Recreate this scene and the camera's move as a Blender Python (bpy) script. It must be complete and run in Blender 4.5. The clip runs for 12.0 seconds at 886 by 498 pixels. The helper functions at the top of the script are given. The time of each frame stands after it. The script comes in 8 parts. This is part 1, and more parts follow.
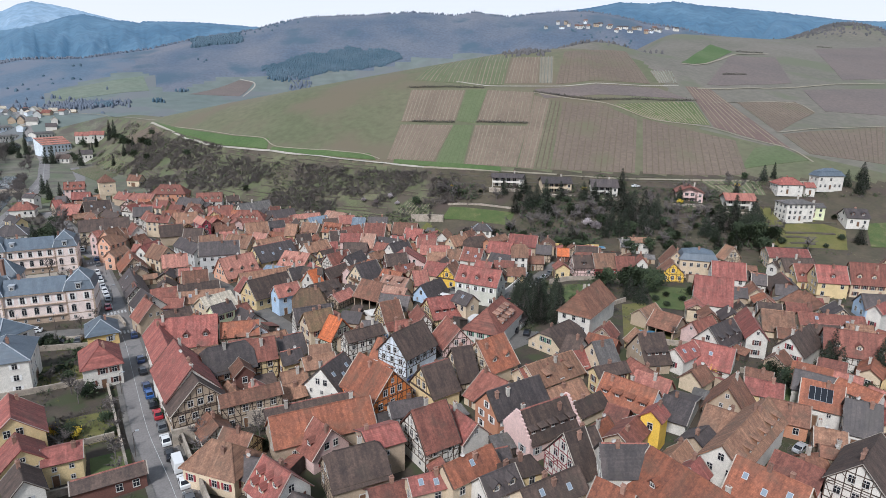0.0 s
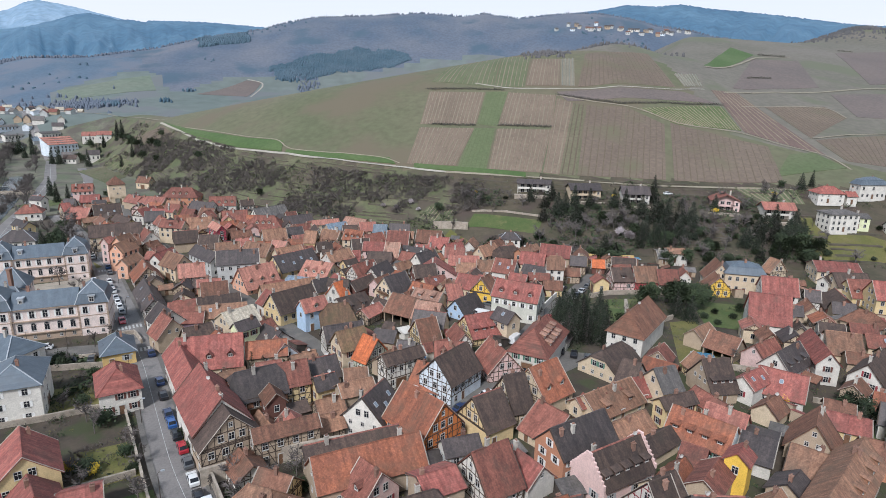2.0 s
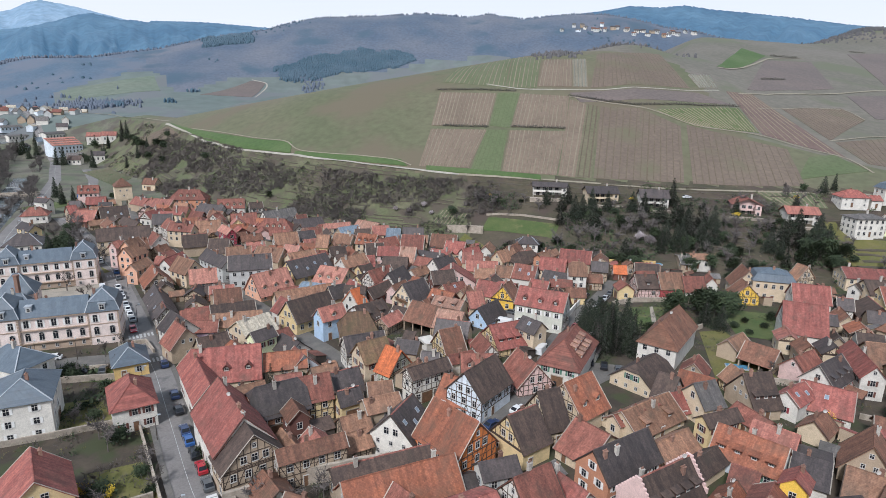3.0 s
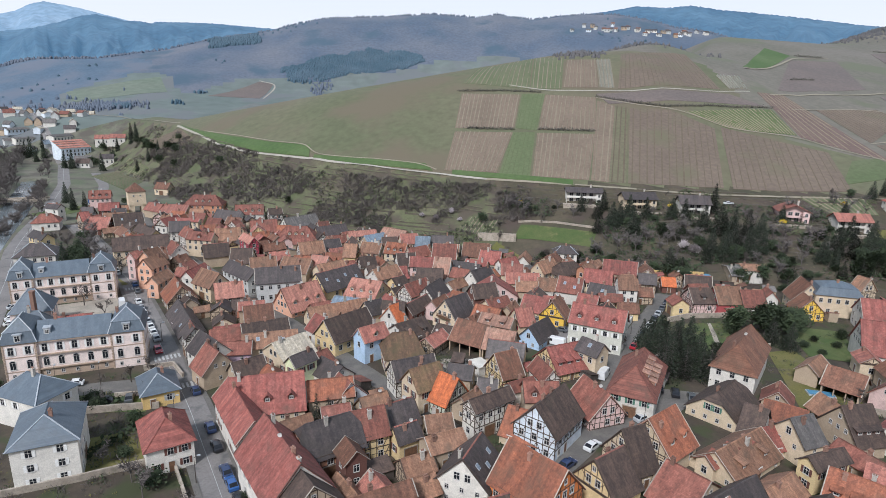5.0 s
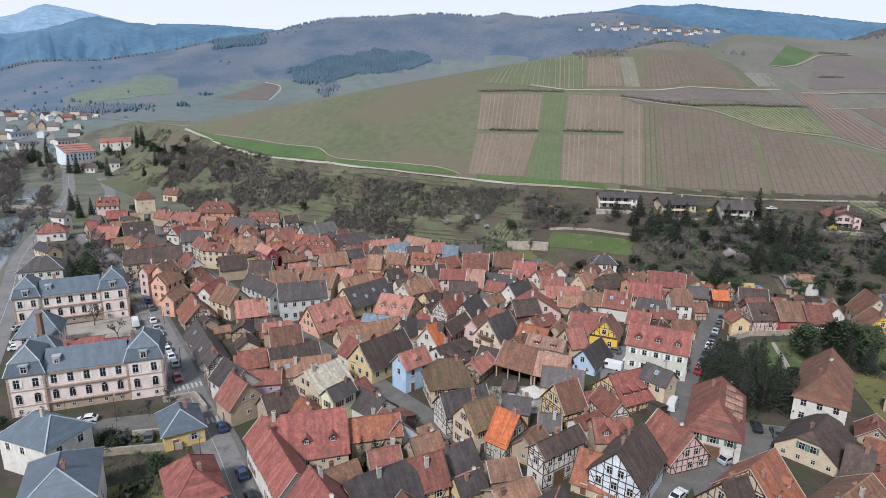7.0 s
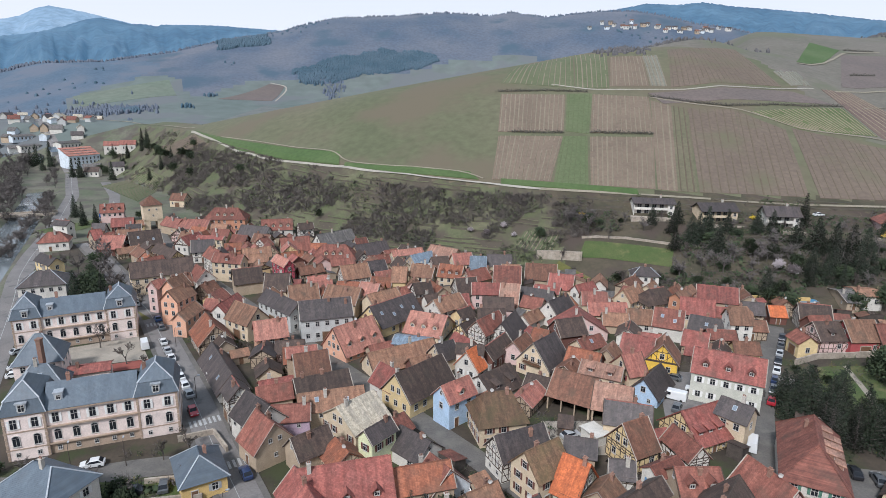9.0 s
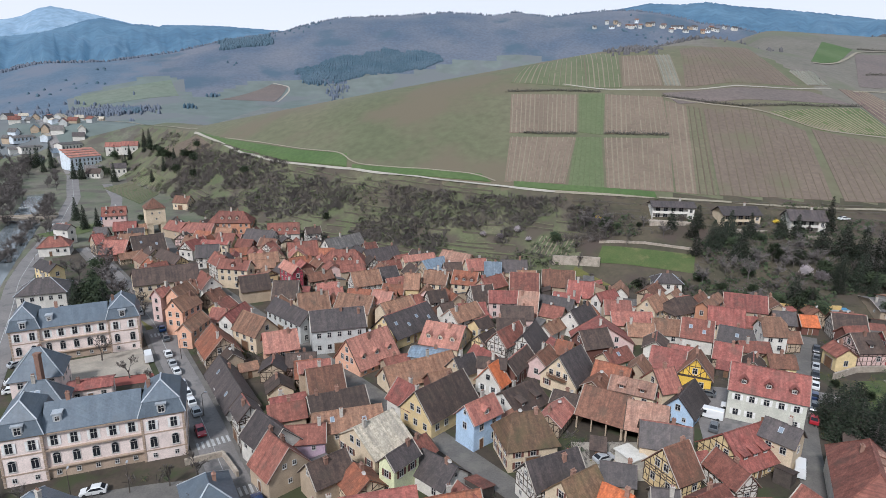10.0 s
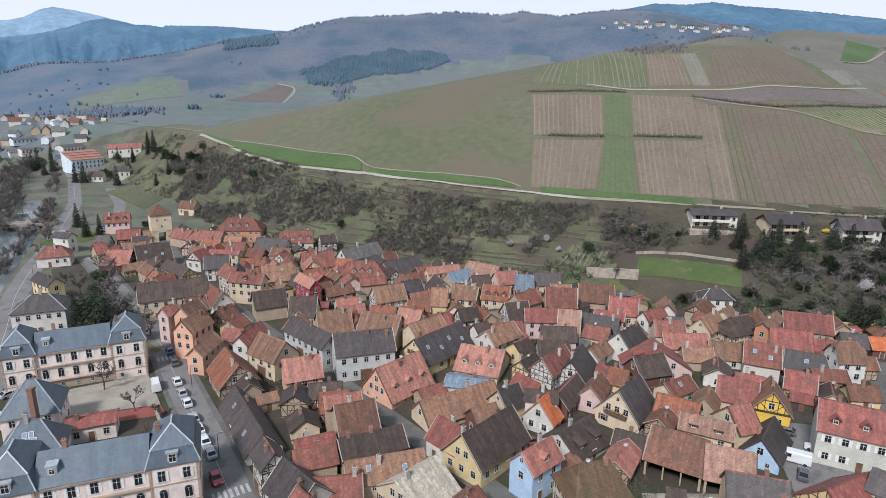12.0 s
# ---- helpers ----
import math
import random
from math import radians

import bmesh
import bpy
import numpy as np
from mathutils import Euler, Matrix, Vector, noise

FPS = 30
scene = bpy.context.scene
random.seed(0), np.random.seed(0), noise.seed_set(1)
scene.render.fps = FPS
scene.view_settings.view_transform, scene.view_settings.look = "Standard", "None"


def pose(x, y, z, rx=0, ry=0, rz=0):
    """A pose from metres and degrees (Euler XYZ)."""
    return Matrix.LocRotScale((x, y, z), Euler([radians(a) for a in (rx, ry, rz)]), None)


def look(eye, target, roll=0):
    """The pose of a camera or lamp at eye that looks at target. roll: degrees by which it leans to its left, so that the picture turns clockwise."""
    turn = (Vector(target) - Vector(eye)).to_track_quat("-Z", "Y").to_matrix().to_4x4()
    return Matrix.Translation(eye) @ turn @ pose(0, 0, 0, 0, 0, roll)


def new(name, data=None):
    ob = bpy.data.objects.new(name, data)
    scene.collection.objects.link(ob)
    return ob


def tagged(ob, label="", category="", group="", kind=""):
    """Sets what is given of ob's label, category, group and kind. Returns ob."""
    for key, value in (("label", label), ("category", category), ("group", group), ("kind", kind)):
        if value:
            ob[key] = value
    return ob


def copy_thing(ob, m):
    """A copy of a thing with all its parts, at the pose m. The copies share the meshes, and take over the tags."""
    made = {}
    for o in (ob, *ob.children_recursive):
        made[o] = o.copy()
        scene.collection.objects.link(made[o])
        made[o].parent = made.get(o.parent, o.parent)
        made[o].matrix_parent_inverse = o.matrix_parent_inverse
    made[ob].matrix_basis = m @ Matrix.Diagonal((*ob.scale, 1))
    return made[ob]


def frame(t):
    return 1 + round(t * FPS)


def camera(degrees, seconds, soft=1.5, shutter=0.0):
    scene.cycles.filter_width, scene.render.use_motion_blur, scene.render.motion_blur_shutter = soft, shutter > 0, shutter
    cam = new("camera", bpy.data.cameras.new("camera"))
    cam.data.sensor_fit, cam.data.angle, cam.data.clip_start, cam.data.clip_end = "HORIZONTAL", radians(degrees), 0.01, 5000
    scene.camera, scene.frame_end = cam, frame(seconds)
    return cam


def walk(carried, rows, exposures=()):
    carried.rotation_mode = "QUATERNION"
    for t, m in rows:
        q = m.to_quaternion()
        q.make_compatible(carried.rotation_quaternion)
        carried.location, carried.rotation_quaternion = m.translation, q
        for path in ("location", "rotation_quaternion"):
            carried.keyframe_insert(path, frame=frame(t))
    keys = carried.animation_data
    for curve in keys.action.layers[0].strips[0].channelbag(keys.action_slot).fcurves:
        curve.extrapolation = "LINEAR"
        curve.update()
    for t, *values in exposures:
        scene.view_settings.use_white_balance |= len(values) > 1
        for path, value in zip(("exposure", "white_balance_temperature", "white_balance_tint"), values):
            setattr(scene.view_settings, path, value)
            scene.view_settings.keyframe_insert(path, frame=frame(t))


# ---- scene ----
# ---- the camera and its walk ----
cam = camera(73.5, 12.0, soft=0.6)
METRES, EYE, TILT, LEAN, TURN = 105.0, 69.2, 0.0, 0.0, 0.0
ROWS = [
    (0.0, 0.0, 0.0, 0.0, 0.25, -15.46, -0.89),
    (0.5, -0.0214, 0.0288, 0.0001, 0.33, -15.43, -1.0),
    (1.0, -0.0455, 0.0577, -0.0004, 0.41, -15.39, -1.15),
    (1.5, -0.0717, 0.0867, -0.0012, 0.48, -15.35, -1.26),
    (2.0, -0.0991, 0.1161, -0.0019, 0.55, -15.31, -1.31),
    (2.5, -0.1275, 0.1457, -0.0028, 0.62, -15.26, -1.34),
    (3.0, -0.1567, 0.1756, -0.0037, 0.69, -15.24, -1.4),
    (5.0, -0.2773, 0.2971, -0.0054, 0.86, -15.16, -1.35),
    (5.5, -0.3049, 0.33, -0.006, 0.88, -15.14, -1.23),
    (6.0, -0.3307, 0.3639, -0.0059, 0.91, -15.15, -1.13),
    (6.5, -0.3555, 0.3986, -0.0061, 0.95, -15.15, -1.06),
    (7.0, -0.3796, 0.4337, -0.0064, 0.98, -15.15, -0.99),
    (9.0, -0.4698, 0.5768, -0.0091, 1.17, -15.12, -0.79),
    (9.5, -0.4916, 0.6131, -0.0101, 1.22, -15.1, -0.76),
    (10.0, -0.5129, 0.6497, -0.0108, 1.28, -15.1, -0.75),
    (10.5, -0.5346, 0.6859, -0.0124, 1.32, -15.07, -0.73),
    (11.0, -0.5558, 0.7223, -0.013, 1.36, -15.06, -0.73),
    (11.5, -0.577, 0.7586, -0.0136, 1.41, -15.05, -0.72),
    (12.0, -0.598, 0.795, -0.0146, 1.46, -15.03, -0.73),
]
walk(cam, [(t, pose(0, 0, EYE, TILT, LEAN, TURN) @ pose(METRES * x, METRES * y, METRES * z, 90 + pitch, roll, yaw)) for t, x, y, z, yaw, pitch, roll in ROWS], [(0, -0.06, 5960, 11), (12, -0.11, 5960, 11)])

# ---- sky and sun: a bright, thinly overcast day ----
world = bpy.data.worlds.new("sky")
scene.world = world
world.use_nodes = True
wn, wl = world.node_tree.nodes, world.node_tree.links
wn.clear()
sky = wn.new("ShaderNodeTexSky")
sky.sky_type, sky.sun_disc = "NISHITA", False
sky.sun_elevation, sky.sun_rotation = radians(45), radians(205)
sky.air_density, sky.dust_density = 1.0, 4.0
veil = wn.new("ShaderNodeMix")
veil.data_type = "RGBA"
veil.inputs[0].default_value = 0.86
high = wn.new("ShaderNodeSeparateXYZ")
wl.new(wn.new("ShaderNodeTexCoord").outputs["Generated"], high.inputs[0])
fade = wn.new("ShaderNodeValToRGB")
fade.color_ramp.elements[0].position, fade.color_ramp.elements[1].position = 0.0, 0.55
fade.color_ramp.elements[0].color, fade.color_ramp.elements[1].color = (1.0, 1.0, 1.0, 1), (0.50, 0.59, 0.68, 1)
wl.new(high.outputs[2], fade.inputs[0])
bright = wn.new("ShaderNodeMix")
bright.data_type, bright.blend_type = "RGBA", "MULTIPLY"
bright.inputs[0].default_value = 1.0
bright.inputs[7].default_value = (15.2, 15.2, 15.5, 1)
wl.new(fade.outputs[0], bright.inputs[6])
wl.new(bright.outputs[2], veil.inputs[7])
wl.new(sky.outputs[0], veil.inputs[6])
back = wn.new("ShaderNodeBackground")
back.inputs[1].default_value = 0.077
wl.new(veil.outputs[2], back.inputs[0])
wl.new(back.outputs[0], wn.new("ShaderNodeOutputWorld").inputs[0])
sun = new("sun", bpy.data.lights.new("sun", "SUN"))
sun.data.energy, sun.data.angle, sun.data.color = 4.4, radians(10), (1.0, 0.965, 0.93)
sun.matrix_world = look((0, 0, 300), (0.32 * 120, 0.70 * 120, 300 - 92))


# ---- materials ----
def links(m):
    m.use_nodes = True
    n = m.node_tree.nodes
    return n, m.node_tree.links, n["Principled BSDF"]


def noise_node(n, l, scale, detail=4, coords=None):
    t = n.new("ShaderNodeTexNoise")
    t.inputs["Scale"].default_value, t.inputs["Detail"].default_value = scale, detail
    if coords is not None:
        l.new(coords, t.inputs["Vector"])
    return t.outputs["Fac"]


def ramp_node(n, l, fac, lo, hi, a=0.35, b=0.65):
    r = n.new("ShaderNodeValToRGB")
    r.color_ramp.elements[0].position, r.color_ramp.elements[1].position = a, b
    r.color_ramp.elements[0].color, r.color_ramp.elements[1].color = (*lo, 1), (*hi, 1)
    l.new(fac, r.inputs[0])
    return r.outputs[0]


def mix_node(n, l, fac, a, b, kind="MIX"):
    m = n.new("ShaderNodeMix")
    m.data_type, m.blend_type = "RGBA", kind
    for sock, v in ((m.inputs[0], fac), (m.inputs[6], a), (m.inputs[7], b)):
        if isinstance(v, (int, float)):
            sock.default_value = v
        elif isinstance(v, tuple):
            sock.default_value = (*v, 1)
        else:
            l.new(v, sock)
    return m.outputs[2]


def surface(name, a, b, big=0.3, fine=3.0, rough=0.85, bump=0.15, bump_scale=4.0, spread=0.0, stain=None, stain_at=(0.55, 0.75), stain_scale=0.5, metal=0.0):
    """A mottled surface: two colours at a large and a fine scale, stains, relief, and a shade that differs from thing to thing."""
    m = bpy.data.materials.new(name)
    n, l, p = links(m)
    pos = n.new("ShaderNodeNewGeometry").outputs["Position"]
    c = ramp_node(n, l, noise_node(n, l, big, 3, pos), a, b)
    f = noise_node(n, l, fine, 5, pos)
    c = mix_node(n, l, 0.5, c, ramp_node(n, l, f, (0.72, 0.72, 0.72), (1.28, 1.28, 1.28), 0.3, 0.7), "MULTIPLY")
    if stain:
        s = ramp_node(n, l, noise_node(n, l, stain_scale, 6, pos), (0, 0, 0), (1, 1, 1), *stain_at)
        c = mix_node(n, l, s, c, stain)
    if spread:
        o = n.new("ShaderNodeObjectInfo")
        c = mix_node(n, l, 1.0, c, ramp_node(n, l, o.outputs["Random"], (1 - spread,) * 3, (1 + spread,) * 3, 0, 1), "MULTIPLY")
    l.new(c, p.inputs["Base Color"])
    p.inputs["Roughness"].default_value, p.inputs["Metallic"].default_value = rough, metal
    if bump:
        bn = n.new("ShaderNodeBump")
        bn.inputs["Strength"].default_value, bn.inputs["Distance"].default_value = bump, 0.1
        l.new(noise_node(n, l, bump_scale, 5, pos), bn.inputs["Height"])
        l.new(bn.outputs[0], p.inputs["Normal"])
    return m


def tiles(name, a, b, moss, course=0.15, rough=0.8, spread=0.24, moss_at=(0.54, 0.78), line=0.38, grain=0.45):
    """Roof tiling: courses one above the other, tiles of differing shade, weather and moss."""
    m = bpy.data.materials.new(name)
    n, l, p = links(m)
    pos = n.new("ShaderNodeNewGeometry").outputs["Position"]
    tc = n.new("ShaderNodeTexCoord").outputs["Object"]
    sep = n.new("ShaderNodeSeparateXYZ")
    l.new(tc, sep.inputs[0])
    ri = n.new("ShaderNodeMath")
    ri.operation, ri.inputs[1].default_value = "DIVIDE", course
    l.new(sep.outputs[2], ri.inputs[0])
    fr = n.new("ShaderNodeMath")
    fr.operation = "FRACT"
    l.new(ri.outputs[0], fr.inputs[0])
    fl = n.new("ShaderNodeMath")
    fl.operation = "FLOOR"
    l.new(ri.outputs[0], fl.inputs[0])
    cx = n.new("ShaderNodeMath")
    cx.operation, cx.inputs[1].default_value = "DIVIDE", 0.24
    l.new(sep.outputs[0], cx.inputs[0])
    fx = n.new("ShaderNodeMath")
    fx.operation = "FLOOR"
    l.new(cx.outputs[0], fx.inputs[0])
    cell = n.new("ShaderNodeCombineXYZ")
    l.new(fx.outputs[0], cell.inputs[0])
    l.new(fl.outputs[0], cell.inputs[1])
    wh = n.new("ShaderNodeTexWhiteNoise")
    l.new(cell.outputs[0], wh.inputs["Vector"])
    c = ramp_node(n, l, noise_node(n, l, 0.55, 5, pos), a, b, 0.3, 0.7)
    c = mix_node(n, l, grain, c, ramp_node(n, l, wh.outputs["Value"], (0.62,) * 3, (1.4,) * 3, 0, 1), "MULTIPLY")
    c = mix_node(n, l, grain, c, ramp_node(n, l, noise_node(n, l, 1.4, 7, pos), (0.6,) * 3, (1.35,) * 3, 0.32, 0.68), "MULTIPLY")
    # streaks that the rain draws down the slope, and pale lichen
    down = n.new("ShaderNodeVectorMath")
    down.operation, down.inputs[1].default_value = "MULTIPLY", (1.5, 0.16, 0.16)
    l.new(tc, down.inputs[0])
    c = mix_node(n, l, grain * 1.3, c, ramp_node(n, l, noise_node(n, l, 1.0, 4, down.outputs[0]), (0.62, 0.62, 0.64), (1.36, 1.33, 1.28), 0.36, 0.66), "MULTIPLY")
    c = mix_node(n, l, grain, c, ramp_node(n, l, noise_node(n, l, 5.0, 3, pos), (1, 1, 1), (1.75, 1.7, 1.55), 0.60, 0.72), "MULTIPLY")
    s = ramp_node(n, l, noise_node(n, l, 0.28, 7, pos), (0, 0, 0), (0.85,) * 3, *moss_at)
    c = mix_node(n, l, s, c, moss)
    c = mix_node(n, l, line, c, ramp_node(n, l, fr.outputs[0], (0.35,) * 3, (1.0,) * 3, 0.0, 0.3), "MULTIPLY")
    o = n.new("ShaderNodeObjectInfo")
    c = mix_node(n, l, 1.0, c, ramp_node(n, l, o.outputs["Random"], (1 - spread,) * 3, (1 + spread,) * 3, 0, 1), "MULTIPLY")
    l.new(c, p.inputs["Base Color"])
    p.inputs["Roughness"].default_value = rough
    bn = n.new("ShaderNodeBump")
    bn.inputs["Strength"].default_value, bn.inputs["Distance"].default_value = 0.5, 0.05
    l.new(fr.outputs[0], bn.inputs["Height"])
    l.new(bn.outputs[0], p.inputs["Normal"])
    return m


ROOF = {
    "red": tiles("red roof tiles", (0.208, 0.062, 0.049), (0.246, 0.088, 0.070), (0.115, 0.062, 0.047)),
    "redor": tiles("light red roof tiles", (0.262, 0.096, 0.072), (0.300, 0.126, 0.096), (0.160, 0.082, 0.058)),
    "redbrown": tiles("red-brown roof tiles", (0.158, 0.056, 0.040), (0.206, 0.080, 0.057), (0.084, 0.054, 0.040)),
    "orange": tiles("orange roof tiles", (0.248, 0.086, 0.044), (0.202, 0.076, 0.045), (0.132, 0.074, 0.048), moss_at=(0.5, 0.75)),
    "bright": tiles("new orange roof tiles", (0.460, 0.125, 0.042), (0.410, 0.112, 0.042), (0.300, 0.100, 0.045), spread=0.06),
    "salmon": tiles("salmon roof tiles", (0.345, 0.150, 0.112), (0.385, 0.180, 0.132), (0.230, 0.122, 0.094), spread=0.08),
    "brown": tiles("old brown roof tiles", (0.142, 0.064, 0.040), (0.180, 0.087, 0.055), (0.082, 0.057, 0.038)),
    "tan": tiles("weathered tan roof tiles", (0.206, 0.106, 0.065), (0.246, 0.136, 0.086), (0.112, 0.082, 0.057)),
    "tanor": tiles("pale orange roof tiles", (0.275, 0.145, 0.102), (0.310, 0.182, 0.132), (0.178, 0.124, 0.092)),
    "moss": tiles("mossy brown roof tiles", (0.138, 0.084, 0.050), (0.172, 0.098, 0.056), (0.092, 0.080, 0.036), moss_at=(0.42, 0.7)),
    "dark": tiles("dark brown roof tiles", (0.050, 0.034, 0.028), (0.080, 0.053, 0.041), (0.054, 0.042, 0.031)),
    "grey": tiles("grey roof tiles", (0.098, 0.090, 0.086), (0.126, 0.114, 0.106), (0.078, 0.072, 0.060)),
    "slate": tiles("slate roof", (0.048, 0.039, 0.038), (0.074, 0.058, 0.054), (0.055, 0.045, 0.037), rough=0.6, line=0.35),
    "blue": tiles("blue-grey slate roof", (0.082, 0.104, 0.128), (0.100, 0.124, 0.148), (0.090, 0.102, 0.112), rough=0.5, line=0.2, spread=0.06, grain=0.2),
    "bluetin": tiles("blue-grey sheet roof", (0.128, 0.168, 0.209), (0.160, 0.200, 0.241), (0.120, 0.128, 0.136), rough=0.5, line=0.1),
    "creamtile": tiles("pale cream roof sheets", (0.400, 0.350, 0.270), (0.440, 0.390, 0.310), (0.310, 0.275, 0.215), line=0.15, spread=0.02),
}


def plaster(name, a, b=None):
    b = b or tuple(v * 0.85 for v in a)
    return surface(name, a, b, 0.5, 5.0, 0.9, 0.1, 12.0, 0.07, tuple(v * 0.6 for v in a), (0.6, 0.85), 0.7)


WALL = {
    "white": plaster("white plaster", (0.60, 0.565, 0.505)),
    "bone": plaster("pale grey-green plaster", (0.50, 0.49, 0.42)),
    "cream": plaster("cream plaster", (0.58, 0.465, 0.325)),
    "yellow": plaster("yellow plaster", (0.62, 0.475, 0.255)),
    "vivid": plaster("bright yellow plaster", (0.72, 0.46, 0.07)),
    "ochre": plaster("ochre plaster", (0.58, 0.40, 0.16)),
    "pink": plaster("pink plaster", (0.62, 0.44, 0.40)),
    "salmon": plaster("salmon plaster", (0.66, 0.37, 0.25)),
    "tan": plaster("sandy plaster", (0.40, 0.31, 0.22)),
    "blue": plaster("light blue plaster", (0.40, 0.52, 0.66)),
    "bluewhite": plaster("bluish white plaster", (0.64, 0.69, 0.73)),
    "brick": plaster("brick-coloured plaster", (0.46, 0.22, 0.13)),
    "flame": plaster("bright orange plaster", (0.60, 0.19, 0.05)),
    "redwood": plaster("red-brown boards", (0.14, 0.06, 0.045)),
    "red": plaster("dark red plaster", (0.38, 0.08, 0.08)),
    "crimson": plaster("crimson plaster", (0.42, 0.06, 0.09)),
    "lilac": plaster("lilac plaster", (0.45, 0.33, 0.40)),
    "grey": plaster("grey plaster", (0.48, 0.48, 0.46)),
    "greygreen": plaster("grey-green plaster", (0.40, 0.42, 0.33)),
    "palegreen": plaster("pale green plaster", (0.62, 0.64, 0.40)),
    "school": plaster("pale rose plaster", (0.70, 0.585, 0.53)),
    "sandstone": plaster("sandstone", (0.36, 0.27, 0.20)),
}
TIMBER = surface("dark timber", (0.045, 0.030, 0.022), (0.085, 0.058, 0.042), 1.0, 8.0, 0.85, 0.2, 10, 0.1)
TIMBER_RED = surface("dark red timber", (0.16, 0.02, 0.03), (0.2, 0.03, 0.04), 1.0, 8.0, 0.8, 0.2, 10)
FRAME = surface("white window frame", (0.50, 0.48, 0.45), (0.42, 0.40, 0.37), 2, 9, 0.6, 0)
GLASS = bpy.data.materials.new("window glass")
_n, _l, _p = links(GLASS)
_p.inputs["Base Color"].default_value, _p.inputs["Roughness"].default_value = (0.018, 0.020, 0.024, 1), 0.12
_p.inputs["Specular IOR Level"].default_value = 0.25
SHUTTER = {
    "brown": surface("brown shutter", (0.10, 0.04, 0.03), (0.14, 0.055, 0.04), 2, 9, 0.7, 0.1),
    "green": surface("green shutter", (0.06, 0.14, 0.10), (0.08, 0.18, 0.13), 2, 9, 0.7, 0.1),
    "red": surface("red shutter", (0.22, 0.03, 0.04), (0.26, 0.045, 0.05), 2, 9, 0.7, 0.1),
    "blue": surface("blue shutter", (0.10, 0.20, 0.36), (0.12, 0.24, 0.42), 2, 9, 0.7, 0.1),
    "white": surface("white shutter", (0.62, 0.61, 0.58), (0.7, 0.69, 0.66), 2, 9, 0.7, 0.1),
    "grey": surface("grey shutter", (0.30, 0.31, 0.31), (0.36, 0.37, 0.37), 2, 9, 0.7, 0.1),
}
WOOD = surface("brown door wood", (0.12, 0.065, 0.035), (0.17, 0.09, 0.05), 2, 9, 0.7, 0.1)
DARK = surface("shaded boards", (0.05, 0.04, 0.033), (0.075, 0.06, 0.05), 1, 6, 0.9, 0.2)
BRICK = surface("chimney brick", (0.20, 0.105, 0.075), (0.25, 0.15, 0.11), 2, 10, 0.9, 0.3, 12, 0.3)
CHIMNEY_PALE = surface("pale chimney render", (0.34, 0.31, 0.27), (0.42, 0.385, 0.335), 2, 8, 0.9, 0.2, 12, 0.2)
MORTAR = surface("pale verge mortar", (0.27, 0.235, 0.195), (0.36, 0.32, 0.27), 1.0, 6, 0.9, 0.1, 8, 0.25)
ZINC = surface("zinc", (0.36, 0.38, 0.40), (0.44, 0.46, 0.48), 1, 6, 0.45, 0.05, 6, 0, metal=0.3)
ASPHALT = surface("asphalt", (0.150, 0.138, 0.130), (0.185, 0.170, 0.160), 0.12, 2.5, 0.9, 0.15, 20, 0, (0.095, 0.092, 0.09), (0.55, 0.7), 0.25)
PAVING = surface("grey paving", (0.100, 0.092, 0.084), (0.130, 0.119, 0.107), 0.2, 3, 0.9, 0.2, 14, 0, (0.15, 0.14, 0.12), (0.55, 0.75), 0.4)
GRAVEL = surface("sandy yard gravel", (0.27, 0.235, 0.19), (0.33, 0.29, 0.235), 0.15, 2.5, 0.95, 0.2, 12, 0, (0.2, 0.18, 0.15), (0.5, 0.75), 0.2)
LINE = surface("white road paint", (0.40, 0.40, 0.385), (0.30, 0.30, 0.29), 0.8, 5, 0.8, 0)
STONE = surface("rubble stone wall", (0.27, 0.225, 0.18), (0.35, 0.30, 0.245), 0.6, 3.5, 0.95, 0.6, 5, 0.15, (0.18, 0.16, 0.12), (0.5, 0.75), 0.8)
SOIL = surface("town ground", (0.036, 0.028, 0.020), (0.068, 0.052, 0.036), 0.12, 1.2, 0.95, 0.3, 6, 0, (0.040, 0.046, 0.018), (0.50, 0.60), 0.13)
LAWN = surface("spring grass", (0.050, 0.078, 0.019), (0.078, 0.094, 0.030), 0.15, 2.0, 0.95, 0.3, 10, 0, (0.15, 0.13, 0.06), (0.55, 0.8), 0.25)
LAWN_MOSS = surface("mossy grass", (0.088, 0.090, 0.022), (0.128, 0.112, 0.034), 0.15, 2.0, 0.95, 0.3, 10, 0, (0.12, 0.10, 0.06), (0.55, 0.8), 0.25)

# ---- the lie of the land ----
FOOT_X = (-320, -230, -197, -150, -121, -80, -60, -40, -20, 8, 30, 63, 110, 150, 220)
FOOT_Y = (520, 432, 385, 340, 322, 309, 300, 291, 285, 262, 252, 240, 229, 225, 222)
PATH_X = (-330, -234, -170, -105, -70, -32, 22, 80, 150, 220)
PATH_Y = (600, 485, 415, 360, 340, 326, 316, 311, 300, 290)
PATH_Z = (34, 36.6, 33, 29.8, 28, 27, 26.5, 26.5, 27, 27)


def smooth(a, b, x):
    u = np.clip((x - a) / (b - a), 0, 1)
    return u * u * (3 - 2 * u)


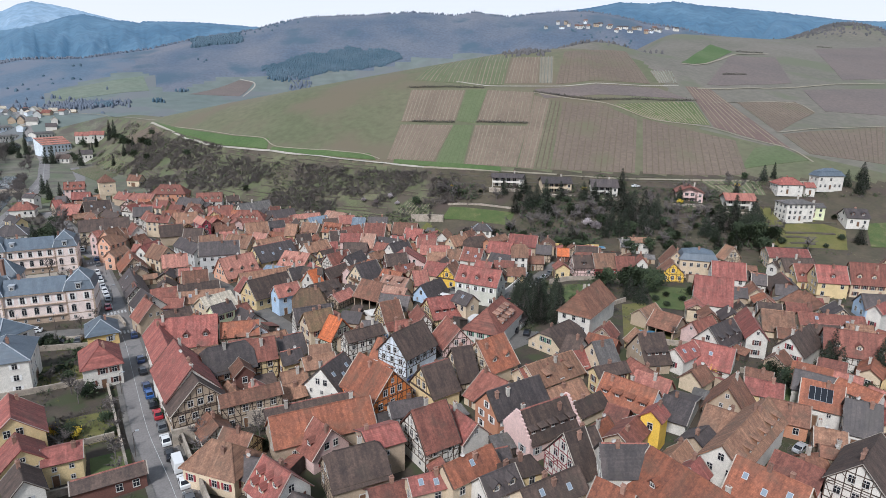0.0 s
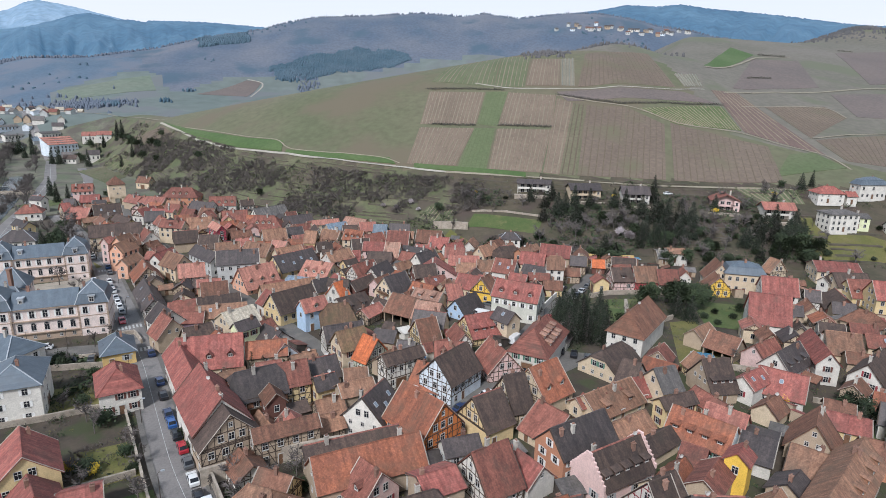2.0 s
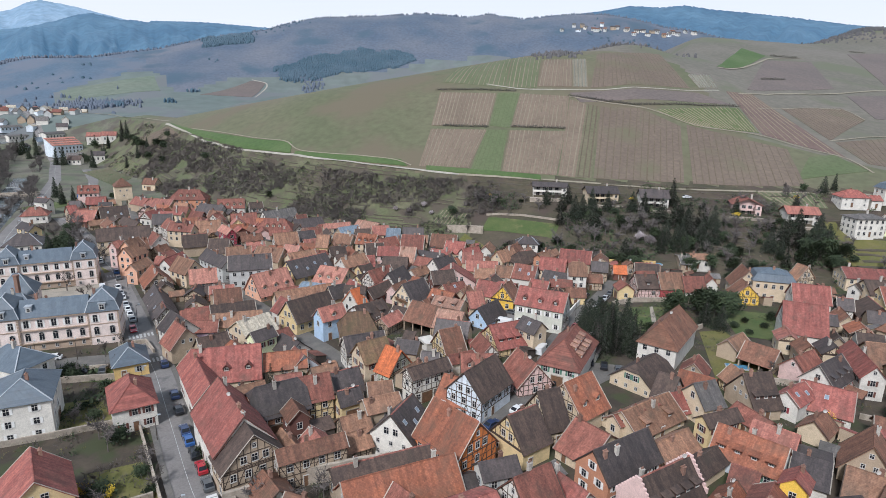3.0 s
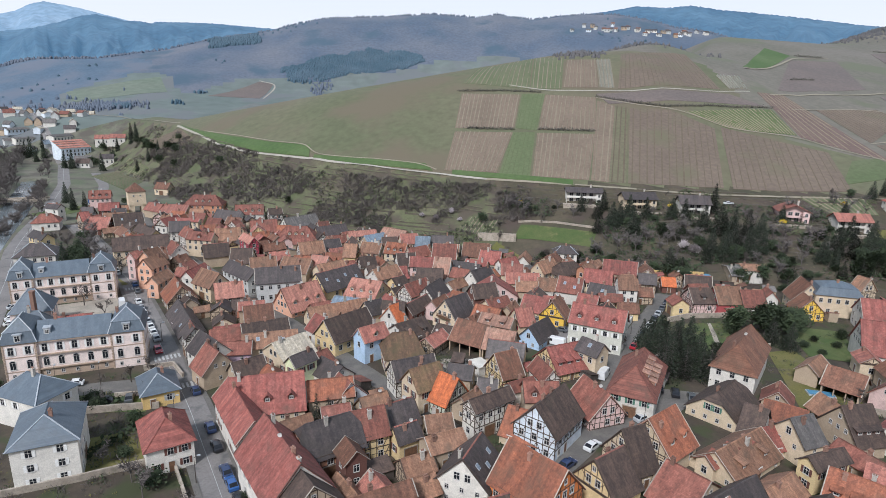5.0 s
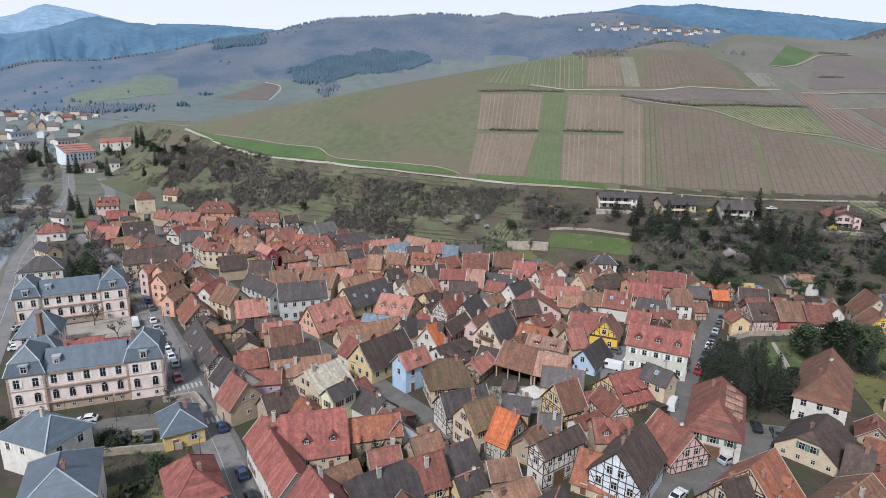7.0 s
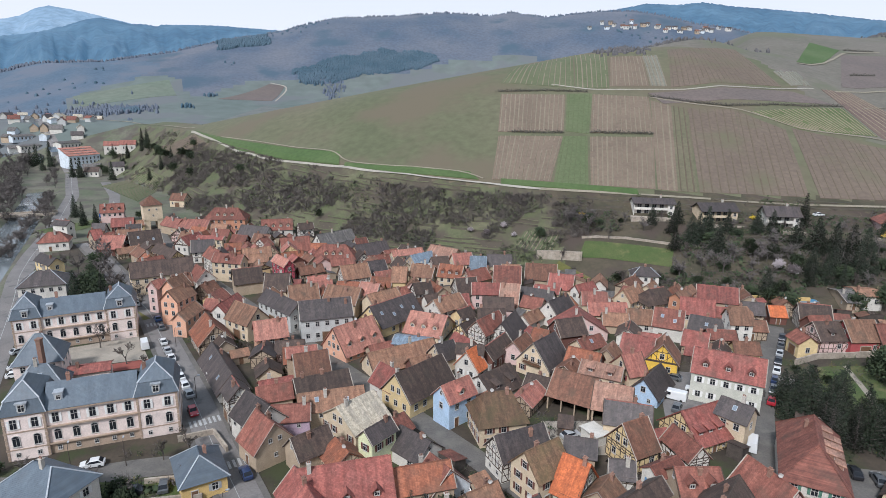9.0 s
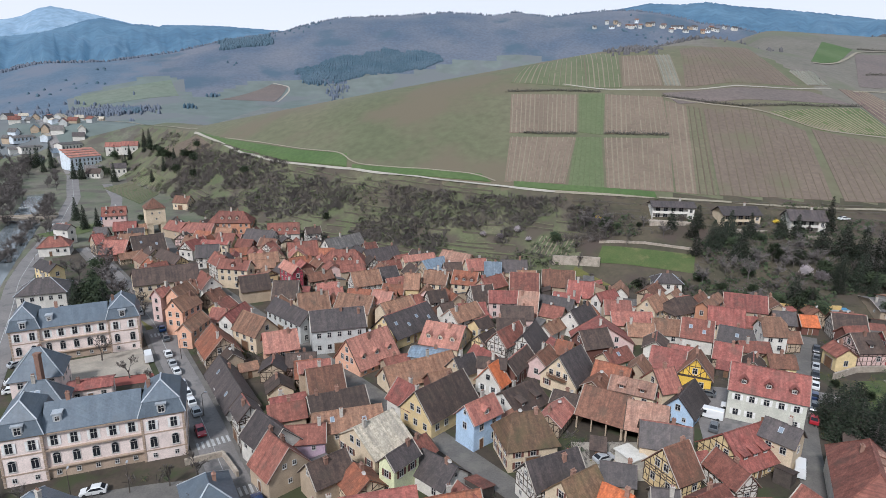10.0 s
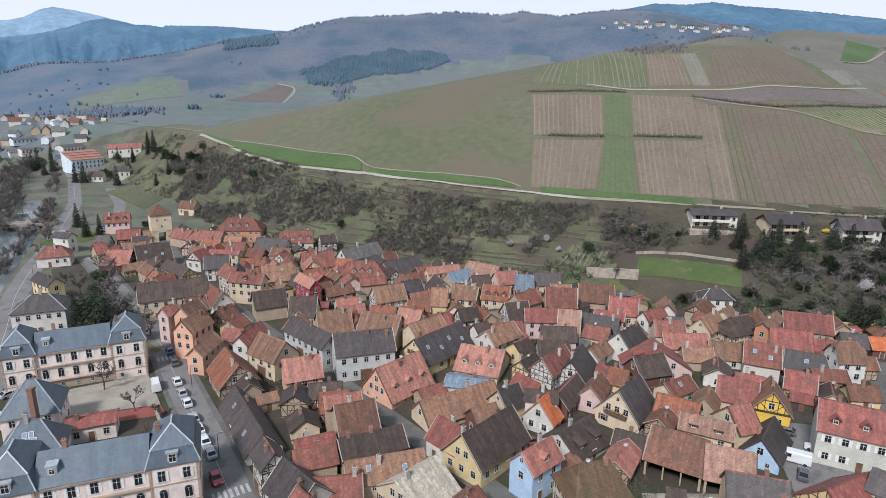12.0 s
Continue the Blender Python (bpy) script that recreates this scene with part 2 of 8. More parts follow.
RANGE_AZ = (-50, -38, -30, -25, -21, -18, -16, -14, -11.4, -8.6, -5.8, -2, 2, 4, 7, 11.3, 14, 16, 18, 19.3, 22, 24, 26.6, 29, 32, 50)
RANGE_Z = (93, 96, 106, 126, 150, 161, 171, 185, 198, 202, 206, 213, 208, 215, 206, 216, 216, 210, 200, 191, 182, 170, 160, 150, 140, 138)


RIVER = ((-40, -160), (-130, 60), (-175, 160), (-215, 250), (-240, 296), (-262, 338), (-287, 382), (-320, 440), (-362, 502), (-450, 620), (-600, 800))


def river_off(x, y):
    """How far a place lies from the middle of the river."""
    best = np.full(np.shape(x), 1e9)
    for (ax, ay), (bx, by) in zip(RIVER, RIVER[1:]):
        dx, dy = bx - ax, by - ay
        u = np.clip(((x - ax) * dx + (y - ay) * dy) / (dx * dx + dy * dy), 0, 1)
        best = np.minimum(best, np.hypot(x - ax - u * dx, y - ay - u * dy))
    return best


def height(x, y):
    """The height of the ground: the flat town, the steep scrub slope, the vineyard hill, the valley and the woods behind."""
    x, y = np.asarray(x, float), np.asarray(y, float)
    town = 1.8 * smooth(-90, 20, x) - 3.0 * (1 - smooth(5.5, 9.5, river_off(x, y)))
    foot, path, rise = np.interp(x, FOOT_X, FOOT_Y), np.interp(x, PATH_X, PATH_Y), np.interp(x, PATH_X, PATH_Z)
    s = np.clip((y - foot) / (path - foot), 0, 1)
    z = town + (rise - town) * (0.75 * s + 0.25 * s * s)
    crest = np.maximum(98 - 0.19 * np.maximum(0, 60 - x) + 32 * smooth(165, 260, x), rise + 2)
    grade = np.interp(x, (100, 150, 200, 235, 380, 600), (0.43, 0.362, 0.29, 0.27, 0.233, 0.22))
    up = rise + grade * np.maximum(0, y - path)
    k = 6.0
    soft = crest - k * np.log1p(np.exp(np.clip((crest - up) / k, -40, 40)))
    z = np.where(y > path, np.minimum(up, soft + 0.02) + np.maximum(0, rise - soft) * np.exp(-(y - path) / 12), z)
    past = np.maximum(0, y - path - (crest - rise) / grade - 25)
    z = z - 0.10 * past
    # the knoll on the crest and the wooded top of the hill beside it
    z = z + 10 * np.exp(-((x - 124) / 34) ** 2 - ((y - 532) / 36) ** 2) + 26 * np.exp(-((x - 505) / 60) ** 2 - ((y - 810) / 60) ** 2)
    # the valley floor rises towards the woods
    r, az = np.hypot(x + 30, y - 40), np.degrees(np.arctan2(x + 30, y - 40))
    valley = 0.13 * np.maximum(0, r - 560 - 3 * np.maximum(0, -az - 27)) * smooth(-48, -24, az) + 0.02 * np.maximum(0, r - 700)
    valley = np.where((y > 0) & (r > 300), np.minimum(valley, 72), 0)
    z = np.where(y > path, np.maximum(z, valley), np.maximum(z, np.where(r > 500, valley, z)))
    top = np.interp(az, RANGE_AZ, RANGE_Z)
    wood = np.minimum(valley, 66) + (top - 66) * smooth(920, 1290, r) - 0.04 * np.maximum(0, r - 1320)
    return np.where((y > 0) & (r > 900), np.maximum(z, wood), z)


def ground_at(x, y):
    return float(height(x, y))


# ---- mesh helpers ----
def mesh_from(verts, faces, materials, index=None, smooth_faces=False):
    me = bpy.data.meshes.new("mesh")
    me.from_pydata([tuple(v) for v in verts], [], faces)
    for m in materials:
        me.materials.append(m)
    if index:
        me.polygons.foreach_set("material_index", index)
    if smooth_faces:
        me.polygons.foreach_set("use_smooth", [True] * len(me.polygons))
    me.update()
    return me


class Solid:
    """Gathers boxes, prisms and quads into one mesh."""

    def __init__(self):
        self.v, self.f, self.i = [], [], []

    def add(self, verts, faces, mat=0):
        k = len(self.v)
        self.v += [tuple(v) for v in verts]
        self.f += [tuple(k + j for j in f) for f in faces]
        self.i += [mat] * len(faces)

    def box(self, x0, y0, z0, x1, y1, z1, mat=0):
        self.add([(x0, y0, z0), (x1, y0, z0), (x1, y1, z0), (x0, y1, z0), (x0, y0, z1), (x1, y0, z1), (x1, y1, z1), (x0, y1, z1)],
                 [(0, 3, 2, 1), (4, 5, 6, 7), (0, 1, 5, 4), (1, 2, 6, 5), (2, 3, 7, 6), (3, 0, 4, 7)], mat)

    def beam(self, a, b, wide, deep, out, mat=0):
        """A square timber from a to b; out is the side it stands proud of."""
        a, b, out = Vector(a), Vector(b), Vector(out)
        s = (b - a).cross(out).normalized() * wide / 2
        o = out * deep
        q = [a - s, a + s, b + s, b - s]
        self.add([*(v - out * 0.02 for v in q), *(v + o for v in q)], [(0, 1, 2, 3), (7, 6, 5, 4), (0, 4, 5, 1), (1, 5, 6, 2), (2, 6, 7, 3), (3, 7, 4, 0)], mat)

    def slab(self, quad, thick, mat=0):
        """A quad or triangle with thickness, given from its upper side."""
        q = [Vector(v) for v in quad]
        nrm = (q[1] - q[0]).cross(q[2] - q[0]).normalized()
        if nrm.z < 0:
            q.reverse()
            nrm = -nrm
        low = [v - nrm * thick for v in q]
        n = len(q)
        self.add(q + low, [tuple(range(n)), tuple(range(2 * n - 1, n - 1, -1)), *((i, n + i, n + (i + 1) % n, (i + 1) % n) for i in range(n))], mat)

    def mesh(self, *materials, smooth_faces=False):
        return mesh_from(self.v, self.f, materials, self.i, smooth_faces)


def part(name, data, parent, m=None, label=""):
    ob = new(name, data)
    ob.parent = parent
    if m is not None:
        ob.matrix_basis = m
    if label:
        ob["label"] = label
    return ob


# ---- ground ----
def build_ground():
    az = np.radians(np.concatenate([np.linspace(-180, -62, 24)[:-1], np.linspace(-62, 62, 250), np.linspace(62, 180, 24)[1:]]))
    rr = np.concatenate([np.linspace(0, 200, 24)[1:], np.linspace(200, 620, 110)[1:], np.geomspace(620, 1700, 70)[1:], np.geomspace(1700, 4700, 14)[1:]])
    A, R = np.meshgrid(az[:-1], rr)
    x, y = R * np.sin(A) - 30, R * np.cos(A) + 40
    z = height(x, y) - 0.02
    n, m = len(rr), len(az) - 1
    verts = [(-30, 40, -0.02), *zip(x.ravel(), y.ravel(), z.ravel())]
    faces = [(0, 1 + j, 1 + (j + 1) % m) for j in range(m)]
    for i in range(n - 1):
        a = 1 + i * m
        faces += [(a + j, a + m + j, a + m + (j + 1) % m, a + (j + 1) % m) for j in range(m)]
    return verts, faces


SCRUB = surface("grassy terraced slope", (0.074, 0.086, 0.038), (0.116, 0.112, 0.064), 0.06, 0.7, 0.95, 0.6, 0.8, 0, (0.072, 0.058, 0.042), (0.46, 0.6), 0.09)
VERGE = surface("rough grass beside the river", (0.086, 0.100, 0.056), (0.132, 0.122, 0.092), 0.05, 0.6, 0.95, 0.4, 0.8, 0, (0.082, 0.070, 0.056), (0.48, 0.62), 0.07)
VINE = surface("vineyard soil and grass", (0.090, 0.096, 0.050), (0.115, 0.108, 0.064), 0.012, 0.25, 0.95, 0.4, 0.5, 0, (0.116, 0.096, 0.062), (0.5, 0.62), 0.02)
HILLTOP = surface("mauve-brown hill plots", (0.112, 0.104, 0.080), (0.138, 0.122, 0.100), 0.014, 0.25, 0.95, 0.4, 0.5, 0, (0.104, 0.108, 0.068), (0.52, 0.60), 0.016)
# the next three distant covers carry blue air haze in their base colours
MEADOW = surface("hazy valley fields", (0.098, 0.124, 0.112), (0.122, 0.138, 0.128), 0.006, 0.05, 0.95, 0.2, 0.3, 0, (0.118, 0.126, 0.128), (0.5, 0.56), 0.012)
WOODS = surface("bare winter woods in blue haze", (0.066, 0.090, 0.128), (0.116, 0.124, 0.148), 0.010, 0.22, 0.95, 0.8, 0.25, 0, (0.054, 0.086, 0.118), (0.52, 0.62), 0.012)
WOODS_HAZED = surface("winter woods in deeper blue haze", (0.056, 0.094, 0.138), (0.088, 0.118, 0.156), 0.010, 0.22, 0.95, 0.8, 0.25, 0, (0.106, 0.122, 0.154), (0.52, 0.62), 0.010)
GARDEN = surface("rough hillside gardens", (0.046, 0.042, 0.024), (0.078, 0.062, 0.040), 0.09, 0.7, 0.95, 0.5, 1.0, 0, (0.060, 0.044, 0.034), (0.48, 0.62), 0.08)
# where the woods begin, by bearing and distance
WOOD_AZ = (-60, -37.2, -36.1, -34.2, -33.4, -33, -30.3, -27.7, -25.8, -24.6, -24.3, -22.7, -21.7, -20, -17, -14.4, -11.6, -10.2, -6, -1.2, 4.6, 12, 15.6, 20.8, 27.8, 30.3, 34, 60)
WOOD_R = (950, 970, 938, 905, 908, 1004, 1028, 1046, 1049, 1009, 935, 937, 964, 995, 1006, 995, 992, 1013, 1018, 1062, 1079, 1050, 1104, 1126, 1223, 1264, 1260, 1260)

gv, gf = build_ground()
gi = []
for f in gf:
    cx, cy = sum(gv[k][0] for k in f) / len(f), sum(gv[k][1] for k in f) / len(f)
    r = math.hypot(cx + 30, cy - 40)
    foot, path = np.interp(cx, FOOT_X, FOOT_Y), np.interp(cx, PATH_X, PATH_Y)
    bearing = math.degrees(math.atan2(cx + 30, cy - 40))
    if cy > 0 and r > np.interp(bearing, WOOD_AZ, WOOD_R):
        # woods left of this bearing take the bluer haze tint
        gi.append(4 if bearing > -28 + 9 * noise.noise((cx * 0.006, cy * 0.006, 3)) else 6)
    elif cy > path and cx > -330 and (r < 640 or cx > 120 and r < 1010):
        gi.append(8 if cx > 150 and r > 360 or cx > 60 and r > 470 else 2)
    elif cy > foot and cx > -330 and r < 640:
        gi.append(1 if cx < -6 else 5)
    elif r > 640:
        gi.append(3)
    elif r > 330 and cx < -150 or cx < -60 and river_off(cx, cy) < 22:
        gi.append(7)
    else:
        gi.append(0)
ground = tagged(new("ground", mesh_from(gv, gf, [SOIL, SCRUB, VINE, MEADOW, WOODS, GARDEN, WOODS_HAZED, VERGE, HILLTOP], gi, True)), "grey-brown town ground rising to scrub slope and vineyard hill", "ground", kind="structure")

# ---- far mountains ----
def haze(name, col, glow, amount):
    """Distant forest, mottled patches of trees, with blue air haze put into its colour and a glow."""
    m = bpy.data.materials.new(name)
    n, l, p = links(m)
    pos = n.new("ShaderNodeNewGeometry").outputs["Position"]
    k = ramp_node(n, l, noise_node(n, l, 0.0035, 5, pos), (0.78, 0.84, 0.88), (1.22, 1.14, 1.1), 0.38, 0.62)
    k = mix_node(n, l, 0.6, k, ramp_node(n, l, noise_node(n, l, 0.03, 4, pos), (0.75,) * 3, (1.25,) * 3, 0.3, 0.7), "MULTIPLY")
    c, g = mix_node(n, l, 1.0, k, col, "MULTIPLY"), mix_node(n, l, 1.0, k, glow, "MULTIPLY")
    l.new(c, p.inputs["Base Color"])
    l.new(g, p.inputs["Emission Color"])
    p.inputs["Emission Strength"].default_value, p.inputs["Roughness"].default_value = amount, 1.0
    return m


def mountain(name, dist, deep, profile, material, folds):
    """A wooded range: its crest follows the profile, spurs and hollows run down from it."""
    xs = np.linspace(-58, 58, 900)
    top = np.interp(xs, [a for a, _ in profile], [h for _, h in profile])
    verts, faces, rows = [], [], 16
    for i, a in enumerate(xs):
        for j in range(rows):
            u = j / (rows - 3)
            r = dist + (u - 1) * deep
            h = top[i] * (u ** 0.75 if u <= 1 else 1 - (u - 1) * 3)
            w = abs(noise.noise((a * 0.33 + u * 0.8, u * 1.1, dist * 0.01))) * 2 - 0.5 + 0.45 * noise.noise((a * 1.3 - u, u * 3.0, dist * 0.02)) + 0.2 * noise.noise((a * 4, u * 9, dist))
            h += folds * w * max(0, 1 - u) ** 0.6 * min(1, u * 4) + (folds * 0.05 * noise.noise((a * 14, dist, 1)) if u == 1 else 0)
            verts.append((-30 + r * math.sin(radians(a)), 40 + r * math.cos(radians(a)), max(-5, h)))
    for i in range(len(xs) - 1):
        for j in range(rows - 1):
            q = i * rows + j
            faces.append((q, q + rows, q + rows + 1, q + 1))
    return tagged(new(name, mesh_from(verts, faces, [material], None, True)), "hazy blue wooded mountains along the skyline", "mountains", kind="structure")


# blue emission stands in for the air before the mountains
HAZE_NEAR = haze("near mountains with haze glow", (0.022, 0.046, 0.066), (0.19, 0.40, 0.64), 0.38)
HAZE_FAR = haze("far mountains with haze glow", (0.05, 0.075, 0.10), (0.38, 0.58, 0.80), 0.58)
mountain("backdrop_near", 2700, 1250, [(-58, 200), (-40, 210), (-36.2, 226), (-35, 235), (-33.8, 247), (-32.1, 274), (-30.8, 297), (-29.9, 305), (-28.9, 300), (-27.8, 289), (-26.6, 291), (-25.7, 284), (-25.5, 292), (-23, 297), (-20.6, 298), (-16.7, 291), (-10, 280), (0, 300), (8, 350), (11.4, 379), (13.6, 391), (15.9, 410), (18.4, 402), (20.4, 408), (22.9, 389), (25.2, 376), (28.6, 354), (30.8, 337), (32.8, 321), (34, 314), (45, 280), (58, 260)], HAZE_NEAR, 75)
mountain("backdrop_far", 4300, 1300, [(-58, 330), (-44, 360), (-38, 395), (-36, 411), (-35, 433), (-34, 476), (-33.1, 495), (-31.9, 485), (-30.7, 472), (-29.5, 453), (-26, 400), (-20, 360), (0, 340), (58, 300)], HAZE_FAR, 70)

# ---- houses ----
WATCH = Vector((-35, 40))
rng = random.Random(7)
SPOTS = []


def relief(xs, zs, depth, mat, materials, back=-0.04):
    """One connected panel on a wall: a grid of cells, each at its own depth, with sides between them."""
    v, f, mi, key = [], [], [], {}

    def at(i, j, d):
        k = (i, j, round(d, 4))
        if k not in key:
            key[k] = len(v)
            v.append((xs[i], d, zs[j]))
        return key[k]

    nx, nz = len(xs) - 1, len(zs) - 1
    for i in range(nx):
        for j in range(nz):
            d, m = depth(i, j), mat(i, j)
            f.append((at(i, j, d), at(i, j + 1, d), at(i + 1, j + 1, d), at(i + 1, j, d)))
            mi.append(m)
            for (a, b), (p, q) in (((i + 1, j), ((i + 1, j), (i + 1, j + 1))), ((i, j + 1), ((i + 1, j + 1), (i, j + 1))), ((i - 1, j), ((i, j + 1), (i, j))), ((i, j - 1), ((i, j), (i + 1, j)))):
                e = depth(a, b) if 0 <= a < nx and 0 <= b < nz else back
                if e < d - 1e-4:
                    f.append((at(*p, d), at(*q, d), at(*q, e), at(*p, e)))
                    mi.append(m)
    return mesh_from(v, f, materials, mi)


def window_mesh(w, h, arch=False):
    t = 0.09
    if not arch:
        xs = [-w / 2 - t, -w / 2, -0.03, 0.03, w / 2, w / 2 + t]
        zs = [-h / 2 - t * 1.4, -h / 2, h * 0.12, h * 0.12 + 0.05, h / 2, h / 2 + t]

        def deep(i, j):
            if j == 0:
                return 0.13
            if i in (0, 4) or j == 4:
                return 0.07
            return 0.045 if i == 2 or j == 2 else 0.012

        return relief(xs, zs, deep, lambda i, j: 1 if i in (1, 3) and j in (1, 3) else 0, (FRAME, GLASS))
    s = Solid()
    d = 0.07
    s.box(-w / 2 - t, -0.03, -h / 2 - t, -w / 2, d, h / 2 + t, 0)
    s.box(w / 2, -0.03, -h / 2 - t, w / 2 + t, d, h / 2 + t, 0)
    s.box(-w / 2 - t * 1.6, -0.03, -h / 2 - t * 1.4, w / 2 + t * 1.6, d * 2, -h / 2, 0)
    s.box(-0.03, -0.02, -h / 2, 0.03, 0.05, h / 2, 0)
    s.add([(-w / 2, 0.012, -h / 2), (w / 2, 0.012, -h / 2), (w / 2, 0.012, h / 2), (-w / 2, 0.012, h / 2)], [(3, 2, 1, 0)], 1)
    n = 7
    pts = [(math.cos(math.pi * k / n) * (w / 2 + t), math.sin(math.pi * k / n) * (w / 2 + t) * 0.8) for k in range(n + 1)]
    s.add([(x, 0.05, h / 2 + t + z) for x, z in pts], [tuple(range(n, -1, -1))], 1)
    for (xa, za), (xb, zb) in zip(pts, pts[1:]):
        s.beam((xa, 0, h / 2 + t + za), (xb, 0, h / 2 + t + zb), 0.14, 0.1, (0, 1, 0), 0)
    return s.mesh(FRAME, GLASS)


def shutter_mesh(w, h, mat):
    zs = [-h / 2 + h * k / 8 for k in range(9)]
    return relief([-w / 2, -w / 2 + 0.05, w / 2 - 0.05, w / 2], zs, lambda i, j: 0.065 if i in (0, 2) or j % 2 else 0.045, lambda i, j: 0, (mat,), 0.0)


WINDOW = window_mesh(0.95, 1.3)
WINDOW_SMALL = window_mesh(0.62, 0.8)
WINDOW_DORMER = window_mesh(0.7, 0.6)
WINDOW_TALL = window_mesh(1.05, 1.9)
WINDOW_ARCH = window_mesh(1.1, 1.6, True)
SHUTTERS = {k: shutter_mesh(0.46, 1.34, m) for k, m in SHUTTER.items()}


def door_mesh():
    xs, zs = [-0.62, -0.5, -0.38, 0.38, 0.5, 0.62], [0, 0.2, 0.95, 1.1, 1.9, 2.1, 2.25]
    edge = lambda i, j: i in (0, 4) or j == 5
    return relief(xs, zs, lambda i, j: 0.1 if edge(i, j) else (0.06 if i == 2 and j in (1, 3) else 0.04), lambda i, j: 0 if edge(i, j) else 1, (FRAME, WOOD))


def gate_mesh():
    xs = [-1.5, -1.35]
    for k in range(9):
        xs += [-1.35 + 0.3 * k + 0.27, -1.35 + 0.3 * (k + 1)]
    xs.append(1.5)
    n = len(xs) - 2
    edge = lambda i, j: i in (0, n) or j == 1
    return relief(xs, [0, 2.6, 2.8], lambda i, j: 0.12 if edge(i, j) else (0.05 if i % 2 else 0.03), lambda i, j: 0 if edge(i, j) else 1, (STONE, WOOD))


def chimney_mesh(h, mat):
    s = Solid()
    s.box(-0.33, -0.28, -1.2, 0.33, 0.28, h)
    s.box(-0.4, -0.35, h - 0.12, 0.4, 0.35, h + 0.02)
    for k in (-0.16, 0.16):
        s.box(k - 0.1, -0.1, h + 0.02, k + 0.1, 0.1, h + 0.32, 1)
    return s.mesh(mat, BRICK)


DOOR, GATE = door_mesh(), gate_mesh()
CHIMNEYS = [chimney_mesh(1.3, BRICK), chimney_mesh(1.7, CHIMNEY_PALE), chimney_mesh(1.1, BRICK)]


def skylight_mesh():
    s = Solid()
    s.box(-0.42, -0.55, 0, 0.42, 0.55, 0.1, 0)
    s.add([(-0.34, -0.47, 0.105), (0.34, -0.47, 0.105), (0.34, 0.47, 0.105), (-0.34, 0.47, 0.105)], [(0, 1, 2, 3)], 1)
    return s.mesh(ZINC, SKYGLASS)


SKYGLASS = bpy.data.materials.new("skylight glass")
_n, _l, _p = links(SKYGLASS)
_p.inputs["Base Color"].default_value, _p.inputs["Roughness"].default_value = (0.20, 0.24, 0.28, 1), 0.05
SKYLIGHT = skylight_mesh()


def dish_mesh():
    s = Solid()
    ring = [(0.4 * math.cos(a), 0.4 * math.sin(a)) for a in (k * math.pi / 5 for k in range(10))]
    s.add([(x, 0.12, z) for x, z in ring] + [(0, 0, 0)], [(k, (k + 1) % 10, 10) for k in range(10)])
    s.add([(x, 0.1, z) for x, z in ring] + [(0, -0.04, 0)], [((k + 1) % 10, k, 10) for k in range(10)])
    s.box(-0.02, -0.5, -0.02, 0.02, 0, 0.02)
    s.box(-0.03, -0.5, -0.7, 0.03, -0.44, 0.02)
    return s.mesh(FRAME)


DISH = dish_mesh()
DORMERS = {}


def dormer_meshes(roof, wall, shed):
    """A small roof house with its window: body and roof, the front towards +y."""
    key = (roof, wall, shed)
    if key not in DORMERS:
        b, r = Solid(), Solid()
        w, h, d = 0.7, 0.95, 2.4
        if shed:
            b.add([(-w, 0, -0.2), (w, 0, -0.2), (w, 0, h), (-w, 0, h), (-w, -d, h + 0.5), (w, -d, h + 0.5), (-w, -d, -0.2), (w, -d, -0.2)], [(0, 3, 2, 1)], 0)
            b.add([(-w, 0, -0.2), (w, 0, -0.2), (w, 0, h), (-w, 0, h), (-w, -d, h + 0.5), (w, -d, h + 0.5), (-w, -d, -0.2), (w, -d, -0.2)], [(0, 6, 4, 3), (1, 2, 5, 7)], 1)
            r.slab([(-w - 0.25, 0.45, h - 0.06), (w + 0.25, 0.45, h - 0.06), (w + 0.25, -d, h + 0.62), (-w - 0.25, -d, h + 0.62)], 0.12)
        else:
            v = [(-w, 0, -0.2), (w, 0, -0.2), (w, 0, h), (0, 0, h + 0.6), (-w, 0, h), (-w, -d, -0.2), (w, -d, -0.2), (w, -d, h), (0, -d, h + 0.6), (-w, -d, h)]
            b.add(v, [(4, 3, 2, 1, 0)], 0)
            b.add(v, [(0, 5, 9, 4), (1, 2, 7, 6)], 1)
            for k in (-1, 1):
                r.slab([(0, 0.35, h + 0.68), (0, -d, h + 0.68), (k * (w + 0.25), -d, h - 0.16), (k * (w + 0.25), 0.35, h - 0.16)], 0.1)
        DORMERS[key] = (b.mesh(WALL[wall], ROOF[roof]), r.mesh(ROOF[roof]))
    return DORMERS[key]


def sag(x, y, seed):
    return 0.07 * noise.noise((x * 0.35 + seed, y * 0.35, seed * 1.7))


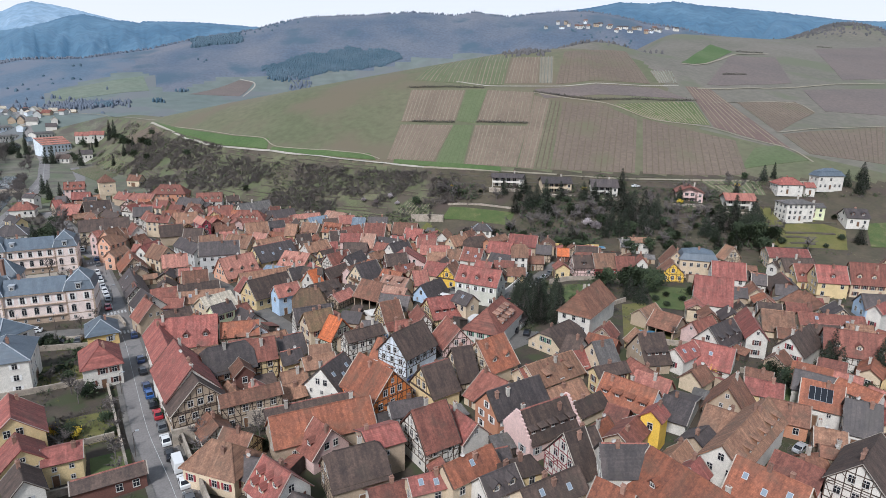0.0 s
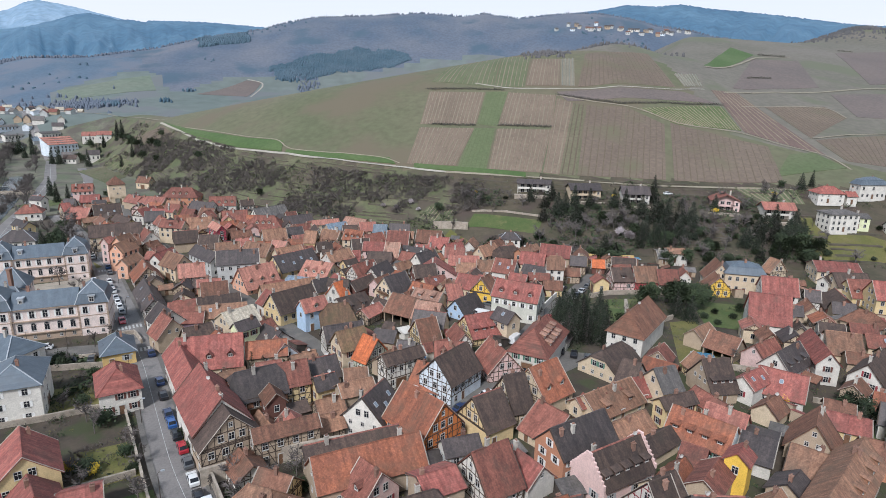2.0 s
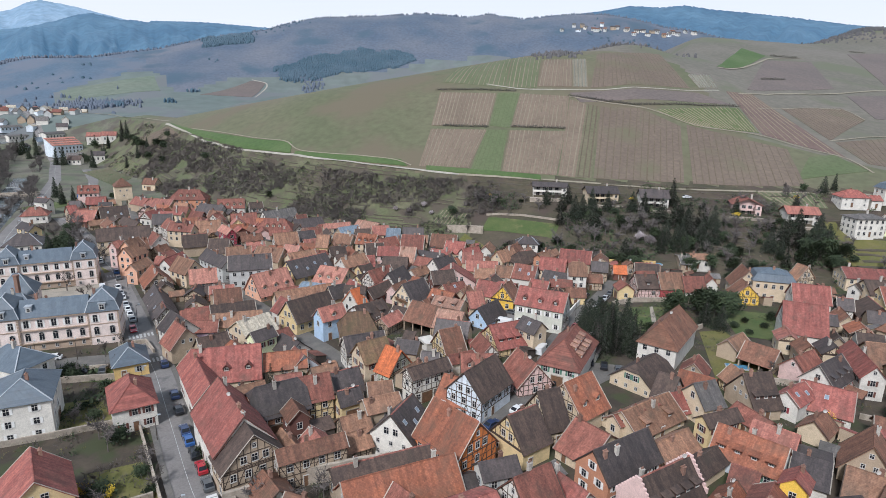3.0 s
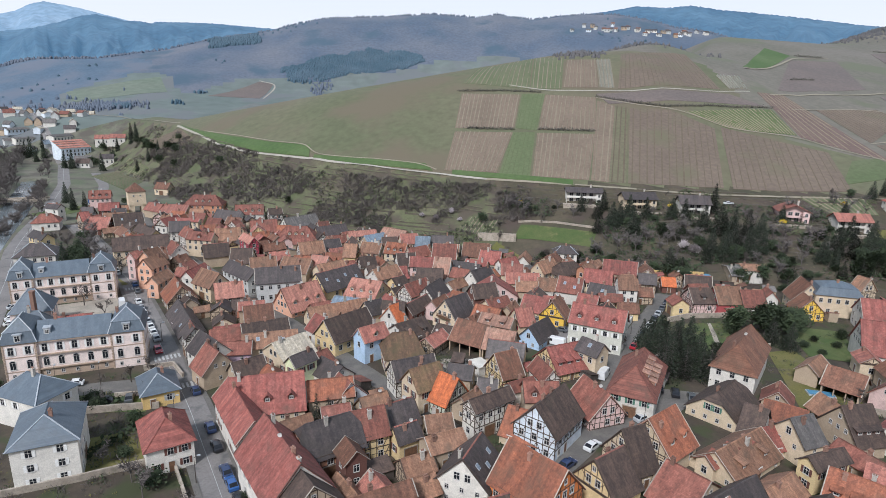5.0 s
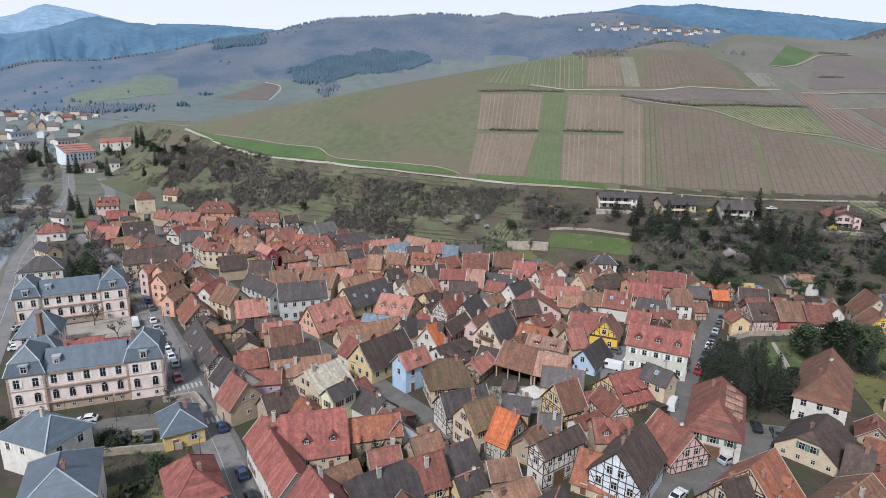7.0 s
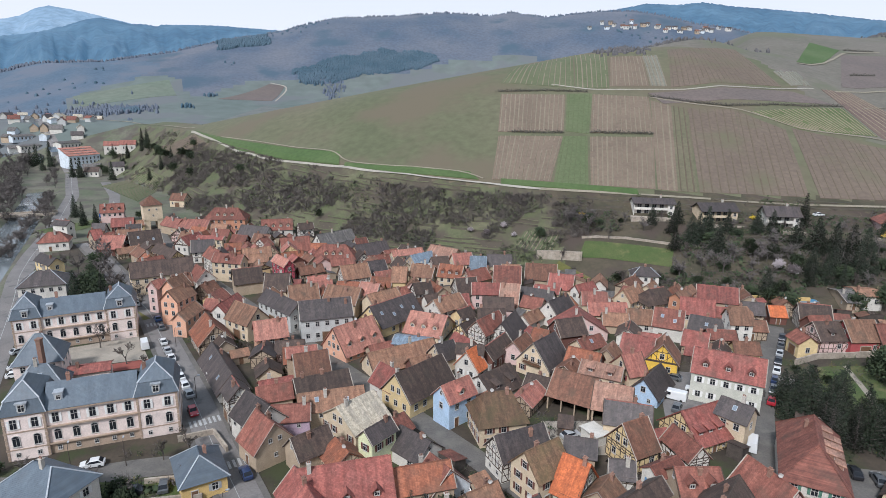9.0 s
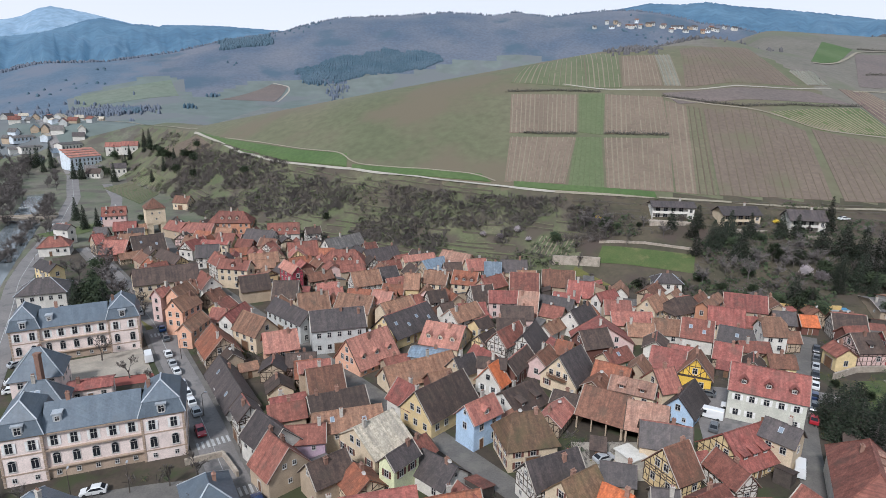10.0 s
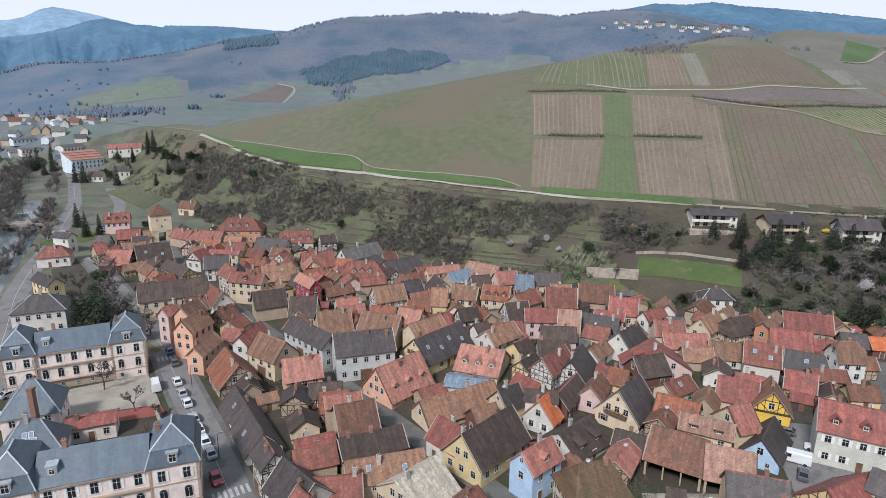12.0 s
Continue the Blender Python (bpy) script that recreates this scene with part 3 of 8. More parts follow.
def roof_plane(s, a, b, c, d, thick, seed, cuts):
    """One roof slope: ridge a-b, eave d-c, slightly uneven as old roofs are."""
    a, b, c, d = map(Vector, (a, b, c, d))
    nrm = (b - a).cross(d - a)
    nrm.normalize()
    if nrm.z < 0:
        nrm = -nrm
    us = [i / cuts for i in range(cuts + 1)]
    vs = [0, 1 / 3, 2 / 3, 1]
    top, low = [], []
    for v in vs:
        for u in us:
            p = (a.lerp(b, u)).lerp(d.lerp(c, u), v)
            p = p + nrm * sag(p.x, p.y, seed)
            top.append(p)
            low.append(p - nrm * thick)
    n, w, rows = len(top), len(us), len(vs) - 1
    cols = w - 1
    f = []
    flip = (top[1] - top[0]).cross(top[w] - top[0]).z < 0
    for j in range(rows):
        for i in range(cols):
            q = (j * w + i, j * w + i + 1, (j + 1) * w + i + 1, (j + 1) * w + i)
            f.append(q[::-1] if flip else q)
            f.append(tuple(n + k for k in (q if flip else q[::-1])))
    rim = [*range(w), *(j * w + cols for j in range(1, rows + 1)), *(rows * w + i for i in range(cols - 1, -1, -1)), *(j * w for j in range(rows - 1, 0, -1))]
    for k in range(len(rim)):
        p, q = rim[k], rim[(k + 1) % len(rim)]
        f.append((p, q, n + q, n + p))
    s.add(top + low, f)


def timber_side(a, b, z0, z1, out, mat, gable=None, storey=2.6, gap=1.25, seed=0):
    """A timber frame on one wall, from a to b, proud of the plaster; gable: the height of its peak."""
    s = Solid()
    a, b, out = Vector((*a, 0)), Vector((*b, 0)), Vector((*out, 0))
    L = (b - a).length
    n = max(2, round(L / gap))
    up = Vector((0, 0, 1))
    levels = [z0]
    while levels[-1] + storey * 0.8 < z1:
        levels.append(min(z1, levels[-1] + storey))
    if levels[-1] < z1 - 0.3:
        levels.append(z1)
    at = lambda u, z: a.lerp(b, u) + up * z
    r = random.Random(seed)
    for z in levels:
        s.beam(at(0, z), at(1, z), 0.2, 0.035, out)
    for lo, hi in zip(levels, levels[1:]):
        for k in range(n + 1):
            s.beam(at(k / n, lo), at(k / n, hi), 0.17, 0.03, out)
        for k in range(n):
            if k in (0, n - 1) or r.random() < 0.3:
                x0, x1 = (k / n, (k + 1) / n) if (k == 0 or r.random() < 0.5) else ((k + 1) / n, k / n)
                s.beam(at(x0, hi), at(x1, lo), 0.14, 0.026, out)
        s.beam(at(0, (lo + hi) / 2), at(1, (lo + hi) / 2), 0.13, 0.022, out)
    if gable:
        s.beam(at(0, z1), at(0.5, gable), 0.2, 0.035, out)
        s.beam(at(1, z1), at(0.5, gable), 0.2, 0.035, out)
        rise = gable - z1
        z = z1 + 2.3
        while z < gable - 0.5:
            w = (gable - z) / rise / 2
            s.beam(at(0.5 - w, z), at(0.5 + w, z), 0.18, 0.033, out)
            z += 2.3
        for k in range(1, n):
            u = k / n
            s.beam(at(u, z1), at(u, z1 + rise * (1 - abs(2 * u - 1))), 0.15, 0.028, out)
        for k in (-1, 1):
            s.beam(at(0.5 + k * 0.05, z1), at(0.5 + k * 0.28, min(z1 + 2.3, z1 + rise * 0.4)), 0.14, 0.025, out)
    return s.mesh(mat)


COLOUR = {"redor": "light red", "redbrown": "red-brown", "bright": "bright orange", "tanor": "pale orange", "moss": "mossy brown", "dark": "dark brown", "grey": "grey", "slate": "dark slate", "blue": "blue-grey slate", "bluetin": "blue-grey sheet", "creamtile": "pale cream"}
WALLWORD = {"bone": "pale grey-green", "brick": "brick-coloured", "flame": "bright orange", "redwood": "red-brown boarded", "bluewhite": "bluish white", "greygreen": "grey-green", "palegreen": "pale green", "tan": "sandy", "vivid": "bright yellow"}


def house(x, y, turn, L, W, eave, ridge, roof="red", wall="cream", kind="g", timber="", dormers=0, skylights=0, shutters="", balcony=False, panels=False, sink=1.2, spacing=2.4, name="", dormer_roof="", far_side=False, hip=0.85):
    """A house whose ridge runs L metres along its own x. kind: g gabled, h hipped, j half-hipped, m mansard, s stepped gables, o open barn."""
    z = ground_at(x, y)
    m = pose(x, y, z, 0, 0, turn)
    hw, t = W / 2, 0.16
    over, side = 0.5, 0.38
    rise = (ridge - eave) / hw
    roofword, wallword = COLOUR.get(roof, roof), WALLWORD.get(wall, wall)
    form = {"h": "hipped", "j": "half-hipped", "m": "mansard", "s": "stepped-gable", "o": "open"}.get(kind, "")
    what = "barn" if kind == "o" or (wall == "tan" and not timber) else "house"
    label = f"{'half-timbered ' if timber else ''}{wallword} {what} under {'a' if form != 'open' else 'an'} {form + ' ' if form else ''}{roofword} roof"
    ob = tagged(new(name or what), label, what, "houses of the old town")
    ob.matrix_basis = m
    SPOTS.append((x, y, turn, L, W))
    seed = round(x * 7 + y * 13)
    r = random.Random(seed)
    H2 = L / 2
    ext = hw * hip if kind in "hm" else (hw * 0.25 if kind == "j" else 0)
    B = H2 + ext
    # walls
    s = Solid()
    if kind in "hm":
        s.box(-B, -hw, -sink, B, hw, eave)
    else:
        gz = eave + (ridge - eave) * (0.62 if kind == "j" else 1.0)
        gy = hw * (1 - (gz - eave) / (ridge - eave)) if kind == "j" else 0
        if kind == "o":
            back = -1 if (Vector((-math.sin(radians(turn)), math.cos(radians(turn)))).dot(WATCH - Vector((x, y))) > 0) else 1
            s.box(-B, back * hw - 0.15, -sink, B, back * hw + 0.15, eave)
            for k in (-1, 1):
                x0 = k * (B - 0.15)
                s.add([(x0 - 0.12, -hw, -sink), (x0 - 0.12, hw, -sink), (x0 - 0.12, hw, eave), (x0 - 0.12, 0, ridge - 0.1), (x0 - 0.12, -hw, eave), (x0 + 0.12, -hw, -sink), (x0 + 0.12, hw, -sink), (x0 + 0.12, hw, eave), (x0 + 0.12, 0, ridge - 0.1), (x0 + 0.12, -hw, eave)],
                      [(4, 3, 2, 1, 0), (5, 6, 7, 8, 9), (0, 5, 9, 4), (1, 2, 7, 6)])
            for k in range(4):
                px = -B + 0.3 + k * (2 * B - 0.6) / 3
                s.box(px - 0.12, -back * hw - 0.12, -sink, px + 0.12, -back * hw + 0.12, eave + 0.05)
        elif kind == "j":
            prof = [(-hw, -sink), (hw, -sink), (hw, eave), (gy, gz), (-gy, gz), (-hw, eave)]
            s.add([(-B, py, pz) for py, pz in prof] + [(B, py, pz) for py, pz in prof], [(5, 4, 3, 2, 1, 0), (6, 7, 8, 9, 10, 11), *((i, (i + 1) % 6, 6 + (i + 1) % 6, 6 + i) for i in range(6))])
        else:
            prof = [(-hw, -sink), (hw, -sink), (hw, eave), (0, ridge - 0.05), (-hw, eave)]
            s.add([(-B, py, pz) for py, pz in prof] + [(B, py, pz) for py, pz in prof], [(4, 3, 2, 1, 0), (5, 6, 7, 8, 9), *((i, (i + 1) % 5, 5 + (i + 1) % 5, 5 + i) for i in range(5))])
            if kind == "s":
                n = 8
                edge = []
                for i in range(n):
                    w = hw * (1 - i / n) + 0.12
                    z0, z1 = eave + (ridge - eave) * i / n - (0.4 if i == 0 else 0) + 0.3, eave + (ridge - eave) * (i + 1) / n + 0.3
                    edge += [(w, z0), (w, z1)]
                edge = edge + [(-w, q) for w, q in reversed(edge)]
                m2 = len(edge)
                for k in (-1, 1):
                    s.add([(k * B - 0.2, a, b) for a, b in edge] + [(k * B + 0.2, a, b) for a, b in edge], [tuple(range(m2)), tuple(range(2 * m2 - 1, m2 - 1, -1)), *((i, m2 + i, m2 + (i + 1) % m2, (i + 1) % m2) for i in range(m2))])
    part("wall", s.mesh(WALL[wall]), ob)
    # roof
    s = Solid()
    ez = eave - over * rise
    cuts = max(2, round(2 * B / 2.5))
    rz = ridge + 0.12
    if kind in "hm":
        if kind == "m":
            rx, ry, kz = B - 1.1, hw - 1.1, eave + 0.62 * (ridge - eave)
            for q in ([(-B - over, -hw - over, eave), (B + over, -hw - over, eave), (rx, -ry, kz), (-rx, -ry, kz)], [(B + over, -hw - over, eave), (B + over, hw + over, eave), (rx, ry, kz), (rx, -ry, kz)],
                      [(B + over, hw + over, eave), (-B - over, hw + over, eave), (-rx, ry, kz), (rx, ry, kz)], [(-B - over, hw + over, eave), (-B - over, -hw - over, eave), (-rx, -ry, kz), (-rx, ry, kz)]):
                s.slab(q, t)
            s.slab([(-rx - 0.1, -ry - 0.1, kz + 0.02), (rx + 0.1, -ry - 0.1, kz + 0.02), (H2 * 0.5, 0, rz), (-H2 * 0.5, 0, rz)], 0.1)
            s.slab([(-rx - 0.1, ry + 0.1, kz + 0.02), (rx + 0.1, ry + 0.1, kz + 0.02), (H2 * 0.5, 0, rz), (-H2 * 0.5, 0, rz)], 0.1)
            s.slab([(rx + 0.1, -ry - 0.1, kz + 0.02), (rx + 0.1, ry + 0.1, kz + 0.02), (H2 * 0.5, 0, rz)], 0.1)
            s.slab([(-rx - 0.1, -ry - 0.1, kz + 0.02), (-rx - 0.1, ry + 0.1, kz + 0.02), (-H2 * 0.5, 0, rz)], 0.1)
        else:
            e2 = eave - over * rise * 0.9
            X, Y = B + over, hw + over
            for k in (-1, 1):
                roof_plane(s, (-H2, 0, rz), (H2, 0, rz), (X, k * Y, e2), (-X, k * Y, e2), t, seed, cuts)
                s.slab([(k * H2, 0, rz), (k * X, -Y, e2), (k * X, Y, e2)], t)
    elif kind == "j":
        X, Y = B + side, hw + over
        gy2, gz2 = gy + 0.1, gz + 0.1
        for k in (-1, 1):
            s.slab([(-H2, 0, rz), (H2, 0, rz), (X, k * gy2, gz2), (X, k * Y, ez), (-X, k * Y, ez), (-X, k * gy2, gz2)], t)
            s.slab([(k * H2, 0, rz), (k * X, -gy2, gz2), (k * X, gy2, gz2)], t)
    else:
        X, Y = B + (side if kind != "s" else -0.2), hw + over
        for k in (-1, 1):
            roof_plane(s, (-X, 0, rz), (X, 0, rz), (X, k * Y, ez + 0.12), (-X, k * Y, ez + 0.12), t, seed, cuts)
    roof_ob = part("roof", s.mesh(ROOF[roof]), ob)
    # ridge tiles
    s = Solid()
    n = max(3, int(2 * H2 / 0.9))
    for i in range(n):
        x0, x1 = -H2 + 2 * H2 * i / n, -H2 + 2 * H2 * (i + 1) / n - 0.02
        zz = rz + sag((x0 + x1) / 2, 0, seed) - 0.02
        s.add([(x0, -0.17, zz - 0.07), (x1, -0.17, zz - 0.07), (x1, -0.08, zz + 0.08), (x0, -0.08, zz + 0.08), (x0, 0.08, zz + 0.08), (x1, 0.08, zz + 0.08), (x1, 0.17, zz - 0.07), (x0, 0.17, zz - 0.07)], [(0, 1, 2, 3), (3, 2, 5, 4), (4, 5, 6, 7), (0, 3, 4, 7), (1, 6, 5, 2)])
    if kind in "go":
        for k in (-1, 1):
            nrm = Vector((0, k * (rz - ez - 0.12), hw + over)).normalized()
            for q in (-1, 1):
                line = [Vector((q * (B + side - 0.07), k * (hw + over) * v / 3, rz + (ez + 0.12 - rz) * v / 3)) for v in range(4)]
                line = [p + nrm * sag(p.x, p.y, seed) for p in line]
                for a, b in zip(line, line[1:]):
                    s.beam(a, b, 0.17, 0.05, nrm, 1)
    if kind != "m":
        tagged(part("ridge_cap", s.mesh(ROOF["redor" if roof in ("slate", "dark") and r.random() < 0.25 else roof], r.choice((MORTAR, TIMBER, MORTAR, ROOF[roof]))), roof_ob), kind="stuff")
    if kind == "h":
        e2 = eave - over * rise * 0.9
        for kx in (-1, 1):
            for ky in (-1, 1):
                s = Solid()
                s.beam((kx * H2, 0, rz), (kx * (B + over), ky * (hw + over), e2), 0.22, 0.09, Vector((kx * 0.4, ky * 0.4, 0.8)).normalized())
                part("hip_cap", s.mesh(ZINC if roof in ("slate", "blue") else ROOF[roof]), roof_ob)
    # the four walls: direction, middle, half length
    c, sn = math.cos(radians(turn)), math.sin(radians(turn))
    to = WATCH - Vector((x, y))
    sides = []
    for nx, ny, half, far in ((0, 1, B, hw), (0, -1, B, hw), (1, 0, hw, B), (-1, 0, hw, B)):
        face = (nx * c - ny * sn) * to.x + (nx * sn + ny * c) * to.y
        if face > 0.12 * to.length:
            sides.append((nx, ny, half, far))
    gable = kind in "gsj"
    if kind == "o":
        sides = []
    floors = max(1, round((eave - 0.3) / 2.75))
    fh = (eave - 0.25) / floors
    has_shut = shutters or (y < 205 and r.choice(["brown", "brown", "green", "white", "grey", "red", "blue", "brown"]) if r.random() < 0.6 and not timber and wall not in ("tan", "redwood") else "")
    for si, (nx, ny, half, far) in enumerate(sides):
        rot = {(0, 1): 0, (0, -1): 180, (1, 0): -90, (-1, 0): 90}[(nx, ny)]
        gab = gable and nx != 0
        if timber:
            tx = Vector((ny, -nx))
            a2 = Vector((nx * far, ny * far)) - tx * half
            b2 = Vector((nx * far, ny * far)) + tx * half
            z0 = 0.2 if eave < 4 else fh * (0.98 if r.random() < 0.7 else 0.1)
            part("timber_frame", timber_side(a2, b2, z0, eave, (nx, ny), TIMBER_RED if timber == "red" else TIMBER, ridge - 0.2 if gab and kind != "j" else None, seed=seed + si), ob)
        barnlike = wall == "tan" and not timber
        pitch = spacing if not barnlike else 5.0
        n = max(1, int((2 * half - 0.8) / pitch))
        for fl in range(floors):
            for k in range(n):
                if r.random() < (0.12 if fl else 0.25):
                    continue
                u = (k + 0.5 - n / 2) * (2 * half - 0.8) / n
                zc = fl * fh + fh * 0.56
                if fl == 0 and k == n // 2 and si == 0:
                    gate = r.random() < 0.3 and eave > 4
                    zc = 0.02
                    part("gate" if gate else "door", GATE if gate else DOOR, ob, pose(nx * far + ny * u, ny * far - nx * u, zc, 0, 0, rot))
                    continue
                small = barnlike or fh < 2.2
                w = part("window", WINDOW_SMALL if small else WINDOW, ob, pose(nx * far + ny * u, ny * far - nx * u, zc, 0, 0, rot))
                if has_shut and not small:
                    for q in (-1, 1):
                        part("shutter", SHUTTERS[has_shut], w, pose(q * 0.8, 0.01, 0), "wooden window shutter")
        if gab and ridge - eave > 2.4:
            for row in range(2 if ridge - eave > 4.4 else 1):
                zc = eave + 1.25 + row * 2.3
                room = hw * (1 - (zc + 0.9 - eave) / (ridge - eave))
                if room < 0.5:
                    continue
                m2 = max(1, min(4, int(room * 2 / 1.9)))
                for k in range(m2):
                    u = (k + 0.5 - m2 / 2) * 1.9
                    w = part("window", WINDOW if room > 1.2 and not barnlike else WINDOW_SMALL, ob, pose(nx * far + ny * u, ny * far - nx * u, zc, 0, 0, rot))
                    if shutters and room > 1.2:
                        for q in (-1, 1):
                            part("shutter", SHUTTERS[shutters], w, pose(q * 0.74, 0.01, 0) @ Matrix.Diagonal((0.8, 1, 1, 1)))
        if balcony and gab:
            s = Solid()
            s.box(-2.4, 0, 0, 2.4, 1.1, 0.15)
            s.box(-2.4, 1.02, 0.95, 2.4, 1.1, 1.05)
            for k in range(17):
                s.box(-2.4 + 0.295 * k, 1.03, 0.1, -2.4 + 0.295 * k + 0.12, 1.09, 1.0)
            part("balcony", s.mesh(WOOD), ob, pose(nx * far, ny * far, eave + 0.3, 0, 0, rot), "brown wooden balcony")
    # the slope that is seen
    ny = 1 if (-sn * to.x + c * to.y) > 0 else -1
    if far_side:
        ny = -ny
    ang = math.degrees(math.atan(rise))
    if dormers:
        shed = bool(dormer_roof) or roof in ("dark", "brown", "tan") or kind == "s" or r.random() < 0.4
        body, top = dormer_meshes(dormer_roof or roof, "redwood" if shed or r.random() < 0.6 else "cream", shed)
        two = dormers > 3 and L < 2.4 * dormers
        per = math.ceil(dormers / 2) if two else dormers
        for k in range(dormers):
            row, col = divmod(k, per)
            f = 0.36 if not two else (0.58, 0.26)[row]
            u = (col + 0.5 - per / 2) * (2 * H2 - 0.5) / per
            dy = hw * (1 - f)
            d = part("dormer", body, ob, pose(u, ny * (dy + 0.5), ridge - rise * (dy + 0.5) + 0.1, 0, 0, 0 if ny > 0 else 180))
            part("dormer_roof", top, d)
            part("window", WINDOW_DORMER, d, pose(0, 0.01, 0.42))
    for k in range(skylights):
        u = (k + 0.5 - skylights / 2) * (2 * H2 - 1) / max(1, skylights)
        dy = hw * (0.45 + 0.2 * (k % 2))
        part("skylight", SKYLIGHT, ob, pose(u, ny * dy, ridge + 0.14 - rise * dy, 0, 0, 0) @ pose(0, 0, 0, -ny * ang, 0, 0))
    if panels:
        s = Solid()
        for k in range(4):
            s.box(-2.1 + k * 1.06, -1.5, 0.0, -1.1 + k * 1.06, 1.5, 0.09, 1)
            s.box(-2.14 + k * 1.06, -1.54, 0.0, -1.06 + k * 1.06, 1.54, 0.06, 0)
        part("solar_panel", s.mesh(ZINC, GLASS), ob, pose(-0.2, ny * hw * 0.5, ridge + 0.16 - rise * hw * 0.5) @ pose(0, 0, 0, -ny * ang, 0, 0), "row of dark glass solar panels")
    if kind != "o" and wall != "redwood":
        for k in range(1 if L < 11 or r.random() < 0.6 else 2):
            u = r.uniform(-0.8, 0.8) * H2
            dy = r.uniform(-0.35, 0.35) * hw
            part("chimney", r.choice(CHIMNEYS), ob, pose(u, dy, ridge - rise * abs(dy)))
        if r.random() < 0.13:
            part("satellite_dish", DISH, ob, pose(r.uniform(-0.7, 0.7) * H2, ny * 0.3, ridge + 0.75, 0, 0, 180 - turn + r.uniform(-20, 20)))
    return ob


house(-80.0, 98.0, 127, 10.5, 9.4, 6.3, 10.6, "red", "yellow", "g")
house(-73.1, 89.8, 132, 6.4, 7.1, 5.2, 8.4, "red", "yellow", "g")
house(-67.4, 92.3, 29, 6.0, 6.0, 4.6, 6.0, "red", "yellow", "g")
house(-68.1, 83.0, 132, 6.4, 5.1, 4.9, 7.4, "dark", "white", "g")
house(-56.7, 87.5, 32, 11.1, 3.6, 3.1, 4.2, "dark", "redwood", "g")
house(-49.9, 108.5, 127, 6.5, 10.9, 5.8, 11.3, "dark", "tan", "g", timber="dark")
house(-39.4, 110.0, 30, 12.1, 3.6, 5.9, 7.4, "brown", "tan", "g", timber="dark")
house(-25.0, 108.8, 26, 21.3, 3.6, 4.4, 5.9, "dark", "tan", "g", timber="dark")
house(-38.2, 90.8, -19, 4.0, 7.9, 4.2, 7.7, "tan", "cream", "h")
house(-26.0, 82.1, -40, 7.2, 7.2, 5.3, 9.3, "red", "white", "g", dormers=5)
house(-55.6, 116.5, -55, 16.9, 10.4, 6.7, 12.5, "red", "white", "g")
house(-23.0, 101.5, 26, 19.2, 8.0, 4.3, 8.3, "orange", "tan", "g")
house(-21.7, 96.6, -45, 5.3, 7.7, 3.3, 7.6, "redbrown", "pink", "g", dormers=1)
house(-2.2, 98.3, 34, 7.3, 9.7, 4.5, 10.3, "redbrown", "white", "g", timber="dark")
house(-14.5, 87.7, 26, 7.6, 8.3, 4.4, 8.7, "dark", "tan", "j", timber="dark")
house(-10.9, 94.7, 29, 6.7, 6.9, 6.4, 8.0, "red", "tan", "g")
house(-6.9, 105.3, 21, 6.5, 4.3, 5.6, 7.4, "slate", "white", "g")
house(-13.8, 103.7, 30, 7.3, 3.6, 3.6, 4.7, "slate", "white", "g")
house(-13.9, 114.6, -46, 11.3, 10.2, 5.5, 11.2, "orange", "flame", "g", timber="dark")
house(-1.4, 117.9, 37, 7.0, 8.9, 4.0, 9.3, "dark", "yellow", "g", timber="dark")
house(12.0, 117.8, -49, 7.4, 11.7, 2.2, 6.3, "redbrown", "cream", "g")
house(14.8, 109.4, 33, 13.3, 7.5, 4.9, 9.0, "slate", "brick", "g", shutters="white")
house(19.7, 101.8, 32, 12.4, 7.8, 4.3, 9.0, "dark", "pink", "s", dormers=5)
house(23.2, 90.7, 28, 4.2, 9.6, 4.1, 10.2, "dark", "white", "g", timber="red")
house(-2.1, 82.0, 22, 5.9, 4.0, 6.0, 7.4, "red", "cream", "g", skylights=2)
house(4.6, 84.6, 37, 9.8, 5.0, 7.0, 9.3, "orange", "cream", "g", skylights=1)
house(13.1, 85.1, 23, 4.0, 3.6, 6.6, 8.4, "dark", "yellow", "h")
house(9.2, 81.7, 33, 6.6, 4.5, 6.1, 8.4, "slate", "white", "g", dormers=2)
house(17.1, 79.0, 32, 11.2, 5.2, 6.7, 9.3, "dark", "cream", "g", skylights=2)
house(25.6, 128.7, 35, 14.8, 9.2, 1.9, 5.5, "tan", "cream", "g", dormers=2)
house(26.8, 117.4, 35, 10.2, 6.7, 1.9, 4.7, "tan", "cream", "g")
house(34.1, 134.3, 19, 4.0, 6.4, 1.9, 4.9, "red", "cream", "g")
house(30.7, 86.9, -0, 7.6, 7.1, 6.5, 10.2, "slate", "white", "g")
house(39.0, 79.9, -58, 14.8, 10.5, 4.8, 10.2, "orange", "cream", "g", dormers=2)
house(27.1, 78.3, -42, 6.1, 4.7, 6.0, 8.4, "orange", "cream", "g")
house(42.6, 86.1, 46, 4.0, 4.1, 5.4, 7.4, "red", "white", "g")
house(56.5, 97.1, 45, 23.1, 7.3, 5.3, 8.9, "tan", "white", "g", dormers=6, far_side=True)
house(71.0, 108.3, -27, 7.2, 6.2, 3.5, 6.3, "brown", "brick", "g")
house(41.4, 102.1, 50, 4.0, 3.8, 6.8, 8.4, "red", "vivid", "g")
house(40.6, 114.9, -41, 11.7, 7.9, 3.0, 7.0, "orange", "bluewhite", "g", dormers=4)
house(36.1, 107.4, -36, 4.0, 5.6, 2.8, 5.2, "redbrown", "redwood", "g")
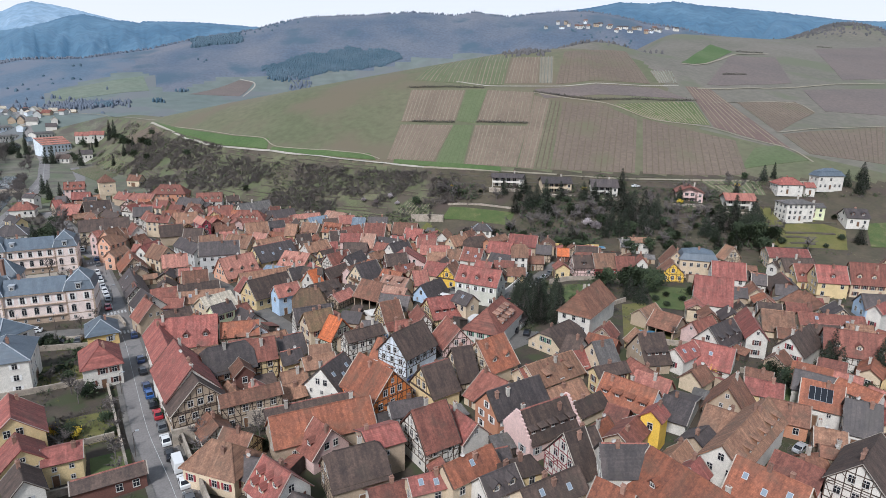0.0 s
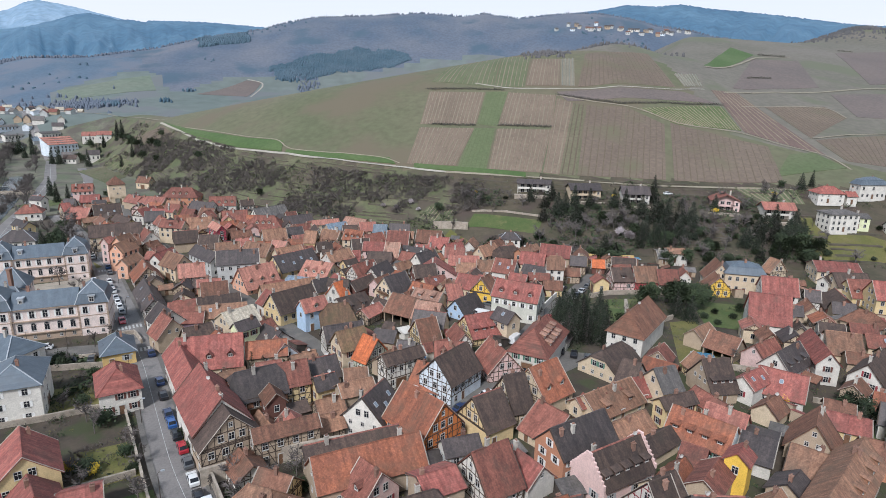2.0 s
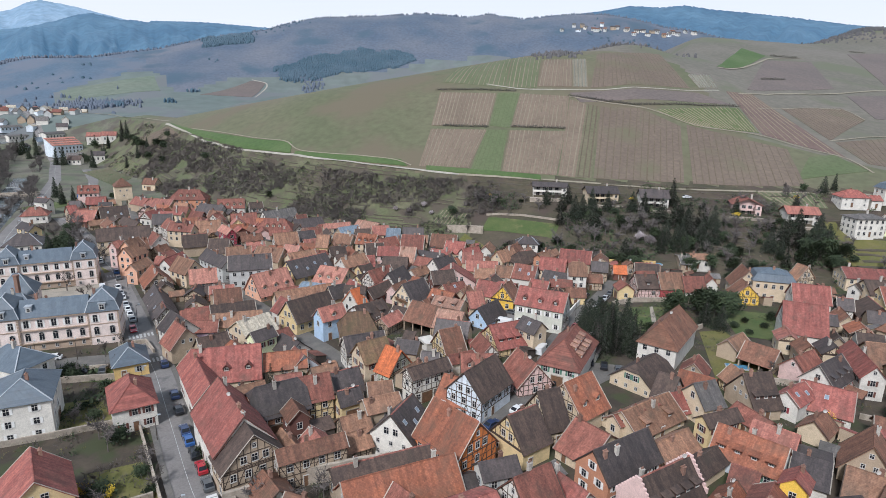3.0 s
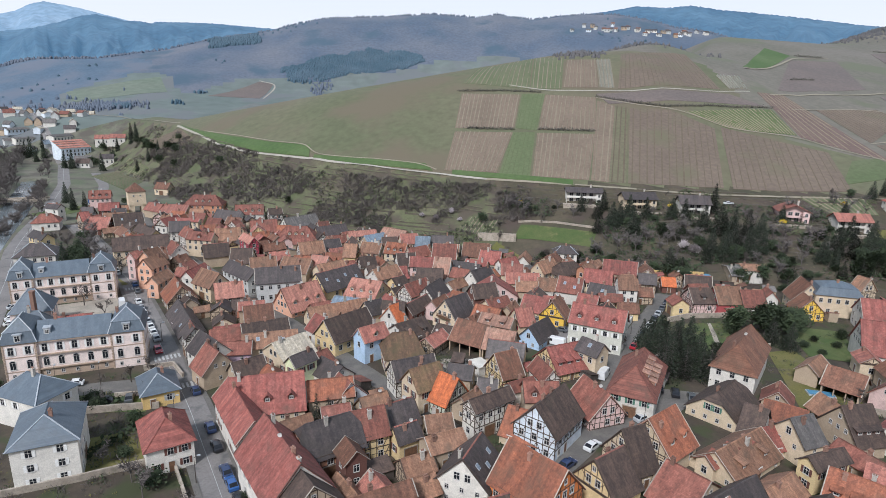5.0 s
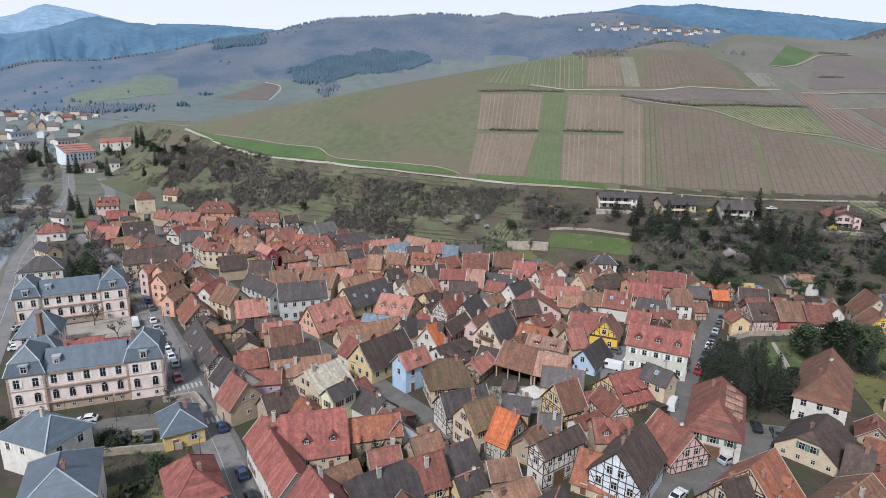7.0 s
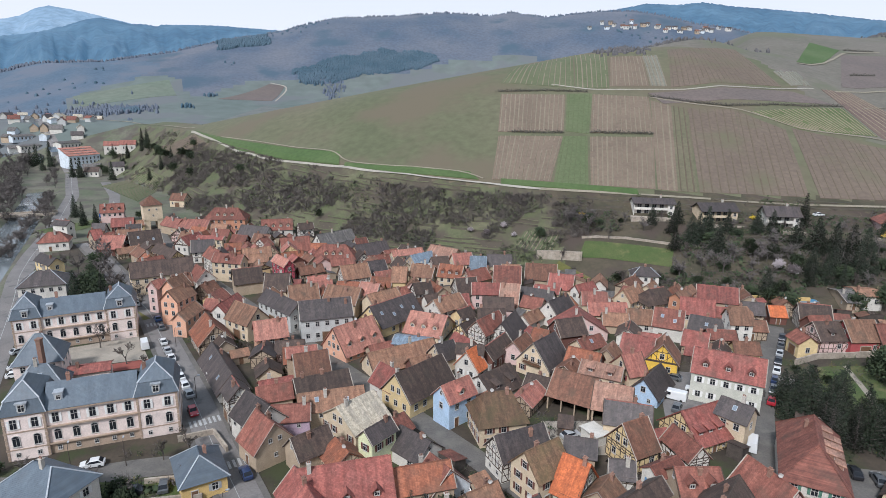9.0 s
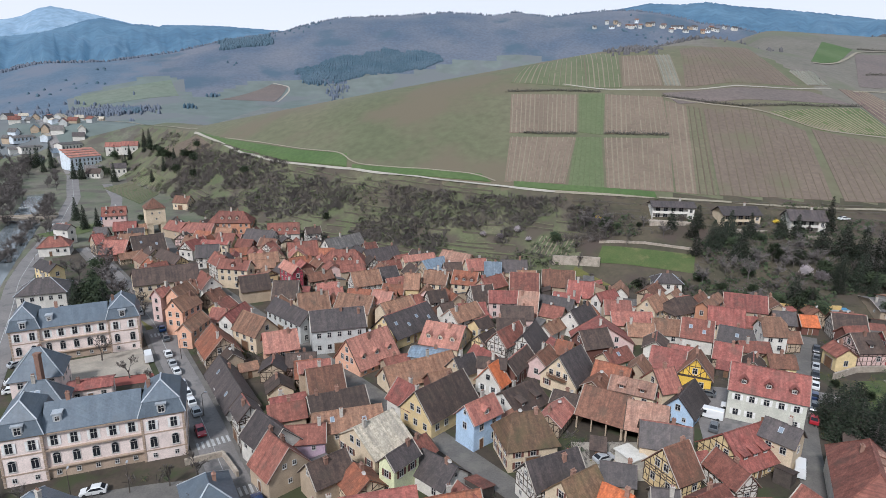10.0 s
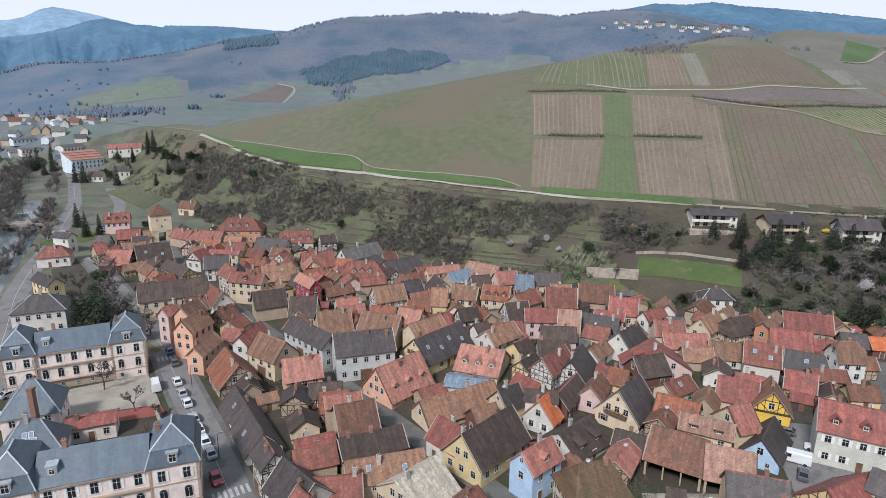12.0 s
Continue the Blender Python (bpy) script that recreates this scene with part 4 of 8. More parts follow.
house(50.3, 112.1, -34, 5.8, 13.4, 2.8, 4.6, "slate", "white", "g")
house(57.6, 107.4, -37, 6.8, 10.9, 1.9, 4.9, "tan", "white", "g")
house(61.6, 113.6, -125, 8.6, 8.6, 2.9, 8.4, "brown", "tan", "g")
house(67.8, 136.5, -33, 9.9, 10.4, 2.2, 6.2, "red", "white", "g", skylights=1)
house(60.1, 135.5, 37, 7.9, 5.3, 4.2, 6.4, "red", "white", "g", skylights=2)
house(52.0, 136.9, 10, 6.3, 10.2, 3.0, 8.7, "dark", "tan", "g", dormers=3)
house(73.3, 145.3, 37, 11.3, 7.3, 4.3, 8.4, "slate", "white", "g", dormers=3)
house(91.1, 140.1, 41, 12.7, 7.1, 4.8, 8.7, "dark", "white", "g", shutters="red")
house(104.6, 138.4, -22, 14.6, 9.3, 4.5, 9.3, "redbrown", "white", "g", timber="dark", dormers=3)
house(80.4, 113.0, -31, 7.4, 9.0, 4.5, 8.3, "orange", "white", "g", panels=True)
house(88.9, 113.7, -58, 8.2, 3.6, 5.9, 7.4, "orange", "white", "g")
house(83.6, 105.2, -26, 5.7, 8.8, 3.5, 8.4, "slate", "white", "g")
house(70.8, 85.2, 44, 12.5, 8.5, 6.7, 11.2, "dark", "white", "g", timber="dark")
house(67.7, 94.4, 11, 4.0, 4.1, 2.3, 3.7, "brown", "tan", "g")
house(71.9, 95.1, -25, 4.0, 3.6, 3.6, 4.7, "brown", "tan", "g")
house(52.8, 81.3, -47, 10.8, 8.4, 5.2, 9.3, "orange", "cream", "g", skylights=3)
house(38.8, 132.6, 20, 5.1, 7.6, 4.6, 8.4, "grey", "cream", "g")
house(38.5, 123.8, 22, 8.3, 3.6, 5.0, 6.5, "dark", "yellow", "g")
house(94.6, 212.3, -14, 5.6, 8.6, 7.0, 10.7, "blue", "cream", "m")
house(83.5, 207.6, 82, 7.0, 8.0, 3.0, 7.0, "brown", "vivid", "g", timber="dark")
house(84.5, 175.8, -20, 10.6, 12.4, 4.3, 11.2, "red", "white", "g")
house(99.8, 198.9, -15, 10.6, 9.0, 4.8, 9.3, "red", "white", "g")
house(109.4, 195.8, -18, 4.3, 5.6, 3.4, 6.2, "slate", "white", "g", timber="dark")
house(129.1, 203.2, -5, 7.5, 9.4, 3.1, 7.8, "redbrown", "yellow", "g", dormers=2)
house(132.1, 193.9, -11, 9.4, 9.3, 5.6, 10.2, "red", "yellow", "g", dormers=1)
house(148.1, 193.1, -12, 18.2, 8.5, 5.1, 11.2, "redbrown", "cream", "g", dormers=4)
house(135.4, 226.1, -12, 14.8, 11.7, 5.0, 7.4, "red", "cream", "g")
house(129.8, 209.3, -0, 11.6, 8.5, 4.6, 8.2, "dark", "cream", "g")
house(124.4, 211.8, 37, 7.6, 3.6, 4.9, 6.5, "dark", "white", "g")
house(117.4, 193.9, -105, 10.5, 9.9, 2.1, 5.9, "dark", "redwood", "g")
house(113.7, 176.4, -60, 4.0, 6.6, 3.2, 6.5, "brown", "tan", "h")
house(110.7, 158.4, -12, 16.6, 5.8, 3.7, 6.1, "redbrown", "cream", "g", skylights=2)
house(133.0, 172.6, -7, 7.5, 7.1, 3.9, 7.4, "slate", "blue", "g")
house(125.9, 159.8, 32, 8.2, 3.6, 7.5, 9.3, "red", "white", "g")
house(83.7, 149.6, -105, 15.4, 5.0, 5.6, 8.4, "red", "white", "g")
house(96.1, 159.6, -16, 8.2, 10.3, 2.3, 6.6, "tan", "cream", "g")
house(64.2, 157.7, -46, 7.8, 8.0, 2.7, 6.0, "brown", "tan", "o")
house(60.6, 164.6, 42, 8.5, 4.7, 3.5, 5.4, "tan", "tan", "o")
house(166.1, 211.4, 45, 10.9, 7.4, 4.9, 9.3, "brown", "cream", "g", timber="dark")
house(112.8, 225.5, -71, 4.3, 8.0, 3.8, 8.2, "tan", "cream", "g", timber="dark")
house(87.4, 216.2, -100, 9.0, 8.6, 4.0, 9.4, "brown", "cream", "g")
house(-100.2, 125.1, 116, 4.6, 10.0, 8.5, 11.6, "blue", "white", "h", shutters="white", spacing=3.4)
house(-113.4, 140.7, -19, 4.0, 9.1, 7.0, 10.2, "blue", "white", "h", shutters="white", spacing=3.4)
house(-93.2, 150.6, -58, 3.2, 7.4, 3.7, 6.5, "blue", "ochre", "h")
house(-81.3, 129.1, -57, 4.5, 8.0, 5.6, 9.0, "red", "white", "h")
house(-68.6, 134.2, -57, 19.4, 6.2, 6.2, 9.6, "red", "white", "g")
house(-66.1, 142.8, 17, 14.5, 11.0, 4.5, 10.2, "red", "cream", "g", dormers=3)
house(-83.9, 159.0, 135, 6.9, 8.0, 4.1, 8.6, "redbrown", "tan", "g")
house(-81.4, 167.1, 11, 7.5, 5.8, 4.5, 6.5, "redbrown", "lilac", "g")
house(-62.6, 157.3, 52, 6.2, 3.6, 6.6, 8.4, "slate", "palegreen", "g")
house(-55.6, 158.4, -41, 7.5, 6.6, 2.9, 5.7, "slate", "white", "g")
house(-53.8, 146.6, 17, 9.5, 6.5, 4.7, 7.4, "orange", "tan", "g")
house(-50.8, 148.1, 127, 5.5, 9.1, 2.4, 6.9, "redbrown", "bluewhite", "g")
house(-50.2, 127.1, 33, 8.9, 8.3, 5.0, 9.6, "slate", "brick", "j", timber="dark")
house(-43.6, 131.2, 27, 6.5, 7.0, 5.4, 9.3, "redbrown", "yellow", "g", timber="dark")
house(-38.2, 137.2, 34, 6.4, 6.8, 3.7, 7.5, "slate", "white", "g")
house(-36.2, 130.5, 34, 4.9, 4.0, 4.3, 6.5, "slate", "yellow", "g")
house(-45.2, 122.3, -59, 4.9, 3.9, 5.6, 7.5, "brown", "redwood", "g")
house(-30.2, 135.5, 15, 5.1, 5.4, 3.7, 5.6, "tan", "tan", "g")
house(-29.0, 127.7, 28, 7.4, 5.2, 4.7, 6.5, "tan", "tan", "g")
house(-24.1, 119.5, -113, 8.6, 9.0, 4.6, 9.3, "slate", "white", "g", skylights=3)
house(-12.5, 136.4, -29, 7.9, 8.7, 2.1, 6.1, "orange", "cream", "g", dormers=1)
house(-20.0, 139.1, 37, 10.4, 3.8, 6.7, 8.4, "dark", "white", "g", timber="dark")
house(-28.1, 146.7, -37, 4.4, 7.8, 3.7, 8.4, "bright", "greygreen", "g", timber="dark")
house(-33.6, 149.3, 36, 7.3, 6.8, 5.6, 9.3, "moss", "cream", "g", shutters="brown")
house(-36.6, 156.3, 27, 10.3, 5.8, 4.5, 7.8, "slate", "white", "g", timber="dark")
house(-39.8, 167.5, 15, 5.2, 8.6, 4.8, 9.3, "moss", "cream", "h", hip=0.5, shutters="brown")
house(-48.3, 172.9, 42, 7.5, 5.1, 6.2, 8.9, "redor", "blue", "g", dormers=1)
house(-56.3, 181.0, 48, 14.1, 9.0, 3.9, 8.8, "dark", "yellow", "g")
house(-15.1, 158.6, 28, 5.7, 7.5, 3.9, 8.4, "brown", "yellow", "g", timber="dark")
house(-5.9, 157.1, -72, 7.7, 4.3, 3.9, 6.3, "redbrown", "white", "g", timber="dark")
house(-12.3, 150.2, 30, 6.2, 3.6, 4.3, 5.6, "redbrown", "white", "g")
house(-8.6, 146.0, 3, 7.3, 6.6, 4.7, 7.4, "redbrown", "tan", "g", dormers=2)
house(-19.5, 150.2, -8, 4.0, 4.4, 3.8, 5.8, "slate", "white", "g", timber="dark")
house(0.3, 166.4, 26, 10.5, 10.3, 2.4, 7.0, "red", "yellow", "g", timber="dark", dormers=4)
house(6.9, 165.6, -47, 5.8, 5.3, 6.0, 8.4, "slate", "cream", "g", skylights=1)
house(-8.4, 135.4, 53, 11.5, 9.0, 5.2, 10.2, "dark", "bluewhite", "g", timber="dark")
house(3.0, 144.9, -69, 9.4, 8.5, 2.7, 7.4, "redbrown", "pink", "g", timber="dark")
house(14.4, 153.1, -116, 10.8, 9.6, 5.3, 10.2, "redbrown", "white", "h", dormers=8, dormer_roof="tanor")
house(43.0, 165.0, -125, 16.0, 9.5, 5.9, 11.2, "brown", "white", "h", hip=0.4)
house(31.4, 147.3, 44, 9.1, 10.9, 2.3, 6.5, "dark", "cream", "j", shutters="green")
house(34.0, 139.2, -38, 4.0, 8.7, 2.6, 6.5, "dark", "white", "g")
house(11.6, 130.5, 40, 8.8, 10.4, 4.0, 9.7, "orange", "cream", "g", timber="dark", dormers=2)
house(4.6, 125.1, 24, 4.6, 9.4, 3.7, 9.7, "dark", "cream", "g", timber="dark")
house(24.0, 128.4, 31, 13.7, 3.6, 3.1, 4.4, "redbrown", "cream", "g", dormers=3)
house(12.2, 181.8, -26, 14.2, 7.8, 7.1, 11.2, "red", "bone", "g", dormers=3)
house(51.6, 211.5, 4, 7.4, 8.0, 3.9, 7.4, "dark", "pink", "g", timber="dark", dormers=1)
house(59.4, 210.7, 4, 8.2, 8.4, 4.2, 8.4, "tan", "red", "g", timber="dark")
house(66.8, 209.6, 0, 7.0, 7.9, 3.8, 7.7, "redbrown", "white", "g", timber="dark")
house(73.7, 212.0, -98, 5.1, 4.3, 4.9, 7.4, "redbrown", "white", "g")
house(-75.4, 207.2, 47, 12.8, 10.2, 2.0, 8.1, "salmon", "salmon", "g", dormers=3)
house(-55.6, 218.2, -19, 10.6, 11.8, 2.2, 6.3, "salmon", "cream", "g", dormers=3)
house(-61.8, 197.8, 33, 18.3, 7.4, 1.9, 5.6, "tan", "cream", "g")
house(-51.1, 197.6, 37, 5.4, 6.0, 3.5, 6.6, "slate", "cream", "g")
house(-44.4, 192.3, 55, 4.0, 6.6, 3.2, 7.2, "bright", "white", "g")
house(-38.2, 200.0, 59, 11.1, 4.7, 3.6, 6.2, "dark", "redwood", "g")
house(-44.5, 194.7, -8, 6.4, 3.6, 5.9, 7.4, "dark", "white", "g")
house(-39.3, 212.7, 51, 10.2, 5.7, 4.5, 7.7, "redbrown", "white", "g", timber="dark")
house(-37.6, 223.4, 1, 7.6, 5.8, 3.2, 5.8, "dark", "white", "g")
house(-33.6, 213.8, 65, 10.6, 7.3, 2.6, 6.9, "slate", "white", "g", timber="dark")
house(-39.2, 185.3, 42, 9.7, 9.4, 1.9, 5.3, "dark", "white", "g", dormers=2)
house(-62.6, 182.3, -44, 7.6, 6.6, 3.9, 7.2, "red", "white", "g")
house(-81.9, 186.6, 23, 7.6, 8.0, 5.0, 8.8, "brown", "tan", "g")
house(-77.6, 178.6, 27, 11.8, 5.9, 4.8, 7.4, "dark", "tan", "g")
house(-87.1, 175.0, 22, 7.0, 4.9, 4.3, 6.5, "redbrown", "tan", "g")
house(-84.9, 190.2, 19, 6.9, 3.6, 7.0, 8.5, "redor", "tan", "g")
house(-74.3, 172.2, 19, 13.2, 6.6, 4.5, 7.0, "tan", "cream", "g", skylights=2)
house(-68.5, 168.6, 48, 9.1, 11.2, 3.2, 7.1, "creamtile", "cream", "g")
house(-59.7, 205.7, -14, 8.9, 6.2, 3.5, 4.5, "bluetin", "white", "g")
house(-26.5, 195.2, 48, 9.1, 9.4, 3.3, 8.9, "slate", "cream", "g", balcony=True)
house(-21.6, 179.1, -31, 9.6, 9.4, 3.2, 7.4, "brown", "tan", "o")
house(-14.6, 174.9, -20, 7.6, 8.9, 3.2, 7.0, "tanor", "tan", "o")
house(-14.9, 184.0, -26, 9.0, 5.4, 5.6, 7.4, "tanor", "cream", "g", dormers=2)
house(-3.8, 183.3, 52, 9.9, 6.7, 2.2, 5.9, "slate", "blue", "g")
house(-7.7, 187.3, 18, 4.8, 7.2, 4.8, 8.4, "redor", "cream", "g")
house(2.9, 195.8, 67, 7.6, 7.3, 4.0, 8.4, "brown", "vivid", "g", timber="dark")
house(-2.0, 199.8, -26, 7.6, 8.3, 4.0, 7.4, "red", "cream", "g")
house(-13.9, 202.9, 34, 8.0, 5.0, 3.7, 5.7, "redbrown", "cream", "g", skylights=1)
house(-25.5, 206.1, -28, 4.0, 6.0, 4.2, 6.5, "orange", "yellow", "g")
house(-17.6, 211.2, 19, 7.9, 6.9, 4.1, 7.4, "dark", "redwood", "g")
house(-13.7, 217.1, -89, 8.0, 15.0, 2.6, 7.4, "red", "pink", "g", dormers=1)
house(-103.6, 188.6, -56, 21.0, 6.8, 2.1, 5.9, "slate", "white", "g", skylights=2)
house(-93.8, 171.3, 125, 5.7, 4.5, 6.8, 9.1, "slate", "white", "g", timber="dark")
house(-87.3, 165.1, -43, 8.9, 7.3, 5.1, 8.8, "slate", "white", "g")
house(-113.8, 207.6, -55, 11.2, 8.7, 3.4, 7.9, "orange", "tan", "g", timber="dark")
house(-124.7, 217.9, 85, 9.6, 4.0, 5.2, 7.2, "tan", "salmon", "g")
house(-115.3, 224.1, 79, 10.2, 3.9, 5.7, 7.7, "red", "white", "g")
house(-107.0, 216.3, -34, 9.7, 7.4, 5.1, 9.0, "tan", "cream", "g")
house(-97.6, 206.8, 24, 8.0, 7.8, 4.9, 8.4, "salmon", "salmon", "g")
house(-99.5, 225.5, -42, 17.1, 6.1, 5.7, 8.5, "slate", "grey", "g")
house(-85.0, 217.1, 19, 14.1, 8.4, 6.9, 10.7, "slate", "grey", "g")
house(-107.4, 248.1, 4, 7.7, 8.5, 3.6, 8.0, "dark", "cream", "g")
house(-96.9, 239.3, 21, 9.0, 10.7, 3.0, 7.4, "tan", "tan", "g")
house(-82.4, 233.3, -14, 10.7, 9.1, 5.3, 9.1, "tan", "tan", "g")
house(-74.7, 235.6, -17, 6.0, 6.2, 6.7, 9.5, "salmon", "cream", "g")
house(-70.7, 231.4, 43, 10.7, 5.4, 6.0, 8.3, "tan", "cream", "g")
house(-67.1, 224.7, 49, 16.6, 10.4, 3.1, 8.1, "slate", "yellow", "g", skylights=4)
house(-129.6, 323.7, 13, 13.4, 7.4, 5.9, 9.8, "redbrown", "white", "g", dormers=4)
house(-116.0, 320.6, 31, 6.5, 4.2, 6.6, 8.9, "dark", "white", "g", timber="dark")
house(-100.7, 309.5, 46, 17.4, 7.4, 4.1, 7.9, "grey", "white", "g")
house(-96.0, 285.8, 4, 8.8, 9.4, 4.1, 8.3, "redbrown", "cream", "h", dormers=3)
house(-110.1, 263.8, -49, 10.1, 3.9, 7.3, 9.3, "salmon", "crimson", "g", timber="dark")
house(-116.0, 302.1, 24, 11.6, 9.2, 2.3, 7.0, "redbrown", "tan", "g")
house(-83.6, 257.9, 28, 9.6, 7.3, 5.1, 8.8, "tan", "white", "g", timber="dark")
house(-77.4, 267.3, 29, 6.9, 6.8, 4.2, 7.4, "slate", "white", "g")
house(-67.4, 256.9, -3, 4.7, 7.3, 4.3, 8.4, "tan", "yellow", "g", timber="dark")
house(-83.1, 295.3, 38, 14.5, 9.7, 2.1, 6.8, "slate", "tan", "g")
house(-67.3, 285.3, 28, 12.5, 3.6, 5.4, 7.0, "salmon", "cream", "g")
house(-52.6, 286.0, -33, 12.5, 9.5, 3.5, 7.7, "tanor", "cream", "g")
house(-61.6, 282.6, 43, 10.4, 9.0, 2.1, 6.1, "bluetin", "tan", "g")
house(-45.9, 274.2, 16, 7.2, 6.8, 5.3, 8.4, "redor", "cream", "g")
house(-49.5, 260.4, -15, 8.3, 7.3, 4.7, 8.0, "orange", "cream", "g", dormers=3)
house(-39.7, 273.0, -2, 5.6, 10.7, 3.0, 7.5, "bluetin", "white", "g")
house(-59.5, 260.0, -16, 8.2, 6.5, 5.0, 8.1, "tan", "cream", "g")
house(-41.2, 256.6, 41, 9.2, 6.0, 4.5, 7.4, "redbrown", "tan", "g")
house(-30.2, 257.1, -5, 9.1, 9.1, 4.0, 8.4, "redbrown", "tan", "g")
house(-45.0, 245.9, 17, 6.8, 8.2, 3.7, 8.0, "dark", "white", "g", timber="dark")
house(-38.4, 240.7, -1, 8.8, 5.7, 5.2, 7.8, "red", "pink", "g")
house(-30.8, 238.7, -12, 5.7, 9.4, 2.5, 8.2, "tanor", "white", "g")
house(-50.9, 228.6, 43, 10.2, 6.5, 4.8, 7.6, "tan", "white", "g")
house(-59.1, 242.5, 26, 5.7, 4.7, 4.8, 7.4, "dark", "white", "g", timber="dark")
house(-55.8, 231.2, 35, 4.0, 3.6, 5.6, 7.4, "dark", "white", "g")
house(-22.1, 240.6, -26, 10.7, 8.4, 2.0, 5.8, "slate", "white", "g")
house(-17.8, 227.4, 46, 9.5, 5.7, 4.6, 7.6, "slate", "white", "g")
house(-12.5, 251.0, -16, 7.8, 8.5, 3.6, 7.4, "red", "cream", "g")
house(-17.3, 266.1, -8, 10.8, 10.5, 2.3, 6.5, "brown", "tan", "g")
house(-18.2, 244.4, -21, 8.1, 4.2, 4.1, 5.6, "red", "cream", "g")
house(-7.2, 241.3, 36, 8.0, 3.7, 5.5, 7.4, "red", "white", "g")
house(-6.5, 230.3, -4, 7.3, 5.9, 5.5, 8.4, "redor", "cream", "g")
house(5.8, 235.3, 44, 8.7, 5.7, 5.2, 8.4, "tan", "cream", "g")
house(-3.2, 227.2, 0, 11.3, 6.2, 3.5, 6.1, "redor", "tan", "g")
house(13.5, 234.3, 24, 5.5, 6.7, 4.9, 8.4, "dark", "cream", "h", timber="dark")
house(33.1, 237.0, -17, 11.5, 7.9, 4.8, 8.4, "red", "tan", "g")
house(21.6, 234.0, -132, 12.1, 3.6, 6.9, 8.4, "tan", "brick", "g")
house(22.8, 226.0, -18, 9.0, 8.1, 4.7, 8.2, "red", "cream", "g")
house(28.5, 212.9, -4, 4.0, 6.7, 7.2, 10.7, "tan", "white", "j")
house(48.3, 230.3, -8, 4.6, 6.1, 2.6, 4.8, "bright", "redwood", "g")
house(11.8, 217.7, -22, 7.7, 8.8, 4.1, 7.8, "redbrown", "white", "g", skylights=2)
house(22.7, 217.7, -29, 8.9, 8.7, 2.1, 5.5, "slate", "salmon", "g", skylights=1)
house(5.5, 223.4, -10, 7.4, 7.1, 2.5, 5.5, "tan", "white", "g")
house(17.2, 258.1, -5, 3.4, 6.2, 5.8, 7.8, "slate", "white", "h")
house(-223.5, 355.2, 23, 10.4, 6.9, 5.7, 9.3, "redbrown", "pink", "g", dormers=3)
house(-202.4, 326.5, 21, 8.9, 6.4, 5.3, 8.4, "red", "redwood", "g")
house(-190.4, 297.4, 4, 9.6, 9.6, 3.1, 7.4, "redor", "redwood", "g")
house(-180.3, 302.8, 36, 12.1, 10.5, 3.3, 8.4, "dark", "redwood", "g", skylights=2)
house(-160.2, 281.1, -41, 17.0, 5.3, 5.0, 7.4, "dark", "yellow", "g", timber="dark")
house(-148.9, 253.5, 29, 19.2, 8.7, 6.5, 10.4, "dark", "cream", "g")
house(-160.8, 259.8, 46, 5.0, 4.5, 5.1, 7.4, "dark", "cream", "g")
house(-140.5, 233.5, 69, 4.7, 3.6, 8.1, 10.0, "redor", "pink", "g")
house(-135.4, 234.5, 77, 7.2, 4.5, 8.2, 10.6, "tan", "salmon", "g")
house(-130.5, 225.4, 75, 8.1, 5.7, 7.7, 10.6, "tan", "salmon", "g")
house(-135.1, 252.7, 132, 9.1, 6.3, 5.1, 8.4, "redbrown", "white", "g")
house(-218.4, 301.7, 24, 4.0, 8.2, 4.2, 7.4, "redbrown", "white", "h")
house(-225.9, 319.6, -14, 7.8, 4.3, 6.7, 8.4, "slate", "white", "g")
house(-192.4, 259.9, -33, 11.2, 4.7, 7.3, 9.3, "slate", "yellow", "g")
house(-180.5, 239.8, 24, 4.0, 10.5, 6.9, 10.2, "slate", "white", "h")
house(-160.9, 345.3, 5, 11.0, 9.8, 5.8, 10.2, "redbrown", "brick", "h", dormers=3)
house(-181.5, 333.0, -30, 11.3, 7.0, 4.3, 7.4, "redor", "tan", "g")
house(-170.1, 330.5, -6, 14.1, 9.3, 4.1, 7.4, "redor", "tan", "g")
house(-208.4, 398.5, -10, 9.2, 6.8, 4.2, 7.4, "brown", "cream", "g")
house(-138.3, 319.5, -15, 13.9, 9.2, 3.0, 7.4, "slate", "white", "g")
house(-160.3, 301.5, 74, 10.9, 6.4, 4.4, 7.4, "red", "white", "g", timber="dark")
house(-149.6, 289.1, 17, 8.2, 7.2, 4.7, 8.4, "slate", "white", "g", timber="dark")
house(-152.1, 303.5, -6, 11.5, 3.6, 5.6, 6.5, "red", "cream", "g")
house(-138.9, 274.5, -46, 9.3, 5.5, 6.0, 9.0, "redbrown", "white", "g", timber="dark")
house(-129.7, 264.8, -11, 11.3, 4.9, 7.4, 9.8, "redbrown", "cream", "g", dormers=1)
house(-125.8, 282.5, 23, 10.5, 6.3, 4.6, 7.4, "tan", "cream", "g")
house(-119.4, 252.7, 28, 9.1, 7.6, 4.4, 8.4, "dark", "tan", "g")
house(-209.3, 319.2, 15, 5.2, 8.7, 3.1, 7.4, "slate", "white", "g")
house(-201.4, 303.2, 50, 4.0, 6.7, 5.0, 8.4, "red", "tan", "g")
house(165.3, 284.9, -3, 4.6, 8.2, 4.6, 7.2, "red", "white", "h")
house(174.6, 283.3, -3, 4.5, 5.5, 3.6, 5.4, "red", "white", "g")
house(158.0, 263.3, 5, 5.4, 8.8, 7.6, 8.8, "grey", "white", "h")
